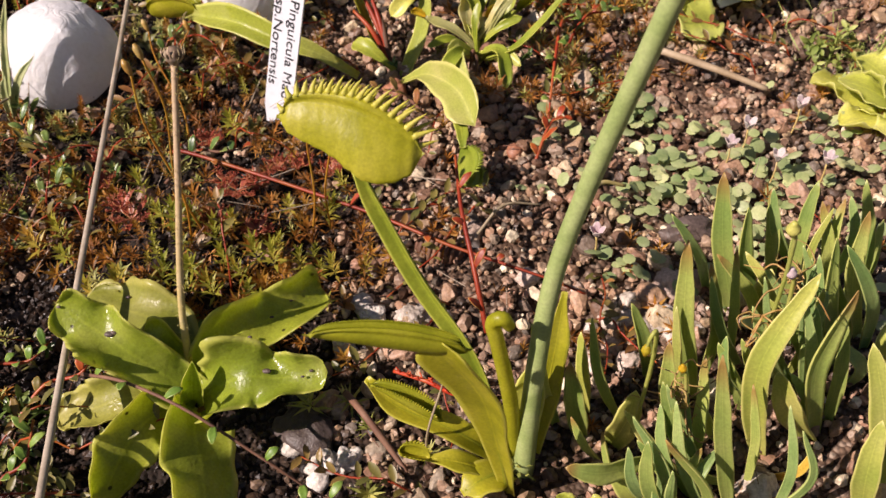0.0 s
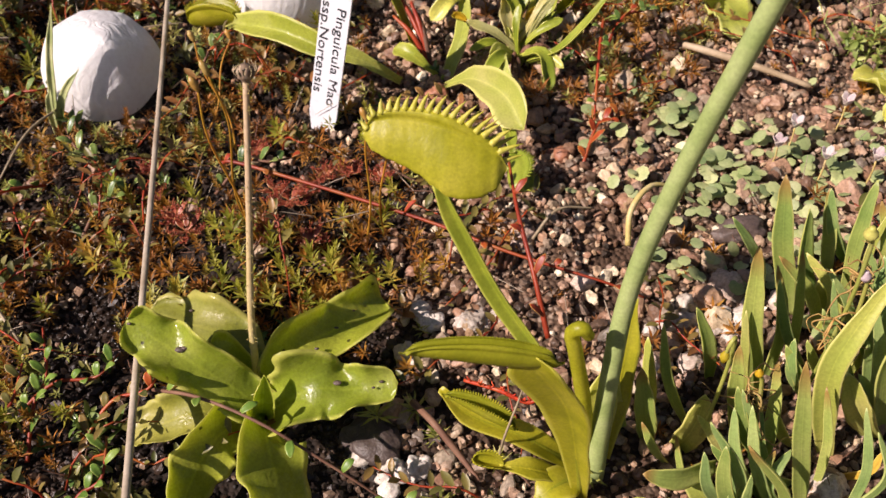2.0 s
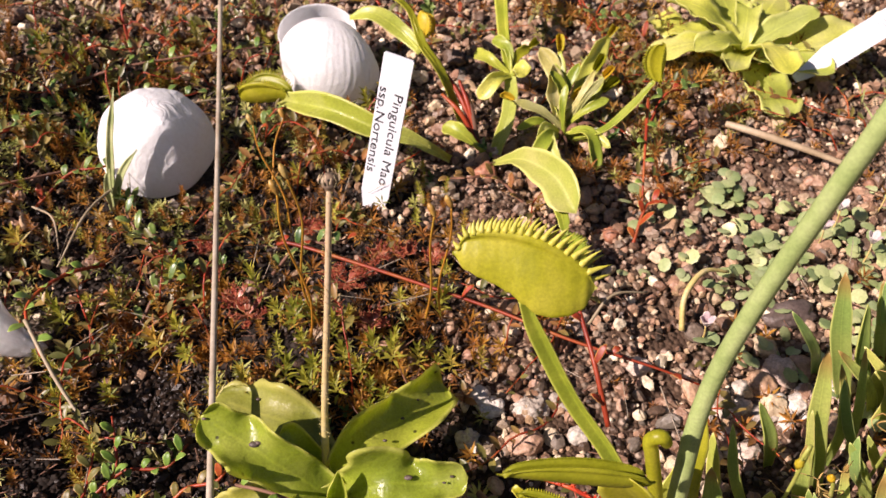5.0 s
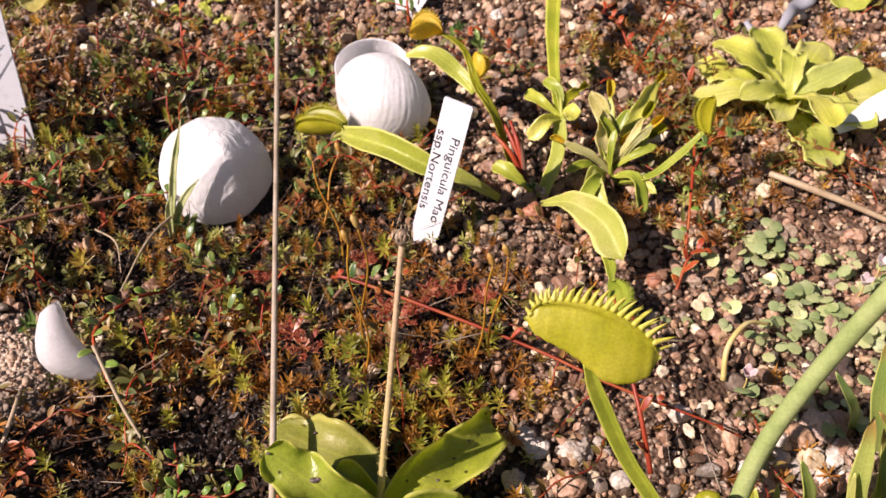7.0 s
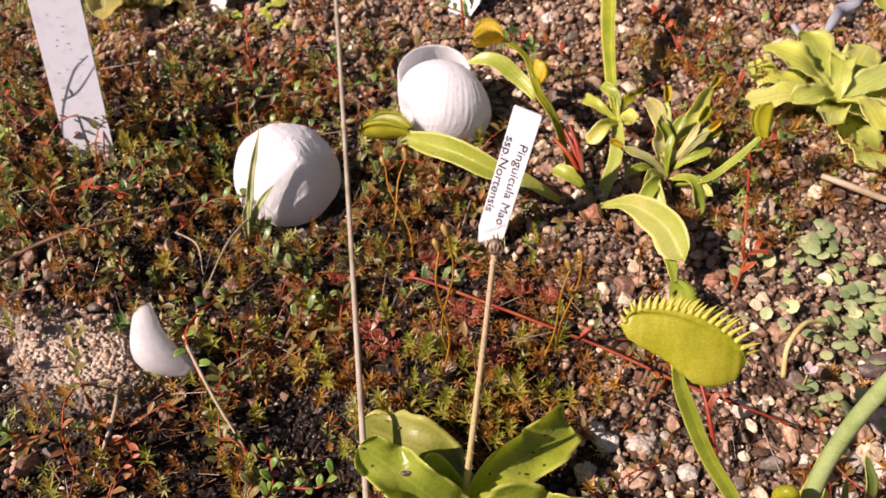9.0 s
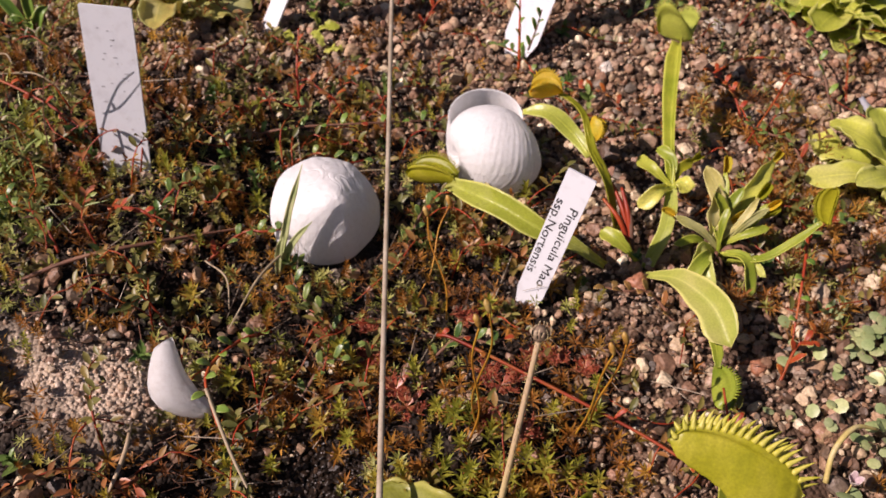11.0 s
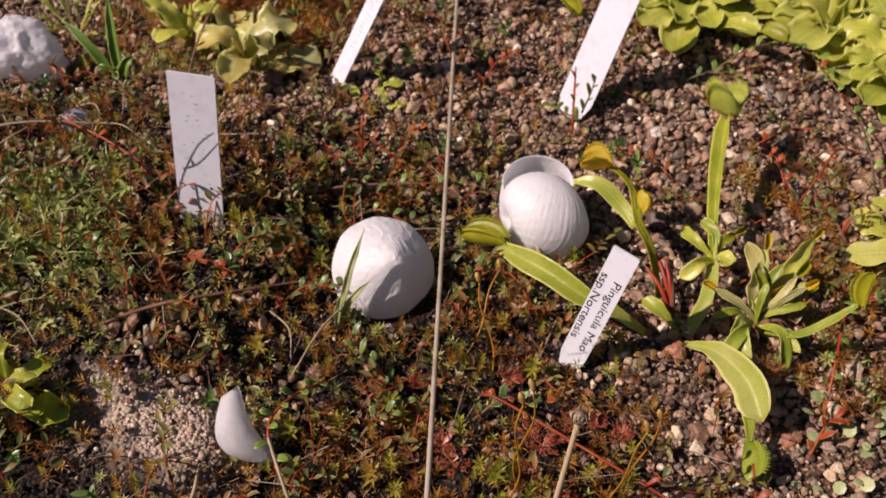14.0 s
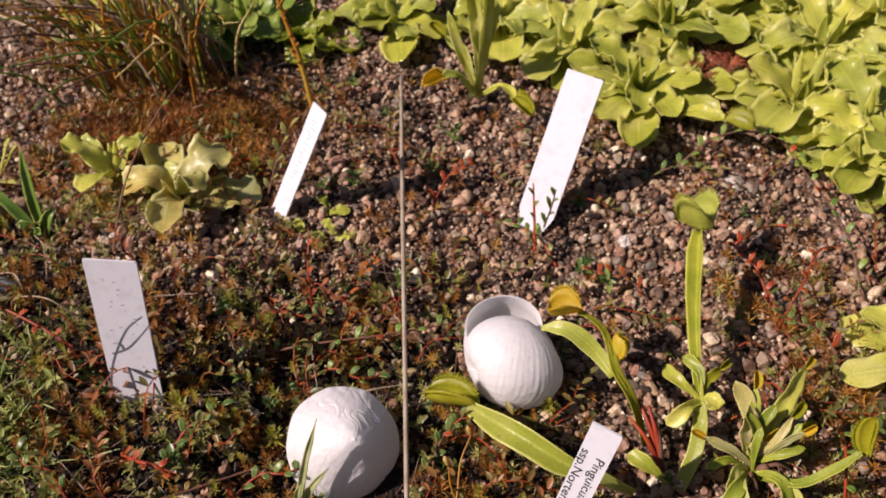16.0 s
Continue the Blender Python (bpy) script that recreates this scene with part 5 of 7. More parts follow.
r = random.Random(41)
for cx, cy, sx, sy, count, what in ((0.066, 0.101, 0.010, 0.006, 15, "crowded clump of narrow blue-green leaves"), (0.094, 0.126, 0.009, 0.009, 14, "narrow blue-green leaves behind broad pale ones"), (0.098, 0.150, 0.012, 0.008, 14, "upright green leaves at the edge of round-leaved cover")):
    low = []
    for k in range(count):
        x, y, a, ln = r.gauss(cx, sx), r.gauss(cy, sy), r.uniform(1.2, 3.6), r.uniform(0.020, 0.042)
        low.append(((x, y, 0), (x + math.cos(a) * ln * 0.45, y + math.sin(a) * ln * 0.30, ln * r.uniform(0.5, 1.0)), r.uniform(0.0030, 0.0056), r.uniform(-0.006, 0.006), r.choice((3, 3, 3, 0, 2, 1))))
    strap_plant((cx, cy), low, what)

# a white bud and a green seed capsule on thin stalks
for x, y, z, mat_, rad, what in ((0.0771, 0.1250, 0.0490, PINK, 0.0013, "thin stalk with a closed white bud"), (0.0735, 0.1250, 0.0630, STRAP_PALE, 0.0016, "thin stalk with a round yellowish capsule"), (0.0530, 0.1090, 0.0360, GOLD, 0.0010, "thin stalk with a small yellow capsule")):
    st = thing("bud", on_ground(x + 0.004, y), what, "flower")
    bm = bmesh.new()
    tube(bm, shift(st, [on_ground(x + 0.004, y), (x + 0.003, y, z * 0.6), (x + 0.001, y, z * 0.95), (x, y, z)]), [0.0005, 0.0005, 0.0004], 6, 14)
    part("stalk", bm, STRAP_PALE, st)
    bm = bmesh.new()
    q = shift(st, [(x, y, z)])[0]
    tube(bm, [q - Vector((0, 0, rad * 0.2)), q + Vector((-rad * 0.3, 0, rad)), q + Vector((-rad * 0.5, 0, rad * 2.4))], [rad * 0.5, rad, rad * 0.35], 9, 9)
    part("bud_head", bm, mat_, st)

THREAD = leaf_material("golden_thread", (0.34, 0.18, 0.05), (0.46, 0.29, 0.09), (0.56, 0.40, 0.15), 0.55, 0.1, 300)
# curled dry threads and a tiny yellow bud among them
for k, (p, sd) in enumerate((((0.078, 0.127, 0.047), 1), ((0.081, 0.131, 0.040), 2), ((0.053, 0.110, 0.028), 3), ((0.074, 0.124, 0.036), 4), ((0.056, 0.108, 0.022), 5))):
    r = random.Random(sd)
    bm = bmesh.new()
    for j in range(6):
        q = Vector(p)
        pts = [q]
        for i in range(4):
            q = q + Vector((r.uniform(-0.004, 0.004), r.uniform(-0.004, 0.004), r.uniform(-0.004, 0.002)))
            pts.append(q)
        tube(bm, pts, [0.00028, 0.00022, 0.0001], 4, 14)
    tagged(new("dry_threads", mesh_of("dry_threads", bm, THREAD)), "tangle of dry brown threads among strap leaves", "dry leaves", "dry threads")
bud = thing("bud", (0.046, 0.112, -0.003), "thin green stalk with a nodding yellow bud", "flower")
bm = bmesh.new()
tube(bm, shift(bud, [(0.0470, 0.1120, -0.003), (0.0470, 0.1120, 0.030), (0.0455, 0.1110, 0.0475), (0.0440, 0.1095, 0.0480), (0.0437, 0.1092, 0.0450)]), [0.0005, 0.0005, 0.0004], 6, 20)
part("stalk", bm, STRAP_PALE, bud)
bm = bmesh.new()
tube(bm, shift(bud, [(0.0437, 0.1092, 0.0455), (0.0436, 0.1091, 0.0440), (0.0436, 0.1090, 0.0422)]), [0.0006, 0.0011, 0.0005], 8, 8)
part("bud_head", bm, GOLD, bud, "yellow bud")


# ---- butterworts and flytraps further off ----
BROWNED = leaf_material("browned_leaf", (0.52, 0.38, 0.12), (0.72, 0.68, 0.22), (0.82, 0.80, 0.42), 0.36, 0.48, 60)
PALE = "pale yellow-green butterwort rosette with glossy leaves on gravel"
for k, (x, y, rad, cnt, up) in enumerate(((-0.0200, 0.4880, 0.040, 13, 2), (0.0640, 0.4900, 0.042, 14, 3), (0.0950, 0.4650, 0.044, 14, 2), (0.0830, 0.5350, 0.044, 14, 2),
                                          (0.1250, 0.5050, 0.046, 14, 2), (-0.0560, 0.5250, 0.038, 12, 1), (0.0000, 0.5500, 0.040, 12, 1), (0.1220, 0.5650, 0.046, 12, 1), (-0.1550, 0.5380, 0.034, 10, 1), (-0.0950, 0.5500, 0.036, 10, 1), (0.0450, 0.5850, 0.040, 12, 0), (0.1300, 0.4300, 0.036, 12, 1), (0.0860, 0.4380, 0.032, 10, 1))):
    rosette((x, y), rad * 1.12, cnt + 4, PALE, BUTTERWORT_PALE if k % 2 == 0 else BUTTERWORT_LIME, 20 + k, 0.42, upright=up + 1, wide=0.43)
rosette((-0.2740, 0.3960), 0.031, 5, "small pale butterwort beside moss", BUTTERWORT_LIME, 71, 1.1, "small butterworts", upright=2, wide=0.42)
rosette((-0.2370, 0.3860), 0.034, 6, "small pale butterwort with browned leaves", BROWNED, 74, 1.0, "small butterworts", upright=1, wide=0.50)
rosette((0.0900, 0.3170), 0.043, 13, PALE, BUTTERWORT_LIME, 53, 0.42, wide=0.34)
rosette((0.0330, 0.0900), 0.008, 6, "small yellowish butterwort at the foot of the flytrap", BUTTERWORT_PALE, 59, 0.5, "small butterworts")
rosette((0.1560, 0.2350), 0.030, 11, PALE, BUTTERWORT_LIME, 54, 0.5)
rosette((-0.2490, 0.1720), 0.021, 9, "small green butterwort beside bare sand", BUTTERWORT, 55, 1.1, "small butterworts", upright=3, wide=0.34)
rosette((-0.2450, 0.5300), 0.040, 11, "green-leaved butterwort behind a brown tuft", LEAF_GREEN, 56, 0.7, "green butterworts", upright=2)
rosette((-0.2080, 0.5250), 0.030, 9, "green-leaved butterwort behind a brown tuft", BUTTERWORT, 57, 0.7, "green butterworts", upright=1)
rosette((-0.3120, 0.5250), 0.040, 9, PALE, BUTTERWORT_PALE, 58, 0.8, upright=3)
for k, (x, y) in enumerate(((-0.1760, 0.3710), (-0.1665, 0.3850), (-0.1610, 0.3700))):
    rosette((x, y), 0.009, 2, "single yellowish leaves sprouting from gravel", BUTTERWORT_PALE, 60 + k, 0.9 if k else 0.2, "seedlings")

f3 = thing("venus_flytrap", on_ground(-0.1040, 0.4780), "upright flytrap with long green petioles on gravel", "flytrap")
for k, (tip, w, tl) in enumerate((((-0.1100, 0.4900, 0.060), 0.0075, 0.0), ((-0.1000, 0.4880, 0.066), 0.0070, 0.0), ((-0.1200, 0.4800, 0.050), 0.0050, 0.0), ((-0.1220, 0.4670, 0.0180), 0.0060, 0.016), ((-0.0840, 0.4620, 0.0120), 0.0060, 0.017), ((-0.0950, 0.4980, 0.050), 0.0060, 0.014), ((-0.1230, 0.4930, 0.0260), 0.0060, 0.012))):
    flytrap_leaf(f3, (-0.1040, 0.4785, -0.001), tip, w, 0.006 if k > 2 else 0.0, tl, seed=k, mat=BUTTERWORT_LIME, tmat=GOLD if k == 3 else None)
f4 = thing("venus_flytrap", on_ground(0.0130, 0.4520), "small flytrap leaf with a toothed trap beside butterworts", "flytrap")
flytrap_leaf(f4, (0.0000, 0.4680, 0.002), (0.0180, 0.4480, 0.018), 0.0080, 0.006, 0.016, (1, 0.3, 0.5), seed=3, mat=BUTTERWORT_PALE)

# ---- the brown tuft, the orange stalk, the green grass ----
tuft = thing("sedge_tuft", on_ground(-0.2850, 0.4870), "dense tuft of brown and green thin stems", "grass")
r = random.Random(11)
for k in range(170):
    a, lean = r.uniform(0, 6.28), r.uniform(0.10, 0.95)
    h = r.uniform(0.040, 0.095)
    x0, y0 = r.gauss(0, 0.020), r.gauss(0, 0.012)
    out = Vector((math.cos(a) - 0.35, math.sin(a) - 0.2, 0)) * h * lean
    bm = bmesh.new()
    tube(bm, [(x0, y0, 0), Vector((x0, y0, h * 0.55)) + out * 0.35, Vector((x0, y0, h * (1.0 - 0.3 * lean))) + out], [0.00085, 0.0007, 0.0003], 5, 9)
    part("stem", bm, r.choice((TWIG, RUSTY, RUSTY, STRAW, STRAW_BROWN, STALK_YELLOW, GRASS, PETIOLE)), tuft)
bm = bmesh.new()
tube(bm, [on_ground(-0.1850, 0.4480), (-0.1925, 0.4600, 0.030), (-0.2010, 0.4680, 0.058), (-0.2080, 0.4760, 0.095)], [0.0016, 0.0014, 0.0012, 0.0010], 8, 24)
r = random.Random(3)
for k in range(26):
    u = 0.02 + 0.07 * k / 26
    p = Vector((-0.1925 - 0.0155 * (u - 0.02) / 0.07, 0.4590 + 0.016 * (u - 0.02) / 0.07, u + 0.003))
    tube(bm, [p, p + Vector((r.uniform(-0.003, 0.003), r.uniform(-0.003, 0.003), 0.003))], [0.0005, 0.0007], 4, 4)
tagged(new("orange_stalk", mesh_of("orange_stalk", bm, RUSTY)), "upright orange-brown flower stalk rising from gravel", "stalk")


def blade_tuft(place, tips, label, mat=GRASS, width=0.0055):
    plant = thing("grass_tuft", on_ground(*place), label, "grass", "grass tufts")
    for k, t in enumerate(tips):
        bm = bmesh.new()
        ribbon(bm, [(0, 0, 0), Vector(t) * 0.5 + Vector((0, 0, 0.004)), Vector(t)], [width * 0.6, width, width * 0.8, width * 0.08], (0, -0.8, 0.6), 0.5, 0.0, 1, 0.0006, 12, 5, 0.2, 0.2, k)
        part("blade", bm, mat, plant)


blade_tuft((-0.2940, 0.3580), ((-0.030, 0.012, 0.026), (-0.004, 0.016, 0.042), (0.007, 0.006, 0.014), (-0.010, -0.002, 0.010), (0.003, -0.006, 0.008)), "fresh green grass tuft at the edge of moss")
blade_tuft((-0.1500, 0.2370), ((0.0095, 0.014, 0.044), (0.0125, 0.008, 0.022), (0.003, 0.003, 0.018)), "pale green grass blades leaning on the white shell", ROUND_LEAF, 0.0028)


# ---- stalks, twigs and straws ----
def wire(name, pts, radii, mat, label, category, sides=6, group="", n=0):
    bm = bmesh.new()
    tube(bm, pts, radii, sides, n)
    return tagged(new(name, mesh_of(name, bm, mat)), label, category, group)


def spore_stalk(base, top, bend, group="spore capsules"):
    b0, t0 = on_ground(*base, 0.004), Vector(top)
    s = thing("spore_stalk", b0, "thin orange moss stalk with a dry capsule", "moss", group)
    bm = bmesh.new()
    tube(bm, shift(s, [b0, b0.lerp(t0, 0.35) + Vector((bend, 0, 0)), b0.lerp(t0, 0.75) + Vector((-bend * 0.4, 0, 0)), t0]), [0.00036, 0.00033, 0.00030], 6, 24)
    part("stalk", bm, RUSTY, s)
    bm = bmesh.new()
    d = Vector((-0.35, 0.35, 0.75)).normalized()
    q = shift(s, [t0])[0]
    tube(bm, [q - d * 0.0003, q + d * 0.0010, q + d * 0.0026, q + d * 0.0038], [0.0004, 0.0009, 0.0010, 0.0004], 8, 10)
    part("capsule", bm, CAPSULE, s, "papery yellow-brown capsule")


spore_stalk((-0.0735, 0.1720), (-0.0737, 0.1705, 0.0700), 0.0025)
spore_stalk((-0.0700, 0.1760), (-0.0715, 0.1745, 0.0715), -0.0030)
spore_stalk((-0.0400, 0.1830), (-0.0357, 0.1821, 0.0490), 0.0010)
spore_stalk((-0.0350, 0.1860), (-0.0310, 0.1900, 0.0440), -0.0015)
spore_stalk((-0.0860, 0.2250), (-0.0960, 0.2440, 0.0300), 0.0020)
spore_stalk((-0.0990, 0.2300), (-0.0900, 0.2650, 0.0150), 0.0020)


def runner(pts, label, leaves=10, leaf=0.0045, mat=CREEPER, stem=RED, radius=0.0005, seed=0, spread=1.0):
    """A creeping stem with small oval leaves, each a part."""
    p = thing("creeping_stem", Vector(pts[0]), label, "creeper", "creeping stems")
    bm = bmesh.new()
    loc = shift(p, pts)
    tube(bm, loc, [radius * 1.2, radius, radius * 0.6], 6, 30)
    part("stem", bm, stem, p)
    c = spline(loc, leaves * 2 + 2)
    r = random.Random(seed)
    for k in range(leaves):
        q = c[2 * k + 1]
        d = (c[2 * k + 2] - q).normalized()
        side = d.cross(Vector((0, 0, 1))).normalized() * (1 if k % 2 else -1)
        t = q + (side * 0.7 + d * 0.5 + Vector((0, 0, r.uniform(0.2, 0.8)))) * leaf * r.uniform(0.7, 1.2) * spread
        bm = bmesh.new()
        ribbon(bm, [q, q.lerp(t, 0.5) + Vector((0, 0, 0.0006)), t], [0.0006, leaf * 0.42, leaf * 0.46, 0.0005], (0, 0, 1), 0.25, 0, 1, 0.00045, 6, 5)
        part("leaf", bm, mat if r.random() < 0.92 else RED, p)


runner([(-0.0900, 0.1225, 0.0145), (-0.0760, 0.1160, 0.0210), (-0.0594, 0.1079, 0.0215), (-0.0416, 0.1001, 0.0120), (-0.0302, 0.0961, 0.0030), (-0.0220, 0.0950, 0.0000)], "thin brownish-red stem creeping over a butterwort", 7, 0.0050, GRASS, TWIG, 0.00042, 3)
runner([(-0.0880, 0.2120, 0.006), (-0.0781, 0.2084, 0.008), (-0.0248, 0.1854, 0.007), (0.0024, 0.1707, 0.007), (0.0279, 0.1600, 0.006), (0.0400, 0.1560, 0.003)], "long red creeping stem over moss and gravel", 6, 0.0045, RED, RED, 0.00055, 4)
runner([(0.0120, 0.1450, 0.0), (0.0085, 0.1580, 0.012), (0.0050, 0.1760, 0.018), (0.0035, 0.1950, 0.020)], "upright red stem among gravel", 4, 0.0050, RED, RED, 0.0007, 5)
runner([(-0.1450, 0.2080, 0.002), (-0.1520, 0.1950, 0.012), (-0.1560, 0.1780, 0.018), (-0.1480, 0.1620, 0.016)], "creeping stem with green oval leaves beside a shell", 9, 0.0062, GRASS, RED, 0.00055, 6)
runner([(-0.2450, 0.2050, 0.006), (-0.2150, 0.2180, 0.016), (-0.1900, 0.2320, 0.014), (-0.1650, 0.2500, 0.006)], "brown twig creeping through moss", 3, 0.0045, CREEPER, TWIG, 0.0007, 7)
runner([(-0.1900, 0.2950, 0.004), (-0.1600, 0.3000, 0.012), (-0.1300, 0.3080, 0.012), (-0.1000, 0.3220, 0.006)], "creeping stem with upright green leaves", 11, 0.0052, GRASS, TWIG, 0.0005, 8)
runner([(-0.0700, 0.3700, 0.000), (-0.0715, 0.3780, 0.014), (-0.0730, 0.3860, 0.026)], "upright red stem beside a white label", 5, 0.0040, GRASS, RED, 0.0006, 9)
runner([(-0.0665, 0.3850, 0.000), (-0.0640, 0.3880, 0.010), (-0.0625, 0.3905, 0.019)], "small green-leaved shoot before a white label", 5, 0.0050, GRASS, TWIG, 0.0004, 21)
runner([(-0.1620, 0.3260, 0.000), (-0.1640, 0.3340, 0.014), (-0.1655, 0.3480, 0.026)], "upright red stem rising from moss", 6, 0.0040, RED, RED, 0.0006, 10)
runner([(-0.3150, 0.3150, 0.012), (-0.2800, 0.3000, 0.022), (-0.2500, 0.2880, 0.020), (-0.2280, 0.2800, 0.010)], "red twig with short red leaves beside a label", 10, 0.0045, RED, RED, 0.00055, 11)
runner([(-0.2150, 0.2480, 0.010), (-0.2080, 0.2420, 0.018), (-0.1960, 0.2380, 0.022), (-0.1900, 0.2370, 0.016)], "red branched twig below a label", 6, 0.0050, RED, RED, 0.0008, 12)
runner([(0.0640, 0.3850, 0.000), (0.0500, 0.3700, 0.012), (0.0400, 0.3500, 0.012), (0.0280, 0.3300, 0.004)], "red creeping stem with rusty leaves on gravel", 9, 0.0045, RED, RED, 0.0005, 13)
runner([(0.0480, 0.2900, 0.000), (0.0420, 0.2700, 0.014), (0.0380, 0.2500, 0.012), (0.0350, 0.2300, 0.002)], "red stem with oval green leaves on gravel", 8, 0.0055, GRASS, RED, 0.0006, 14)
runner([(0.0700, 0.3550, 0.000), (0.0630, 0.3800, 0.014), (0.0560, 0.4100, 0.012), (0.0470, 0.4500, 0.006)], "thin brown runner with green leaves", 10, 0.0055, GRASS, TWIG, 0.0005, 15)
runner([(-0.0050, 0.4300, 0.000), (0.0150, 0.4420, 0.012), (0.0380, 0.4460, 0.012), (0.0600, 0.4400, 0.004)], "runner with dark green leaves below butterworts", 12, 0.0060, GRASS, TWIG, 0.0005, 16)
runner([(-0.2560, 0.3450, 0.004), (-0.2500, 0.3650, 0.030), (-0.2420, 0.3900, 0.045), (-0.2350, 0.4150, 0.050)], "thin bare brown twig arching over butterworts", 4, 0.0040, GRASS, TWIG, 0.0005, 17)
runner([(-0.1980, 0.3950, 0.000), (-0.1930, 0.4050, 0.016), (-0.1870, 0.4180, 0.028)], "small twig with silvery leaves", 8, 0.0055, PALE_MOSS, TWIG, 0.0005, 18)

runner([(-0.2430, 0.2620, 0.008), (-0.2410, 0.2680, 0.035), (-0.2345, 0.2722, 0.058), (-0.2265, 0.2745, 0.066)], "thin dark branching twig before a label", 1, 0.0018, CREEPER, TWIG, 0.0002, 19)
runner([(-0.2385, 0.2705, 0.046), (-0.2320, 0.2715, 0.050), (-0.2250, 0.2735, 0.062)], "thin dark branching twig before a label", 1, 0.0018, CREEPER, TWIG, 0.0002, 20)
for k, (x, y, a, ln) in enumerate(((-0.112, 0.118, 0.7, 0.028), (-0.125, 0.112, 1.6, 0.034), (-0.132, 0.128, 0.3, 0.030), (-0.140, 0.105, 1.2, 0.032), (-0.110, 0.088, 1.2, 0.026))):
    dx, dy = math.cos(a) * ln, math.sin(a) * ln
    runner([on_ground(x, y, 0.002), on_ground(x + dx * 0.35, y + dy * 0.35 + 0.002, 0.009), on_ground(x + dx * 0.7 + 0.003, y + dy * 0.7 - 0.003, 0.013), on_ground(x + dx, y + dy, 0.016)], "red creeping stem with small oval green leaves", 9, 0.0048, GRASS if k % 3 else CREEPER, RED, 0.0005, 40 + k)
for k, (x, y, a, ln) in enumerate(((0.030, 0.345, 1.9, 0.040), (0.055, 0.320, 2.4, 0.034), (0.020, 0.385, 0.4, 0.040), (-0.020, 0.350, 2.7, 0.030), (-0.060, 0.365, 2.3, 0.034), (-0.100, 0.345, 0.5, 0.036), (-0.120, 0.400, 1.0, 0.034), (-0.020, 0.425, 0.2, 0.036), (0.080, 0.375, 1.5, 0.040), (-0.150, 0.330, 1.2, 0.032), (0.045, 0.275, 0.8, 0.030), (-0.005, 0.235, 2.8, 0.030), (0.030, 0.215, 1.0, 0.028))):
    dx, dy = math.cos(a) * ln, math.sin(a) * ln
    runner([on_ground(x, y, 0.002), on_ground(x + dx * 0.35, y + dy * 0.35 + 0.003, 0.008), on_ground(x + dx * 0.7, y + dy * 0.7 - 0.003, 0.010), on_ground(x + dx, y + dy, 0.005)], ("red creeping stem with rusty leaves on gravel", "thin runner with small dark green leaves on gravel")[k % 2], 9, 0.0050, (RED, DARK_LEAF, CREEPER)[k % 3], (RED, TWIG)[k % 2], 0.00050, 70 + k)
for k, (x, y, a, ln) in enumerate(((-0.175, 0.235, 0.6, 0.036), (-0.120, 0.205, 2.3, 0.034), (-0.160, 0.290, 0.2, 0.036), (-0.105, 0.255, 1.2, 0.030), (-0.200, 0.245, 1.0, 0.034), (-0.090, 0.205, 0.4, 0.030), (-0.185, 0.310, 0.4, 0.036), (-0.130, 0.185, 0.9, 0.028), (-0.225, 0.225, 2.5, 0.032))):
    dx, dy = math.cos(a) * ln, math.sin(a) * ln
    runner([on_ground(x, y, 0.003), on_ground(x + dx * 0.35, y + dy * 0.35 + 0.003, 0.010), on_ground(x + dx * 0.7, y + dy * 0.7 - 0.003, 0.012), on_ground(x + dx, y + dy, 0.010)], "thin red runner with thick dark green leaves in moss", 8, 0.0054, DARK_LEAF, (RED, TWIG)[k % 2], 0.0005, 95 + k)
STRAW_TAG = "thin dry straw lying on the ground"
wire("dry_straw", [(0.0720, 0.2680, 0.005), (0.0776, 0.2636, 0.006), (0.0950, 0.2545, 0.005), (0.1120, 0.2455, 0.003)], [0.0012, 0.0014, 0.0010], STRAW, "short thick piece of beige straw on gravel", "straw", 7)
wire("dry_straw", [(-0.1470, 0.2420, 0.006), (-0.1525, 0.2240, 0.010), (-0.1580, 0.2040, 0.006)], [0.0005, 0.0005, 0.0003], STRAW, STRAW_TAG, "straw", 5, "straws")
wire("dry_straw", [(-0.3450, 0.2900, 0.012), (-0.3100, 0.3020, 0.018), (-0.2700, 0.3120, 0.016)], [0.0005, 0.0005, 0.0003], STRAW, STRAW_TAG, "straw", 5, "straws")
wire("dry_straw", [(-0.1760, 0.1620, 0.010), (-0.1720, 0.1480, 0.016), (-0.1760, 0.1300, 0.008)], [0.0006, 0.0007, 0.0004], STRAW, STRAW_TAG, "straw", 5, "straws")
wire("dry_straw", [(-0.1540, 0.1720, 0.020), (-0.1430, 0.1560, 0.014), (-0.1330, 0.1440, 0.006)], [0.0006, 0.0006, 0.0004], STRAW, STRAW_TAG, "straw", 5, "straws")
wire("dry_straw", [(0.0100, 0.1780, 0.004), (0.0180, 0.1860, 0.008), (0.0300, 0.1900, 0.004)], [0.0005, 0.0005, 0.0003], STRAW, STRAW_TAG, "straw", 5, "straws")
wire("green_tendril", [(0.0390, 0.1780, 0.000), (0.0400, 0.1850, 0.008), (0.0470, 0.1930, 0.010), (0.0560, 0.1960, 0.006)], [0.0009, 0.0009, 0.0006], STALK_YELLOW, "bent yellowish tendril on gravel", "tendril")
wire("dry_straw", [(-0.4000, 0.5300, 0.002), (-0.3600, 0.5080, 0.006), (-0.3300, 0.4920, 0.003)], [0.0010, 0.0010, 0.0006], STRAW, STRAW_TAG, "straw", 5, "straws")
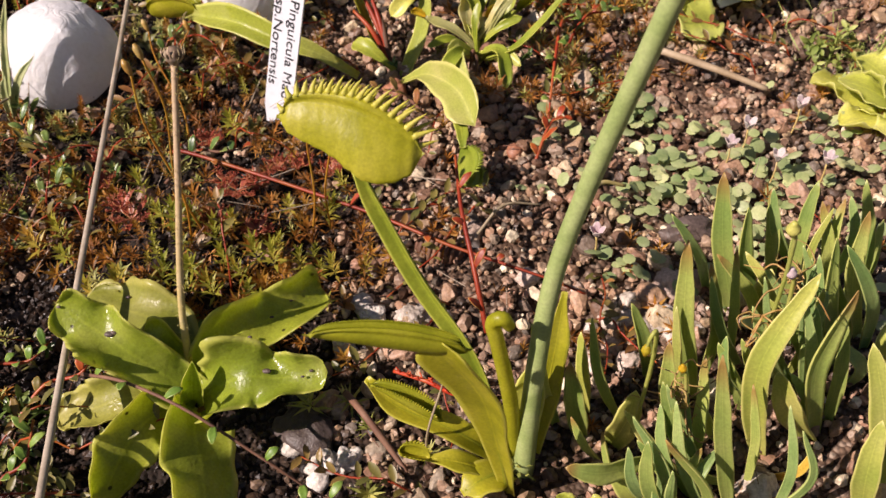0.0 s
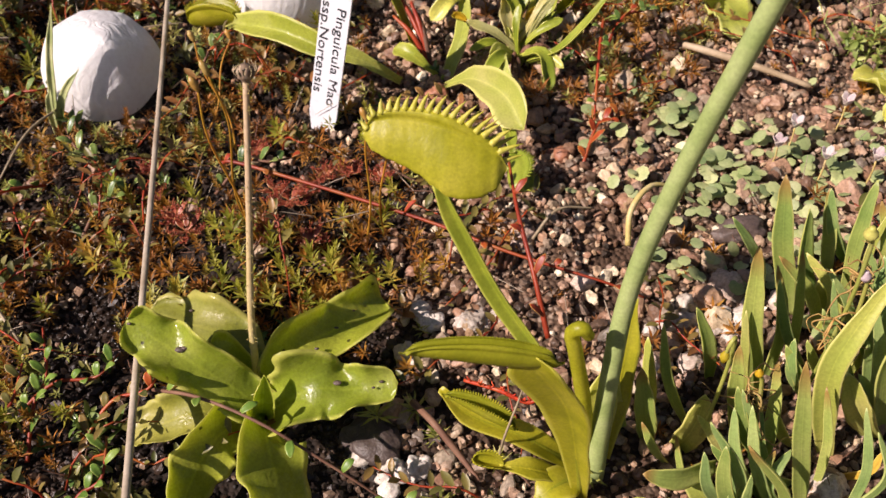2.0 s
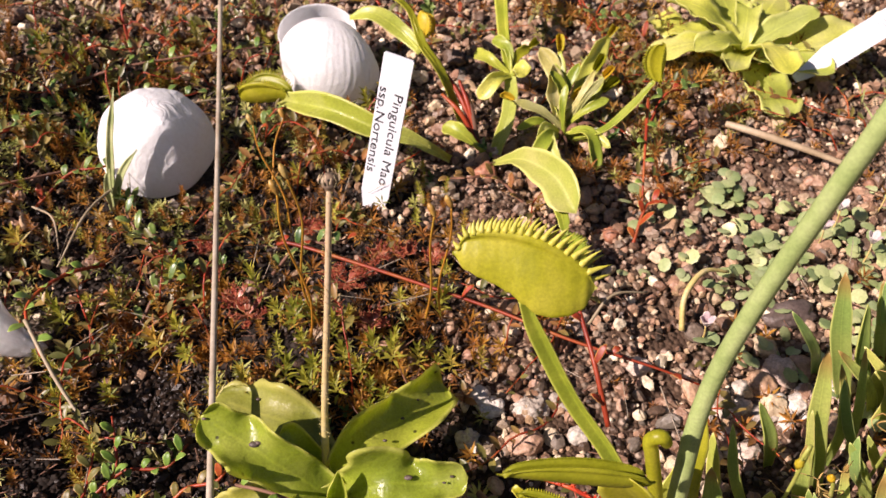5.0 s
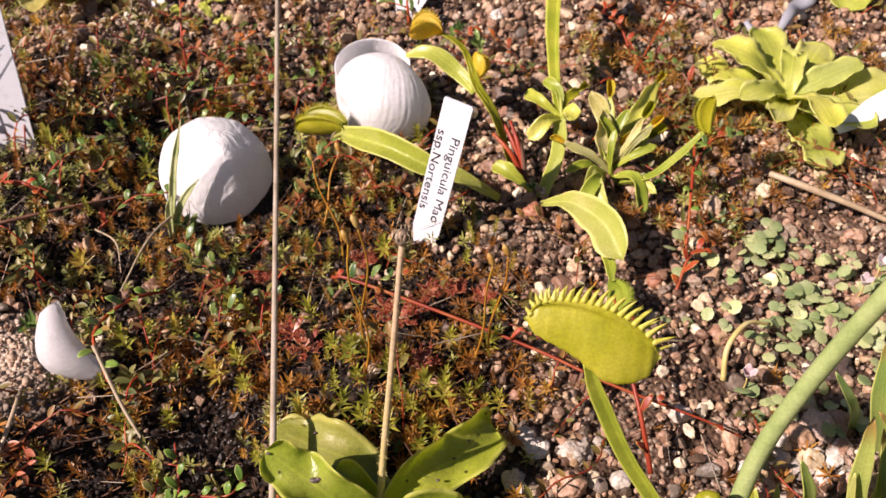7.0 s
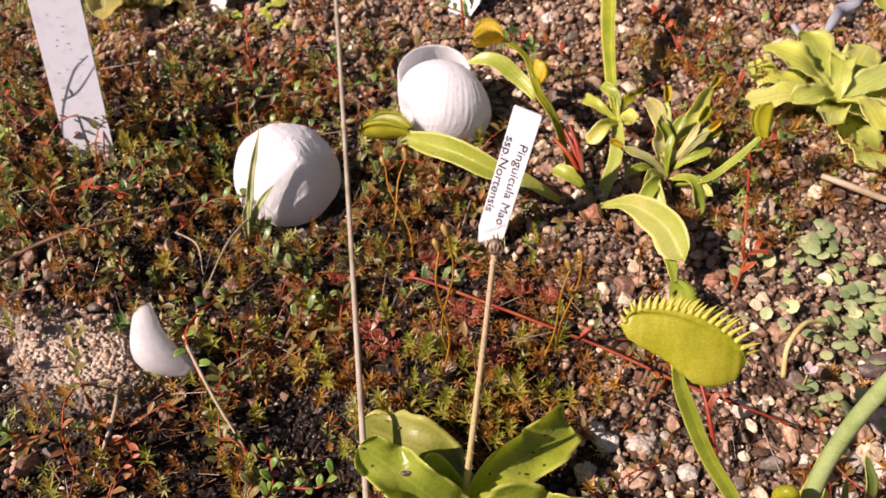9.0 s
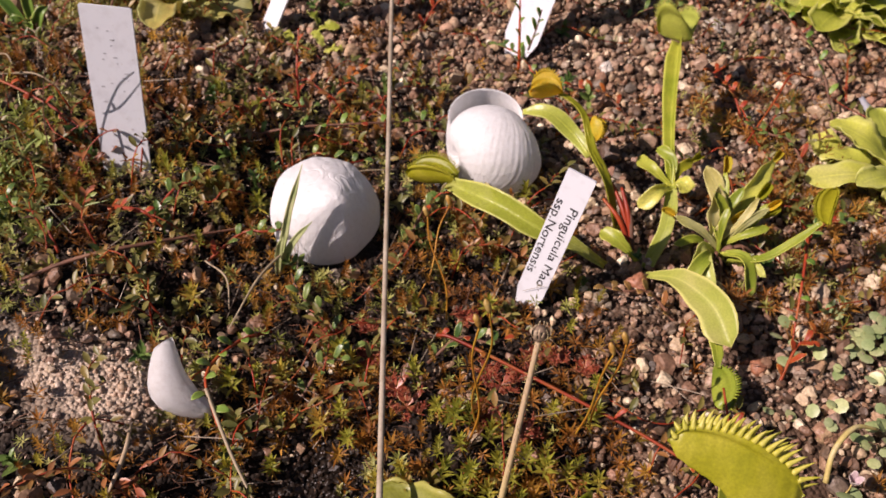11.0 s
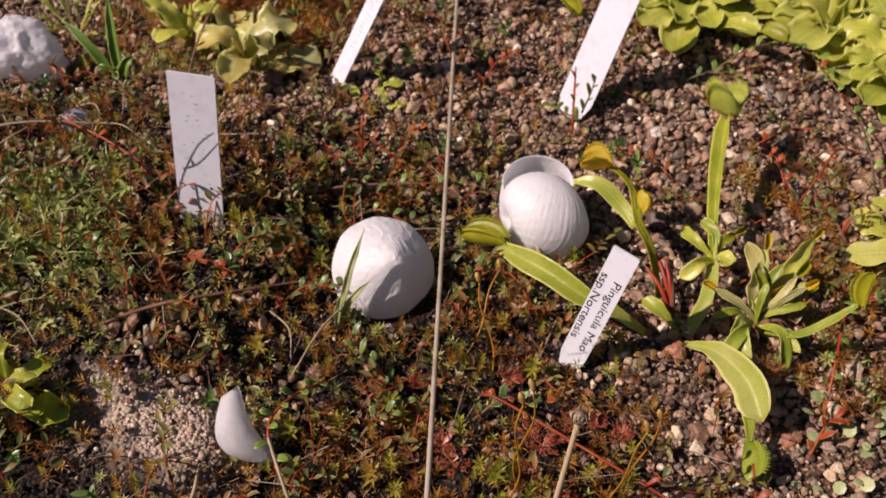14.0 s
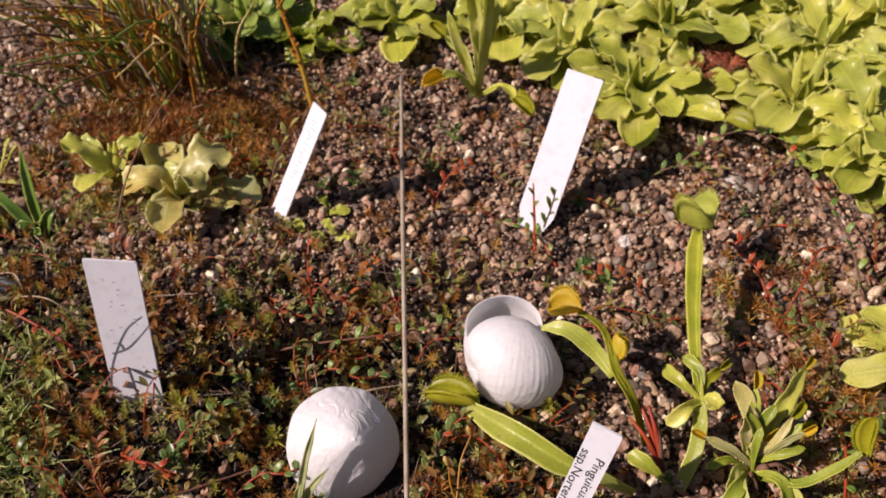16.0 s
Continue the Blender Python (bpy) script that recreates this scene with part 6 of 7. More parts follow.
wire("twig", [(-0.0255, 0.1245, 0.002), (-0.0200, 0.1160, 0.006), (-0.0134, 0.1086, 0.002), (-0.0090, 0.1030, 0.0)], [0.0010, 0.0010, 0.0006], TWIG, "short brown twig on gravel", "twig")
wire("dry_straw", [(-0.0042, 0.1060, 0.0), (-0.0035, 0.1040, 0.018), (-0.0005, 0.1060, 0.032), (0.0012, 0.1075, 0.040)], [0.0004, 0.0003, 0.0002], STRAW, "thin dry thread beside the flytrap", "straw", 5)

# ---- single stones ----
ST = "single stones"
stone((-0.0365, 0.1180), (0.0170, 0.0130, 0.0075), DARK_STONE, "flat dark grey stone beside the butterwort", "stone", 2, group=ST)
stone((-0.0310, 0.1080), (0.0085, 0.0075, 0.0070), WHITE_STONE, "angular off-white stone on gravel", "stone", 3, 0.25, ST)
stone((-0.0250, 0.1090), (0.0060, 0.0070, 0.0060), WHITE_STONE, "angular off-white stone on gravel", "stone", 4, 0.25, ST)
stone((-0.0287, 0.1255), (0.0065, 0.0060, 0.0050), PEBBLES, "rounded tan pebble on gravel", "stone", 6, group=ST)
stone((-0.0210, 0.1545), (0.0085, 0.0070, 0.0060), WHITE_STONE, "rough white quartz stone in gravel", "stone", 7, 0.20, ST, grain=0.07)
stone((-0.0085, 0.1545), (0.0090, 0.0080, 0.0065), WHITE_STONE, "rough white quartz stone in gravel", "stone", 8, 0.20, ST, grain=0.07)
stone((-0.0270, 0.1440), (0.0080, 0.0070, 0.0060), WHITE_STONE, "rough white quartz stone in gravel", "stone", 9, 0.20, ST, grain=0.07)
stone((-0.0120, 0.1430), (0.0100, 0.0090, 0.0070), PEBBLES, "grey speckled stone on gravel", "stone", 10, 0.2, ST)
stone((0.0235, 0.2210), (0.0068, 0.0058, 0.0052), RED_STONE, "rounded brick-red pebble on gravel", "stone", 11, 0.08, ST)
stone((0.0250, 0.4285), (0.0110, 0.0090, 0.0070), WHITE_STONE, "pale yellowish stone on gravel", "stone", 12, 0.2, ST)
stone((-0.0290, 0.3835), (0.0062, 0.0060, 0.0060), WHITE_STONE, "small white pebble on gravel", "stone", 13, 0.2, ST)
stone((-0.0175, 0.2520), (0.0085, 0.0080, 0.0070), RED_STONE, "rounded reddish pebble on gravel", "stone", 14, 0.15, ST)
stone((0.0480, 0.1560), (0.0075, 0.0068, 0.0060), PEBBLES, "pale pinkish stones between round leaves", "stone", 15, 0.13, ST)
stone((0.0570, 0.1510), (0.0070, 0.0062, 0.0055), WHITE_STONE, "pale pinkish stones between round leaves", "stone", 16, 0.13, ST)
stone((0.0750, 0.1850), (0.0170, 0.0100, 0.0070), DARK_STONE, "bluish dark stone among round leaves", "stone", 17, 0.15, ST)
stone((0.0770, 0.1000), (0.0100, 0.0100, 0.0080), WHITE_STONE, "speckled pale stone on gravel", "stone", 18, 0.2, ST)
stone((-0.2850, 0.3050), (0.0150, 0.0110, 0.0060), DARK_STONE, "flat dark stone in moss", "stone", 19, 0.15, ST)
stone((-0.1520, 0.2150), (0.0070, 0.0065, 0.0060), PEBBLES, "tan pebble among moss", "stone", 20, 0.15, ST)
stone((-0.2600, 0.3590), (0.0070, 0.0060, 0.0050), WHITE_STONE, "small white pebble on gravel", "stone", 21, 0.2, ST)

PINK_STONE = stone_material("pale_pinkish_stone", [(0.0, (0.42, 0.33, 0.27)), (0.5, (0.56, 0.44, 0.37)), (1.0, (0.64, 0.58, 0.52))])
r = random.Random(27)
for k, (x, y, sz) in enumerate(((0.0600, 0.1600, 0.0085), (0.0530, 0.1530, 0.0070), (0.0670, 0.1650, 0.0100), (0.0610, 0.1520, 0.0062), (0.0740, 0.1660, 0.0090), (0.0470, 0.1450, 0.0060), (0.0510, 0.1390, 0.0068), (0.0820, 0.1580, 0.0095), (0.0430, 0.1970, 0.0080), (0.0390, 0.1650, 0.0060), (0.0250, 0.1680, 0.0072), (0.0080, 0.1860, 0.0078), (0.0650, 0.1740, 0.0075), (0.0720, 0.1560, 0.0066), (0.0410, 0.1390, 0.0072))):
    stone((x, y), (sz * r.uniform(0.95, 1.3), sz * r.uniform(0.8, 1.0), sz * r.uniform(0.6, 0.85)), PINK_STONE if k % 4 else PEBBLES, "pale pinkish stone between round leaves", "stone", 60 + k, 0.16, "pinkish stones", 0.25)
r = random.Random(23)
for k in range(26):
    cx, cy = ((-0.014, 0.150), (0.058, 0.156), (-0.026, 0.112))[0 if k < 11 else 1 if k < 21 else 2]
    sz = r.uniform(0.0032, 0.0062)
    stone((cx + r.gauss(0, 0.009), cy + r.gauss(0, 0.007)), (sz * r.uniform(0.9, 1.3), sz, sz * r.uniform(0.7, 0.95)), WHITE_STONE if r.random() < 0.7 else PEBBLES, "small pale quartz pebble in gravel", "stone", 30 + k, 0.12, "pale pebbles", 0.25)
for k in range(12):
    x, y, a, ln = r.uniform(-0.33, -0.15), r.uniform(0.20, 0.33), r.uniform(0, 6.28), r.uniform(0.018, 0.045)
    dx, dy = math.cos(a) * ln, math.sin(a) * ln
    wire("dry_straw", [on_ground(x, y, 0.004), on_ground(x + dx * 0.5 + 0.004, y + dy * 0.5, 0.012), on_ground(x + dx, y + dy, 0.009)], [0.00035, 0.00035, 0.0002], STRAW, STRAW_TAG, "straw", 5, "straws")

# a ridged brown seed case
case = thing("seed_case", on_ground(-0.0015, 0.1800, 0.001), "ridged dark brown seed case on gravel", "seed case")
bm = bmesh.new()
bmesh.ops.create_icosphere(bm, subdivisions=3, radius=1)
bmesh.ops.scale(bm, vec=(0.0050, 0.0078, 0.0034), verts=bm.verts[:])
part("body", bm, TWIG, case)
for k in range(9):
    u = (k - 4) / 4.5
    w = 0.0052 * math.sqrt(max(0.05, 1 - u * u))
    bm = bmesh.new()
    tube(bm, [(-w, u * 0.0075, 0.0), (-w * 0.5, u * 0.0075, 0.0036 * (1 - u * u) + 0.0008), (w * 0.5, u * 0.0075, 0.0036 * (1 - u * u) + 0.0008), (w, u * 0.0075, 0)], [0.0006, 0.0007, 0.0006], 6, 12)
    part("ridge", bm, TWIG, case)
case.rotation_euler = (0, 0, 1.2)

# pale pink flowers over the round leaves
for k, (x, y, z) in enumerate(((0.0450, 0.1760, 0.010), (0.1197, 0.2039, 0.014), (0.0994, 0.2217, 0.014), (0.0928, 0.2155, 0.010), (0.1060, 0.2080, 0.012), (0.1180, 0.2300, 0.012))):
    fl = thing("pink_flower", on_ground(x, y), "tiny pale pink flower over round leaves", "flower", "pink flowers")
    bm = bmesh.new()
    tube(bm, [(0, 0, -0.002), (0.0005, 0, z * 0.6), (0, 0, z)], [0.0003, 0.0003], 5, 6)
    part("stalk", bm, STALK_YELLOW, fl)
    for j in range(4):
        a = j * 1.57 + k
        o = Vector((math.cos(a), math.sin(a), 0))
        bm = bmesh.new()
        ribbon(bm, [(0, 0, z), o * 0.0013 + Vector((0, 0, z + 0.0024)), o * 0.0024 + Vector((0, 0, z + 0.0042))], [0.0010, 0.0026, 0.0028, 0.0010], (0, 0, 1), 0.3, 0.1, 1, 0.0003, 6, 5)
        part("petal", bm, PINK, fl)


# small red sundews in the moss
DEW_RED = leaf_material("sundew_red", (0.26, 0.05, 0.03), (0.38, 0.085, 0.045), (0.44, 0.19, 0.10), 0.35, 0.3, 200)


def sundew(x, y, size, seed):
    r = random.Random(seed)
    p = thing("sundew", on_ground(x, y, 0.005), "small red sundew with sticky spoon leaves in moss", "sundew", "sundews")
    for k in range(9):
        a = k * 2.4 + r.uniform(-0.3, 0.3)
        ln = size * r.uniform(0.7, 1.1)
        d = Vector((math.cos(a), math.sin(a), r.uniform(0.15, 0.6)))
        bm = bmesh.new()
        ribbon(bm, [(0, 0, 0), d * ln * 0.5, d * ln], [0.0005, 0.0006, 0.0021, 0.0021, 0.0005], (0, 0, 1), 0.3, 0, 1, 0.0005, 8, 5)
        for j in range(10):
            b3 = r.uniform(0, 6.28)
            q = d * ln * r.uniform(0.65, 1.0)
            tube(bm, [q, q + Vector((math.cos(b3), math.sin(b3), 0.8)) * 0.0016], [0.00012, 0.00018], 3, 3)
        part("leaf", bm, DEW_RED, p)


for k, (x, y, z) in enumerate(((-0.0690, 0.1830, 0.008), (-0.0560, 0.1800, 0.008), (-0.0940, 0.1830, 0.009), (-0.0600, 0.2020, 0.007), (-0.1250, 0.2120, 0.006), (-0.0470, 0.2120, 0.006))):
    sundew(x, y, z * 0.68, 80 + k)
r = random.Random(12)
for k in range(8):
    sundew(-0.072 + r.gauss(0, 0.026), 0.200 + r.gauss(0, 0.014), r.uniform(0.0038, 0.0055), 120 + k)
hairy = thing("sundew", on_ground(-0.3360, 0.3950, 0.001), "small yellow-green sundew with long thin hairy leaves", "sundew")
for k in range(11):
    a, ln = k * 2.4, r.uniform(0.018, 0.028)
    d = Vector((math.cos(a), math.sin(a), r.uniform(0.5, 1.4))).normalized() * ln
    bm = bmesh.new()
    ribbon(bm, [(0, 0, 0), d * 0.5, d * 0.8 + Vector((0, 0, 0.001)), d], [0.0008, 0.0009, 0.0022, 0.0026, 0.0008], (0, 0, 1), 0.3, 0, 1, 0.0006, 12, 5)
    for j in range(14):
        q = d * r.uniform(0.6, 1.0)
        tube(bm, [q, q + Vector((r.uniform(-1, 1), r.uniform(-1, 1), r.uniform(0, 1))) * 0.0028], [0.00018, 0.00022], 3, 2)
    part("leaf", bm, STRAP_PALE, hairy)
for k in range(9):
    sundew(0.022 + r.gauss(0, 0.012), 0.518 + r.gauss(0, 0.008), r.uniform(0.007, 0.010), 90 + k)


# ---- cover of the ground: moss, leaves and gravel ----
def places_where(n, box, keep):
    x, y = rng.uniform(box[0], box[1], n), rng.uniform(box[2], box[3], n)
    ok = rng.uniform(0, 1, n) < keep(x, y) * (1 - 0.65 * sparse(x, y))
    ok &= wet(x, y) < 0.80
    ok &= (np.hypot(x + 0.1345, y - 0.2590) > 0.0185) & (np.hypot((x + 0.066) / 0.034, (y - 0.113) / 0.027) > 1)
    x, y = x[ok], y[ok]
    return np.stack([x, y, height(x, y)], -1)


def tuft_shape(count, length, width, spread, stem=0.0):
    """A small star of pointed leaves, as quads."""
    v, f = [], []
    for k in range(count):
        a = k * 2.4
        e = spread[0] + (spread[1] - spread[0]) * (k / count)
        o = np.array([math.cos(a) * math.cos(e), math.sin(a) * math.cos(e), math.sin(e)])
        s = np.array([-math.sin(a), math.cos(a), 0]) * width / 2
        up = np.array([-math.cos(a) * math.sin(e), -math.sin(a) * math.sin(e), math.cos(e)])
        z0 = np.array([0, 0, stem * (0.45 + 0.55 * k / count)])
        n0 = len(v)
        v += [z0, z0 + o * length * 0.45 + s + up * width * 0.3, z0 + o * length - up * length * 0.10, z0 + o * length * 0.45 - s + up * width * 0.3]
        f.append((n0, n0 + 1, n0 + 2, n0 + 3))
    return np.array(v), np.array(f)


def oval_shape(fold=0.10):
    """A folded oval leaf, as quads on both sides of its midrib."""
    rib = [(0, 0, 0), (0.25, 0, 0.02), (0.5, 0, 0.035), (0.75, 0, 0.03), (1, 0, 0)]
    wide = (0.05, 0.17, 0.22, 0.18, 0.03)
    v = list(rib)
    for sgn in (1, -1):
        v += [(x + 0.02, sgn * w, z + fold * w / 0.22) for (x, _, z), w in zip(rib, wide)]
    f = [(k, k + 1, k + 6, k + 5) for k in range(4)] + [(k + 1, k, k + 10, k + 11) for k in range(4)]
    return np.array(v, float), np.array(f)


def shoot_shape(pairs, tall, leaf, seed):
    """A short upright shoot with pairs of small oval leaves."""
    r = random.Random(seed)
    ov, of = oval_shape()
    chunks = []
    lean = np.array([r.uniform(-0.4, 0.4), r.uniform(-0.4, 0.4), 1.0]) * tall
    n = 2 * pairs
    at = np.array([lean * (0.15 + 0.85 * (k // 2 + 0.5 * (k % 2)) / pairs) for k in range(n)])
    ang = turns(np.array([r.uniform(-0.4, 0.4) for _ in range(n)]), np.array([-r.uniform(0.2, 1.0) for _ in range(n)]), np.array([k * 2.2 + r.uniform(-0.4, 0.4) for k in range(n)]))
    chunks.append(scatter(ov, of, at, ang, np.array([leaf * r.uniform(0.7, 1.15) for _ in range(n)])))
    w = 0.0003
    stem = np.array([(-w, 0, 0), (w, 0, 0), (w, 0, 0), (-w, 0, 0), (0, -w, 0), (0, w, 0), (0, w, 0), (0, -w, 0)], float)
    stem[[2, 3, 6, 7]] += lean
    chunks.append((stem, np.array([(0, 1, 2, 3), (4, 5, 6, 7)])))
    return joined(chunks)


def strew(name, label, category, shape, pts, scale, mat, tilt=0.35, lift=0.0, flat=False):
    n = len(pts)
    rots = turns(rng.normal(0, tilt, n), rng.normal(0, tilt, n), rng.uniform(0, 6.283, n))
    v, f = scatter(shape[0], shape[1], pts + np.array([0, 0, lift]), rots, rng.uniform(scale[0], scale[1], n))
    return tagged(new(name, arrays_mesh(name, v, f, mat, not flat)), label, category, kind="stuff")


VIEW = (-0.44, 0.20, 0.03, 0.64)
LEFT = (-0.40, 0.02, 0.05, 0.42)
star_core = lambda x, y: np.clip(1.6 * np.exp(-((x + 0.068) / 0.050) ** 2 - ((y - 0.178) / 0.030) ** 2), 0, 1)
star_zone = lambda x, y: (np.exp(-((x + 0.060) / 0.032) ** 4 - ((y - 0.166) / 0.011) ** 4) + 0.25 * np.exp(-((x + 0.072) / 0.050) ** 2 - ((y - 0.178) / 0.022) ** 2) * (wavy(x, y, 150) > 0.1) + 0.012 * mossy(x, y)) * (wavy(x, y, 150) > -0.35)
picked = []
for p in places_where(14000, LEFT, star_zone):
    if all((p[0] - q[0]) ** 2 + (p[1] - q[1]) ** 2 > 0.0050 ** 2 for q in picked):
        picked.append(p)
STARS = np.array(picked)
strew("star_moss", "yellow-green star-shaped haircap moss", "moss", tuft_shape(22, 0.0038, 0.00080, (0.35, 1.42), 0.0100), STARS, (0.85, 1.5), STAR, 0.15)
strew("star_moss", "older rusty leaves below the moss stars", "moss", tuft_shape(10, 0.0030, 0.0006, (-0.7, 0.2), 0.005), STARS, (0.8, 1.3), RUST, 0.16)
green_bits = lambda x, y: np.exp(-((x + 0.022) / 0.022) ** 2 - ((y - 0.112) / 0.014) ** 2)
strew("star_moss", "single green star-shaped moss tufts on gravel", "moss", tuft_shape(20, 0.0050, 0.0008, (0.15, 1.25), 0.004), places_where(60, (-0.06, 0.03, 0.085, 0.15), green_bits), (0.8, 1.5), PALE_MOSS, 0.3)
clutter = lambda x, y: (np.exp(-((x - 0.060) / 0.028) ** 2 - ((y - 0.300) / 0.030) ** 2) + 0.8 * np.exp(-((x - 0.035) / 0.022) ** 2 - ((y - 0.350) / 0.020) ** 2) + 0.7 * np.exp(-((x - 0.040) / 0.016) ** 2 - ((y - 0.255) / 0.014) ** 2)) * (wavy(x, y, 170) > -0.15)
strew("olive_moss", "low olive-green moss between gravel", "moss", tuft_shape(12, 0.0040, 0.0007, (0.1, 1.1), 0.004), places_where(1500, (-0.02, 0.13, 0.21, 0.40), clutter), (0.6, 1.3), PALE_MOSS, 0.35)
strew("rust_moss", "rust-brown moss between gravel", "moss", tuft_shape(12, 0.0045, 0.0006, (0.2, 1.3), 0.005), places_where(3200, (-0.02, 0.13, 0.21, 0.40), clutter), (0.6, 1.3), RUST, 0.35)
green_patch = lambda x, y: np.exp(-((x + 0.268) / 0.024) ** 2 - ((y - 0.378) / 0.016) ** 2)
strew("olive_moss", "green moss under small butterworts", "moss", tuft_shape(12, 0.0042, 0.0006, (0.2, 1.2), 0.005), places_where(900, (-0.33, -0.21, 0.33, 0.42), green_patch), (0.7, 1.3), PALE_MOSS, 0.35)
rust_zone = lambda x, y: np.clip(mossy(x, y) * (0.22 + 0.8 * wavy(x + 1, y, 75) + 0.6 * wavy(x, y + 2, 210)), 0, 1) * (1 - 0.7 * smooth_step(0.185, 0.15, y) * smooth_step(-0.07, -0.10, x))
strew("rust_moss", "rust-brown moss carpet", "moss", tuft_shape(12, 0.0030, 0.0005, (0.2, 1.3), 0.0035), places_where(12000, LEFT, rust_zone), (0.7, 1.6), RUST, 0.35)
strew("rust_moss", "bright orange-brown moss round the stars", "moss", tuft_shape(14, 0.0036, 0.0006, (0.3, 1.35), 0.0045), places_where(5500, LEFT, lambda x, y: 0.8 * star_core(x, y) * (wavy(x + 4, y, 110) > -0.25)), (0.7, 1.5), ORANGE, 0.3)
olive_zone = lambda x, y: (1 - 0.6 * smooth_step(0.20, 0.16, y)) * np.clip(mossy(x, y) * (0.35 - 0.5 * wavy(x + 1, y, 75) + 0.4 * wavy(x + 5, y, 190)), 0, 1)
strew("olive_moss", "low olive-green moss", "moss", tuft_shape(12, 0.0032, 0.0006, (0.1, 1.1), 0.0035), places_where(6000, LEFT, olive_zone), (0.6, 1.3), PALE_MOSS, 0.35)
pale_zone = lambda x, y: np.exp(-((x + 0.275) / 0.028) ** 2 - ((y - 0.248) / 0.030) ** 2) + 0.8 * np.exp(-((x - 0.150) / 0.015) ** 2 - ((y - 0.275) / 0.012) ** 2)
for k in range(3):
    strew("tangled_moss", "tangled pale green moss with small round heads", "moss", shoot_shape(7, 0.011, 0.0030, 80 + k), places_where(1500, (-0.36, 0.18, 0.17, 0.33), pale_zone), (0.6, 1.5), TANGLE, 0.55)
strew("tangled_moss", "thin pale stems among tangled moss", "moss", tuft_shape(5, 0.0090, 0.0005, (0.1, 1.2), 0.010), places_where(3000, (-0.36, 0.18, 0.17, 0.33), pale_zone), (0.7, 1.6), TANGLE, 0.6)
isle = lambda x, y: np.exp(-((x + 0.255) / 0.045) ** 2 - ((y - 0.435) / 0.035) ** 2)
strew("orange_moss", "fine orange-brown moss tufts", "moss", tuft_shape(14, 0.0060, 0.0006, (0.2, 1.3), 0.007), places_where(5000, (-0.36, -0.16, 0.36, 0.50), isle), (0.6, 1.3), RUST, 0.4)
bits = lambda x, y: (0.35 + 0.35 * (y > 0.3)) * np.clip(0.3 + wavy(x, y, 50), 0, 1) * (x > -0.42)
strew("moss_tufts", "small rusty moss tufts between gravel", "moss", tuft_shape(12, 0.0045, 0.0008, (0.2, 1.2), 0.005), places_where(5200, VIEW, bits), (0.5, 1.2), RUST, 0.35)

plume_zone = lambda x, y: mossy(x, y) * (0.10 + 0.9 * (wavy(x + 3, y, 130) > 0.45)) * (1 - 0.6 * star_core(x, y))
for k, mat_ in enumerate((ORANGE, STAR, ORANGE)):
    strew("moss_plumes", "short upright plumes of orange-brown and olive moss", "moss", tuft_shape(34, 0.0022, 0.0005, (0.35, 1.2), 0.0125), places_where(2200, LEFT, plume_zone), (0.6, 1.25), mat_, 0.22)

# low heath-like shoots among the moss
shoots = lambda x, y: np.clip(mossy(x, y) * (0.45 + 0.6 * wavy(x + 9, y, 85)) + 0.10 * (y > 0.24) * (x < 0.12), 0, 1) * (1 - star_core(x, y))
for k in range(7):
    strew("heath_shoots", "short shoots with small olive and reddish oval leaves", "creeper", shoot_shape(5, 0.008, 0.0040, 60 + k), places_where(480, VIEW, shoots), (0.7, 1.4), (CREEPER, SHOOT, CREEPER, SHOOT, SHOOT, DARK_LEAF, DARK_LEAF)[k], 0.3)

ring_zone = lambda x, y: np.exp(-((np.hypot((x + 0.066) / 0.034, (y - 0.113) / 0.027) - 1.25) / 0.22) ** 2) * (x < -0.045)
for k in range(3):
    strew("heath_shoots", "low dark-leaved shoots round the butterwort", "creeper", shoot_shape(4, 0.006, 0.0040, 70 + k), places_where(130, (-0.13, -0.01, 0.06, 0.17), ring_zone), (0.6, 1.2), (DARK_LEAF, SHOOT, DARK_LEAF)[k], 0.35)

# creeping cover: thin stems, each with a row of small oval leaves
r = random.Random(31)
oval = oval_shape()
leaf_p, leaf_r, leaf_s = [], [], []
sb = bmesh.new()
made = 0
while made < 270:
    x, y = r.uniform(-0.38, 0.14), r.uniform(0.07, 0.48)
    m = float(mossy(np.array(x), np.array(y)))
    if math.hypot(x + 0.140, y - 0.245) < 0.032 or math.hypot((x + 0.066) / 0.042, (y - 0.113) / 0.035) < 1:
        continue
    if float(wet(np.array(x), np.array(y))) > 0.5 or r.random() < 0.7 * float(sparse(x, y)):
        continue
    if r.random() < 0.9 * float(star_core(np.array(x), np.array(y))):
        continue
    if r.random() > (0.55 if abs(x - 0.05) < 0.04 and abs(y - 0.31) < 0.06 else 0.30 if y > 0.27 or x < 0.02 else 0.12) + 0.9 * m:
        continue
    made += 1
    a = r.uniform(0, 6.283)
    n = r.randint(4, 9)
    pts = []
    for k in range(n):
        z = float(height(x, y)) + 0.004 + 0.010 * m * math.sin(math.pi * k / (n - 1)) * r.uniform(0.5, 1.2) + (0.004 if k else -0.004)
        pts.append((x, y, z))
        a += r.uniform(-0.5, 0.5)
        st = r.uniform(0.004, 0.008)
        x, y = x + math.cos(a) * st, y + math.sin(a) * st
    tube(sb, pts, [0.00035, 0.00030, 0.0002], 4, n * 2)
    for k, p in enumerate(spline(pts, n * 2)):
        leaf_p.append(p)
        leaf_r.append((r.uniform(-0.5, 0.5), -r.uniform(0.1, 0.9), a + (1.1 if k % 2 else -1.1) + r.uniform(-0.5, 0.5)))
        leaf_s.append(r.uniform(0.0026, 0.0056))
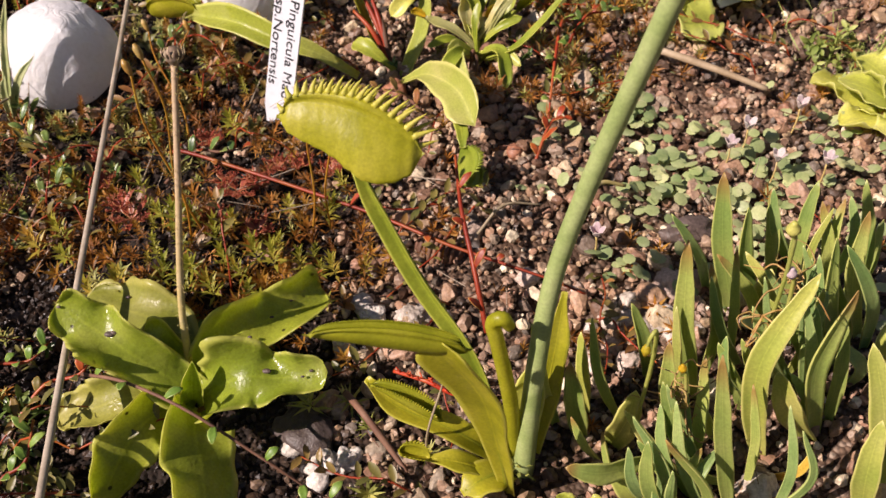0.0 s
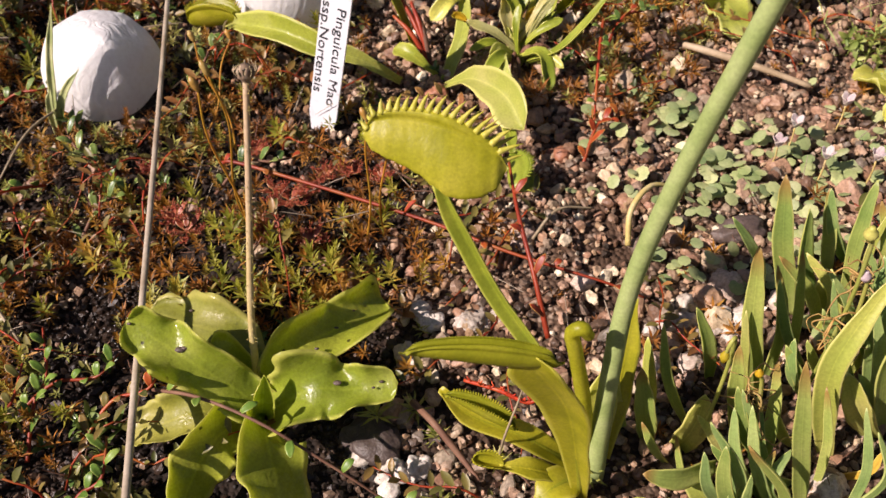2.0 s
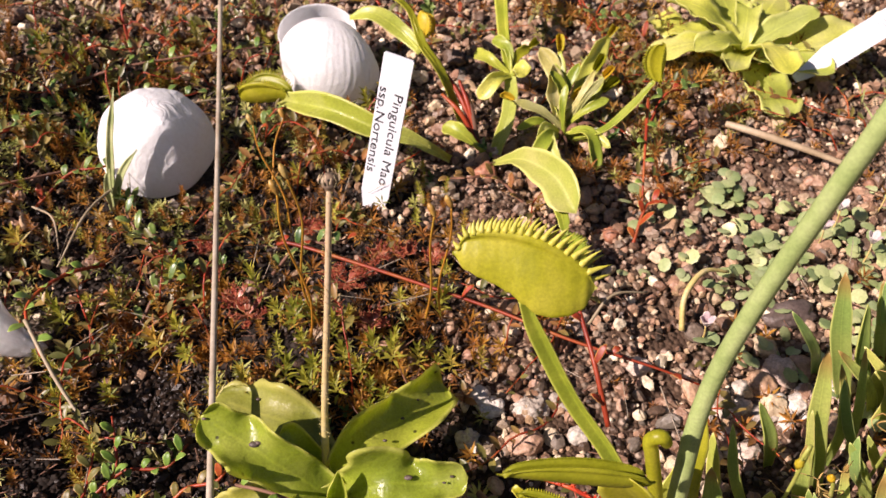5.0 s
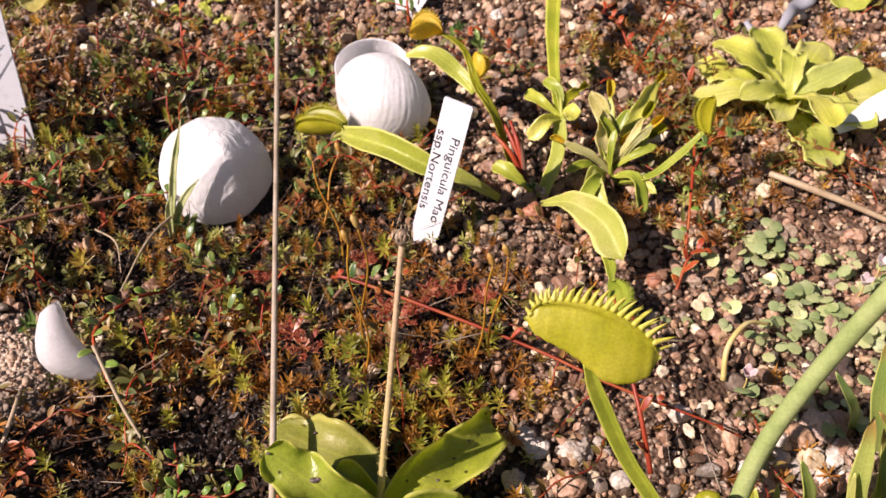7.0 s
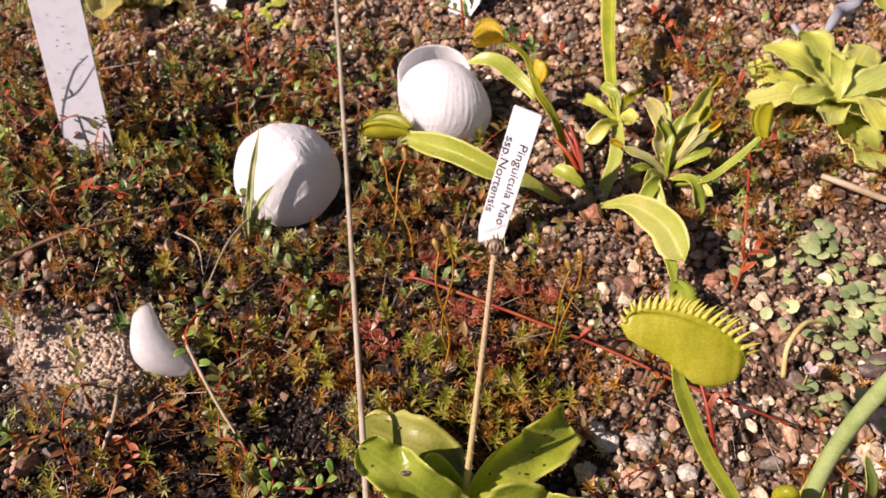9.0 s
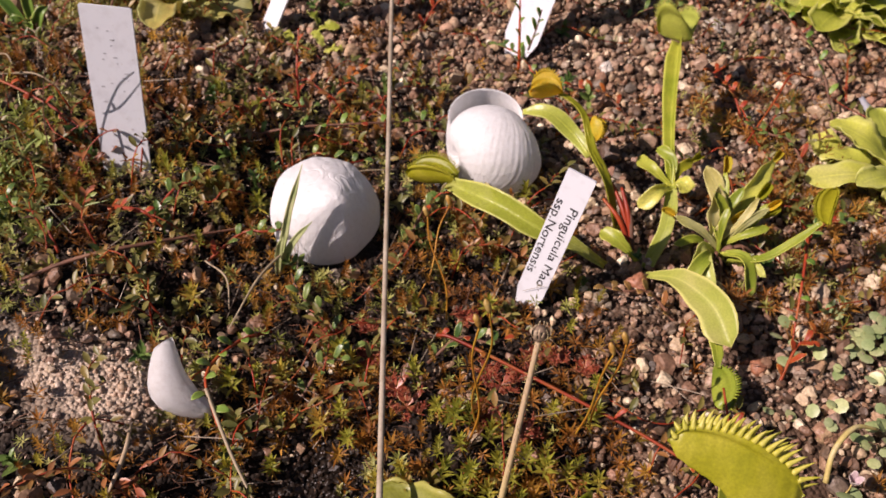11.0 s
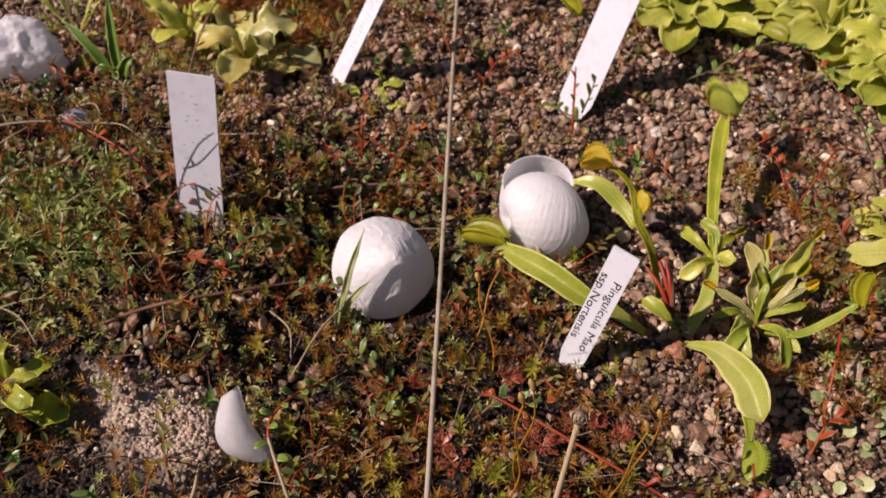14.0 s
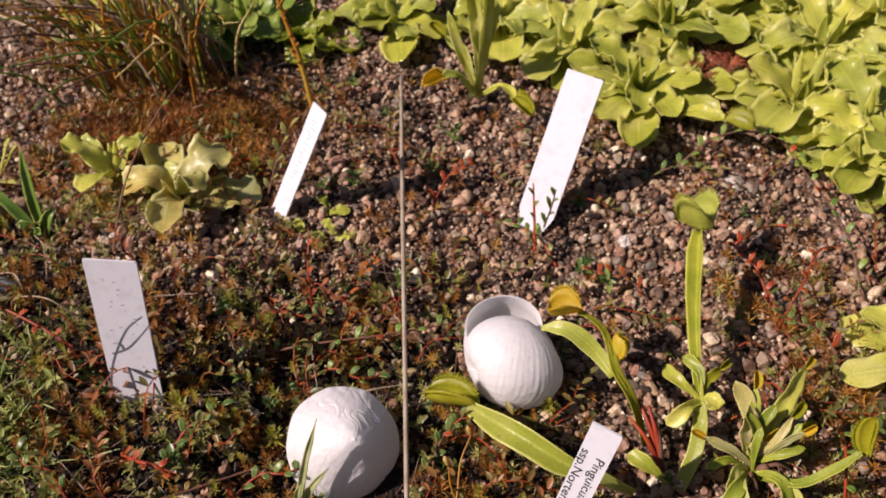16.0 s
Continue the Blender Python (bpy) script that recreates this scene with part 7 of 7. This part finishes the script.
cover = thing("creeping_cover", (0, 0, 0), "creeping stems with small green and reddish oval leaves", "creeper", kind="stuff")
tagged(part("stems", sb, RED, cover), kind="stuff")
lr = np.array(leaf_r)
v, f = scatter(oval[0], oval[1], np.array(leaf_p), turns(lr[:, 0], lr[:, 1], lr[:, 2]), np.array(leaf_s))
ob = new("leaves", arrays_mesh("leaves", v, f, CREEPER))
ob.parent = cover
tagged(ob, kind="stuff")

# dry bits: short dead needles and stems all over the moss
bits_p = places_where(15000, VIEW, lambda x, y: 0.12 + 0.38 * mossy(x, y))
bits_p[:, 2] += rng.uniform(0.001, 0.008, len(bits_p))
stick = np.array([(-0.5, 0.03, 0), (-0.5, -0.03, 0), (0.5, 0.02, 0.05), (0.5, -0.02, 0.05), (-0.5, 0, 0.05), (0.5, 0, 0.09)])
sf = np.array([(0, 2, 3, 1), (1, 3, 5, 4), (4, 5, 2, 0)])
strew("dead_needles", "dead brown needles and stem bits", "litter", (stick, sf), bits_p, (0.002, 0.009), TWIG, 0.4)
long_p = places_where(1500, VIEW, lambda x, y: 0.05 + 0.45 * mossy(x, y))
long_p[:, 2] += rng.uniform(0.003, 0.010, len(long_p))
thin = stick * np.array([1, 0.40, 0.40])
strew("dead_stems", "thin pale dead stems lying over the moss", "litter", (thin, sf), long_p, (0.008, 0.022), STRAW_BROWN, 0.30)

# round-leaved cover
v8 = [(0, 0, 0.10)] + [(0.5 * math.cos(k * math.pi / 4), 0.5 * math.sin(k * math.pi / 4), 0) for k in range(8)]
f8 = np.array([(0, 1 + k, 1 + (k + 1) % 8, 1 + (k + 2) % 8) for k in range(0, 8, 2)])
rz = lambda x, y: np.clip(np.exp(-((x - 0.095) / 0.036) ** 2 - ((y - 0.208) / 0.022) ** 2) + 0.9 * np.exp(-((x - 0.066) / 0.016) ** 2 - ((y - 0.235) / 0.014) ** 2) + 0.35 * np.exp(-((x - 0.060) / 0.016) ** 2 - ((y - 0.166) / 0.010) ** 2) + 0.3 * np.exp(-((x - 0.105) / 0.03) ** 2 - ((y - 0.165) / 0.02) ** 2), 0, 1) * (wavy(x, y, 200) > -0.2)
rp = places_where(2700, (0.02, 0.17, 0.13, 0.27), rz)
rp[:, 2] += rng.uniform(0.002, 0.007, len(rp))
strew("round_leaf_cover", "carpet of tiny round pale green leaves", "ground cover", (np.array(v8), f8), rp, (0.0030, 0.0056), ROUND_LEAF, 0.3)


# ---- gravel: the nearest stones single, the rest joined ----
def pebble_shape(sub, seed):
    bm = bmesh.new()
    bmesh.ops.create_icosphere(bm, subdivisions=sub, radius=0.5)
    r = random.Random(seed)
    sx, sy, sz = r.uniform(0.85, 1.25), r.uniform(0.75, 1.0), r.uniform(0.55, 0.85)
    cuts = [Vector((r.gauss(0, 1), r.gauss(0, 1), r.gauss(0, 1))).normalized() for _ in range(9)]
    for v in bm.verts:
        q = v.co.copy()
        for c in cuts:
            d = q.dot(c) - 0.31
            if d > 0:
                q -= c * d
        q *= 1 + 0.16 * noise.noise(q * 3 + Vector((seed * 2.3, 0, 0)))
        v.co = Vector((q.x * sx, q.y * sy, q.z * sz))
    out = np.array([v.co[:] for v in bm.verts]), np.array([[v.index for v in fc.verts] for fc in bm.faces])
    bm.free()
    return out


def gravel_zone(x, y):
    seen = (x > -0.19 - 0.60 * (y - 0.05)) & (x < 0.15 + 0.08 * y)
    return np.clip(1.0 - peaty(x, y) - 0.85 * sandy(x, y) - mossy(x, y) * (0.89 - 0.32 * (wavy(x + 2, y, 95) > 0.25)), 0, 1) * seen


def gravel(n, size, sub, variants, seed, box, lift):
    pts = places_where(n, box, gravel_zone)
    s = np.exp(rng.normal(math.log(size), 0.30, len(pts)))
    pts[:, 2] += s * lift + rng.uniform(0, 0.0012, len(pts))
    kind = rng.integers(0, variants, len(pts))
    return pts, s, kind, [pebble_shape(sub, seed + k) for k in range(variants)]


stretch = lambda p: (p[:, 0] > -0.030) & (p[:, 0] < 0.045) & (p[:, 1] > 0.115) & (p[:, 1] < 0.200)
chunks = []
big, bs, bk, shapes = gravel(13500, 0.0046, 2, 14, 100, VIEW, 0.18)
single = np.flatnonzero(stretch(big))[:290]
rest = np.setdiff1d(np.arange(len(big)), single)
for k in range(len(shapes)):
    i = rest[bk[rest] == k]
    chunks.append(scatter(*shapes[k], big[i], turns(rng.uniform(0, 6.28, len(i)), rng.normal(0, 0.4, len(i)), rng.uniform(0, 6.28, len(i))), bs[i]))
small, ss, sk, shapes_s = gravel(56000, 0.0026, 1, 10, 200, VIEW, 0.15)
for k in range(len(shapes_s)):
    i = np.flatnonzero(sk == k)
    chunks.append(scatter(*shapes_s[k], small[i], turns(rng.uniform(0, 6.28, len(i)), rng.normal(0, 0.5, len(i)), rng.uniform(0, 6.28, len(i))), ss[i]))
v, f = joined(chunks)
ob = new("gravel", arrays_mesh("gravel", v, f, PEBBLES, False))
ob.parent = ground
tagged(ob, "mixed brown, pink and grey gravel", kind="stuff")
# dark peat crumbs and small stained stones under the moss
crumb_zone = lambda x, y: np.clip(np.maximum(mossy(x, y), peaty(x, y)) - sandy(x, y), 0, 1)
crumbs = np.concatenate([places_where(26000, (-0.36, 0.12, 0.06, 0.40), crumb_zone), np.array([on_ground(-0.119 + rng.normal(0, 0.010), 0.160 + rng.normal(0, 0.012)) for _ in range(260)]),
                         np.array([on_ground(rng.uniform(-0.125, -0.020), rng.uniform(0.075, 0.150)) for _ in range(2200)])])
cs = np.exp(rng.normal(math.log(0.0021), 0.40, len(crumbs)))
crumbs[:, 2] += cs * 0.15
chunks = []
for k in range(len(shapes_s)):
    i = np.arange(k, len(crumbs), len(shapes_s))
    chunks.append(scatter(*shapes_s[k], crumbs[i], turns(rng.uniform(0, 6.28, len(i)), rng.uniform(0, 6.28, len(i)), rng.uniform(0, 6.28, len(i))), cs[i]))
v, f = joined(chunks)
ob = new("peat_crumbs", arrays_mesh("peat_crumbs", v, f, CRUMBS, False))
ob.parent = ground
tagged(ob, "dark peat crumbs and small stained stones", kind="stuff")
# fine white grit on the bare sand
grit = places_where(3600, (-0.25, -0.13, 0.14, 0.22), lambda x, y: np.exp(-((x + 0.195) / 0.024) ** 2 - ((y - 0.178) / 0.016) ** 2))
chunks = [scatter(*shapes_s[0], grit, turns(rng.uniform(0, 6.28, len(grit)), rng.uniform(0, 6.28, len(grit)), rng.uniform(0, 6.28, len(grit))), np.exp(rng.normal(math.log(0.0017), 0.45, len(grit))))]
v, f = joined(chunks)
ob = new("grit", arrays_mesh("grit", v, f, PALE_GRIT))
ob.parent = ground
tagged(ob, "fine pale sand and grit", kind="stuff")
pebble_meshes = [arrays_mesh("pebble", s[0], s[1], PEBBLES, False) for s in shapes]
for i in single:
    ob = new("pebble", pebble_meshes[bk[i]])
    ob.parent = ground
    ob.location, ob.scale = big[i], (bs[i],) * 3
    ob.rotation_euler = (rng.uniform(0, 6.28), rng.normal(0, 0.4), rng.uniform(0, 6.28))
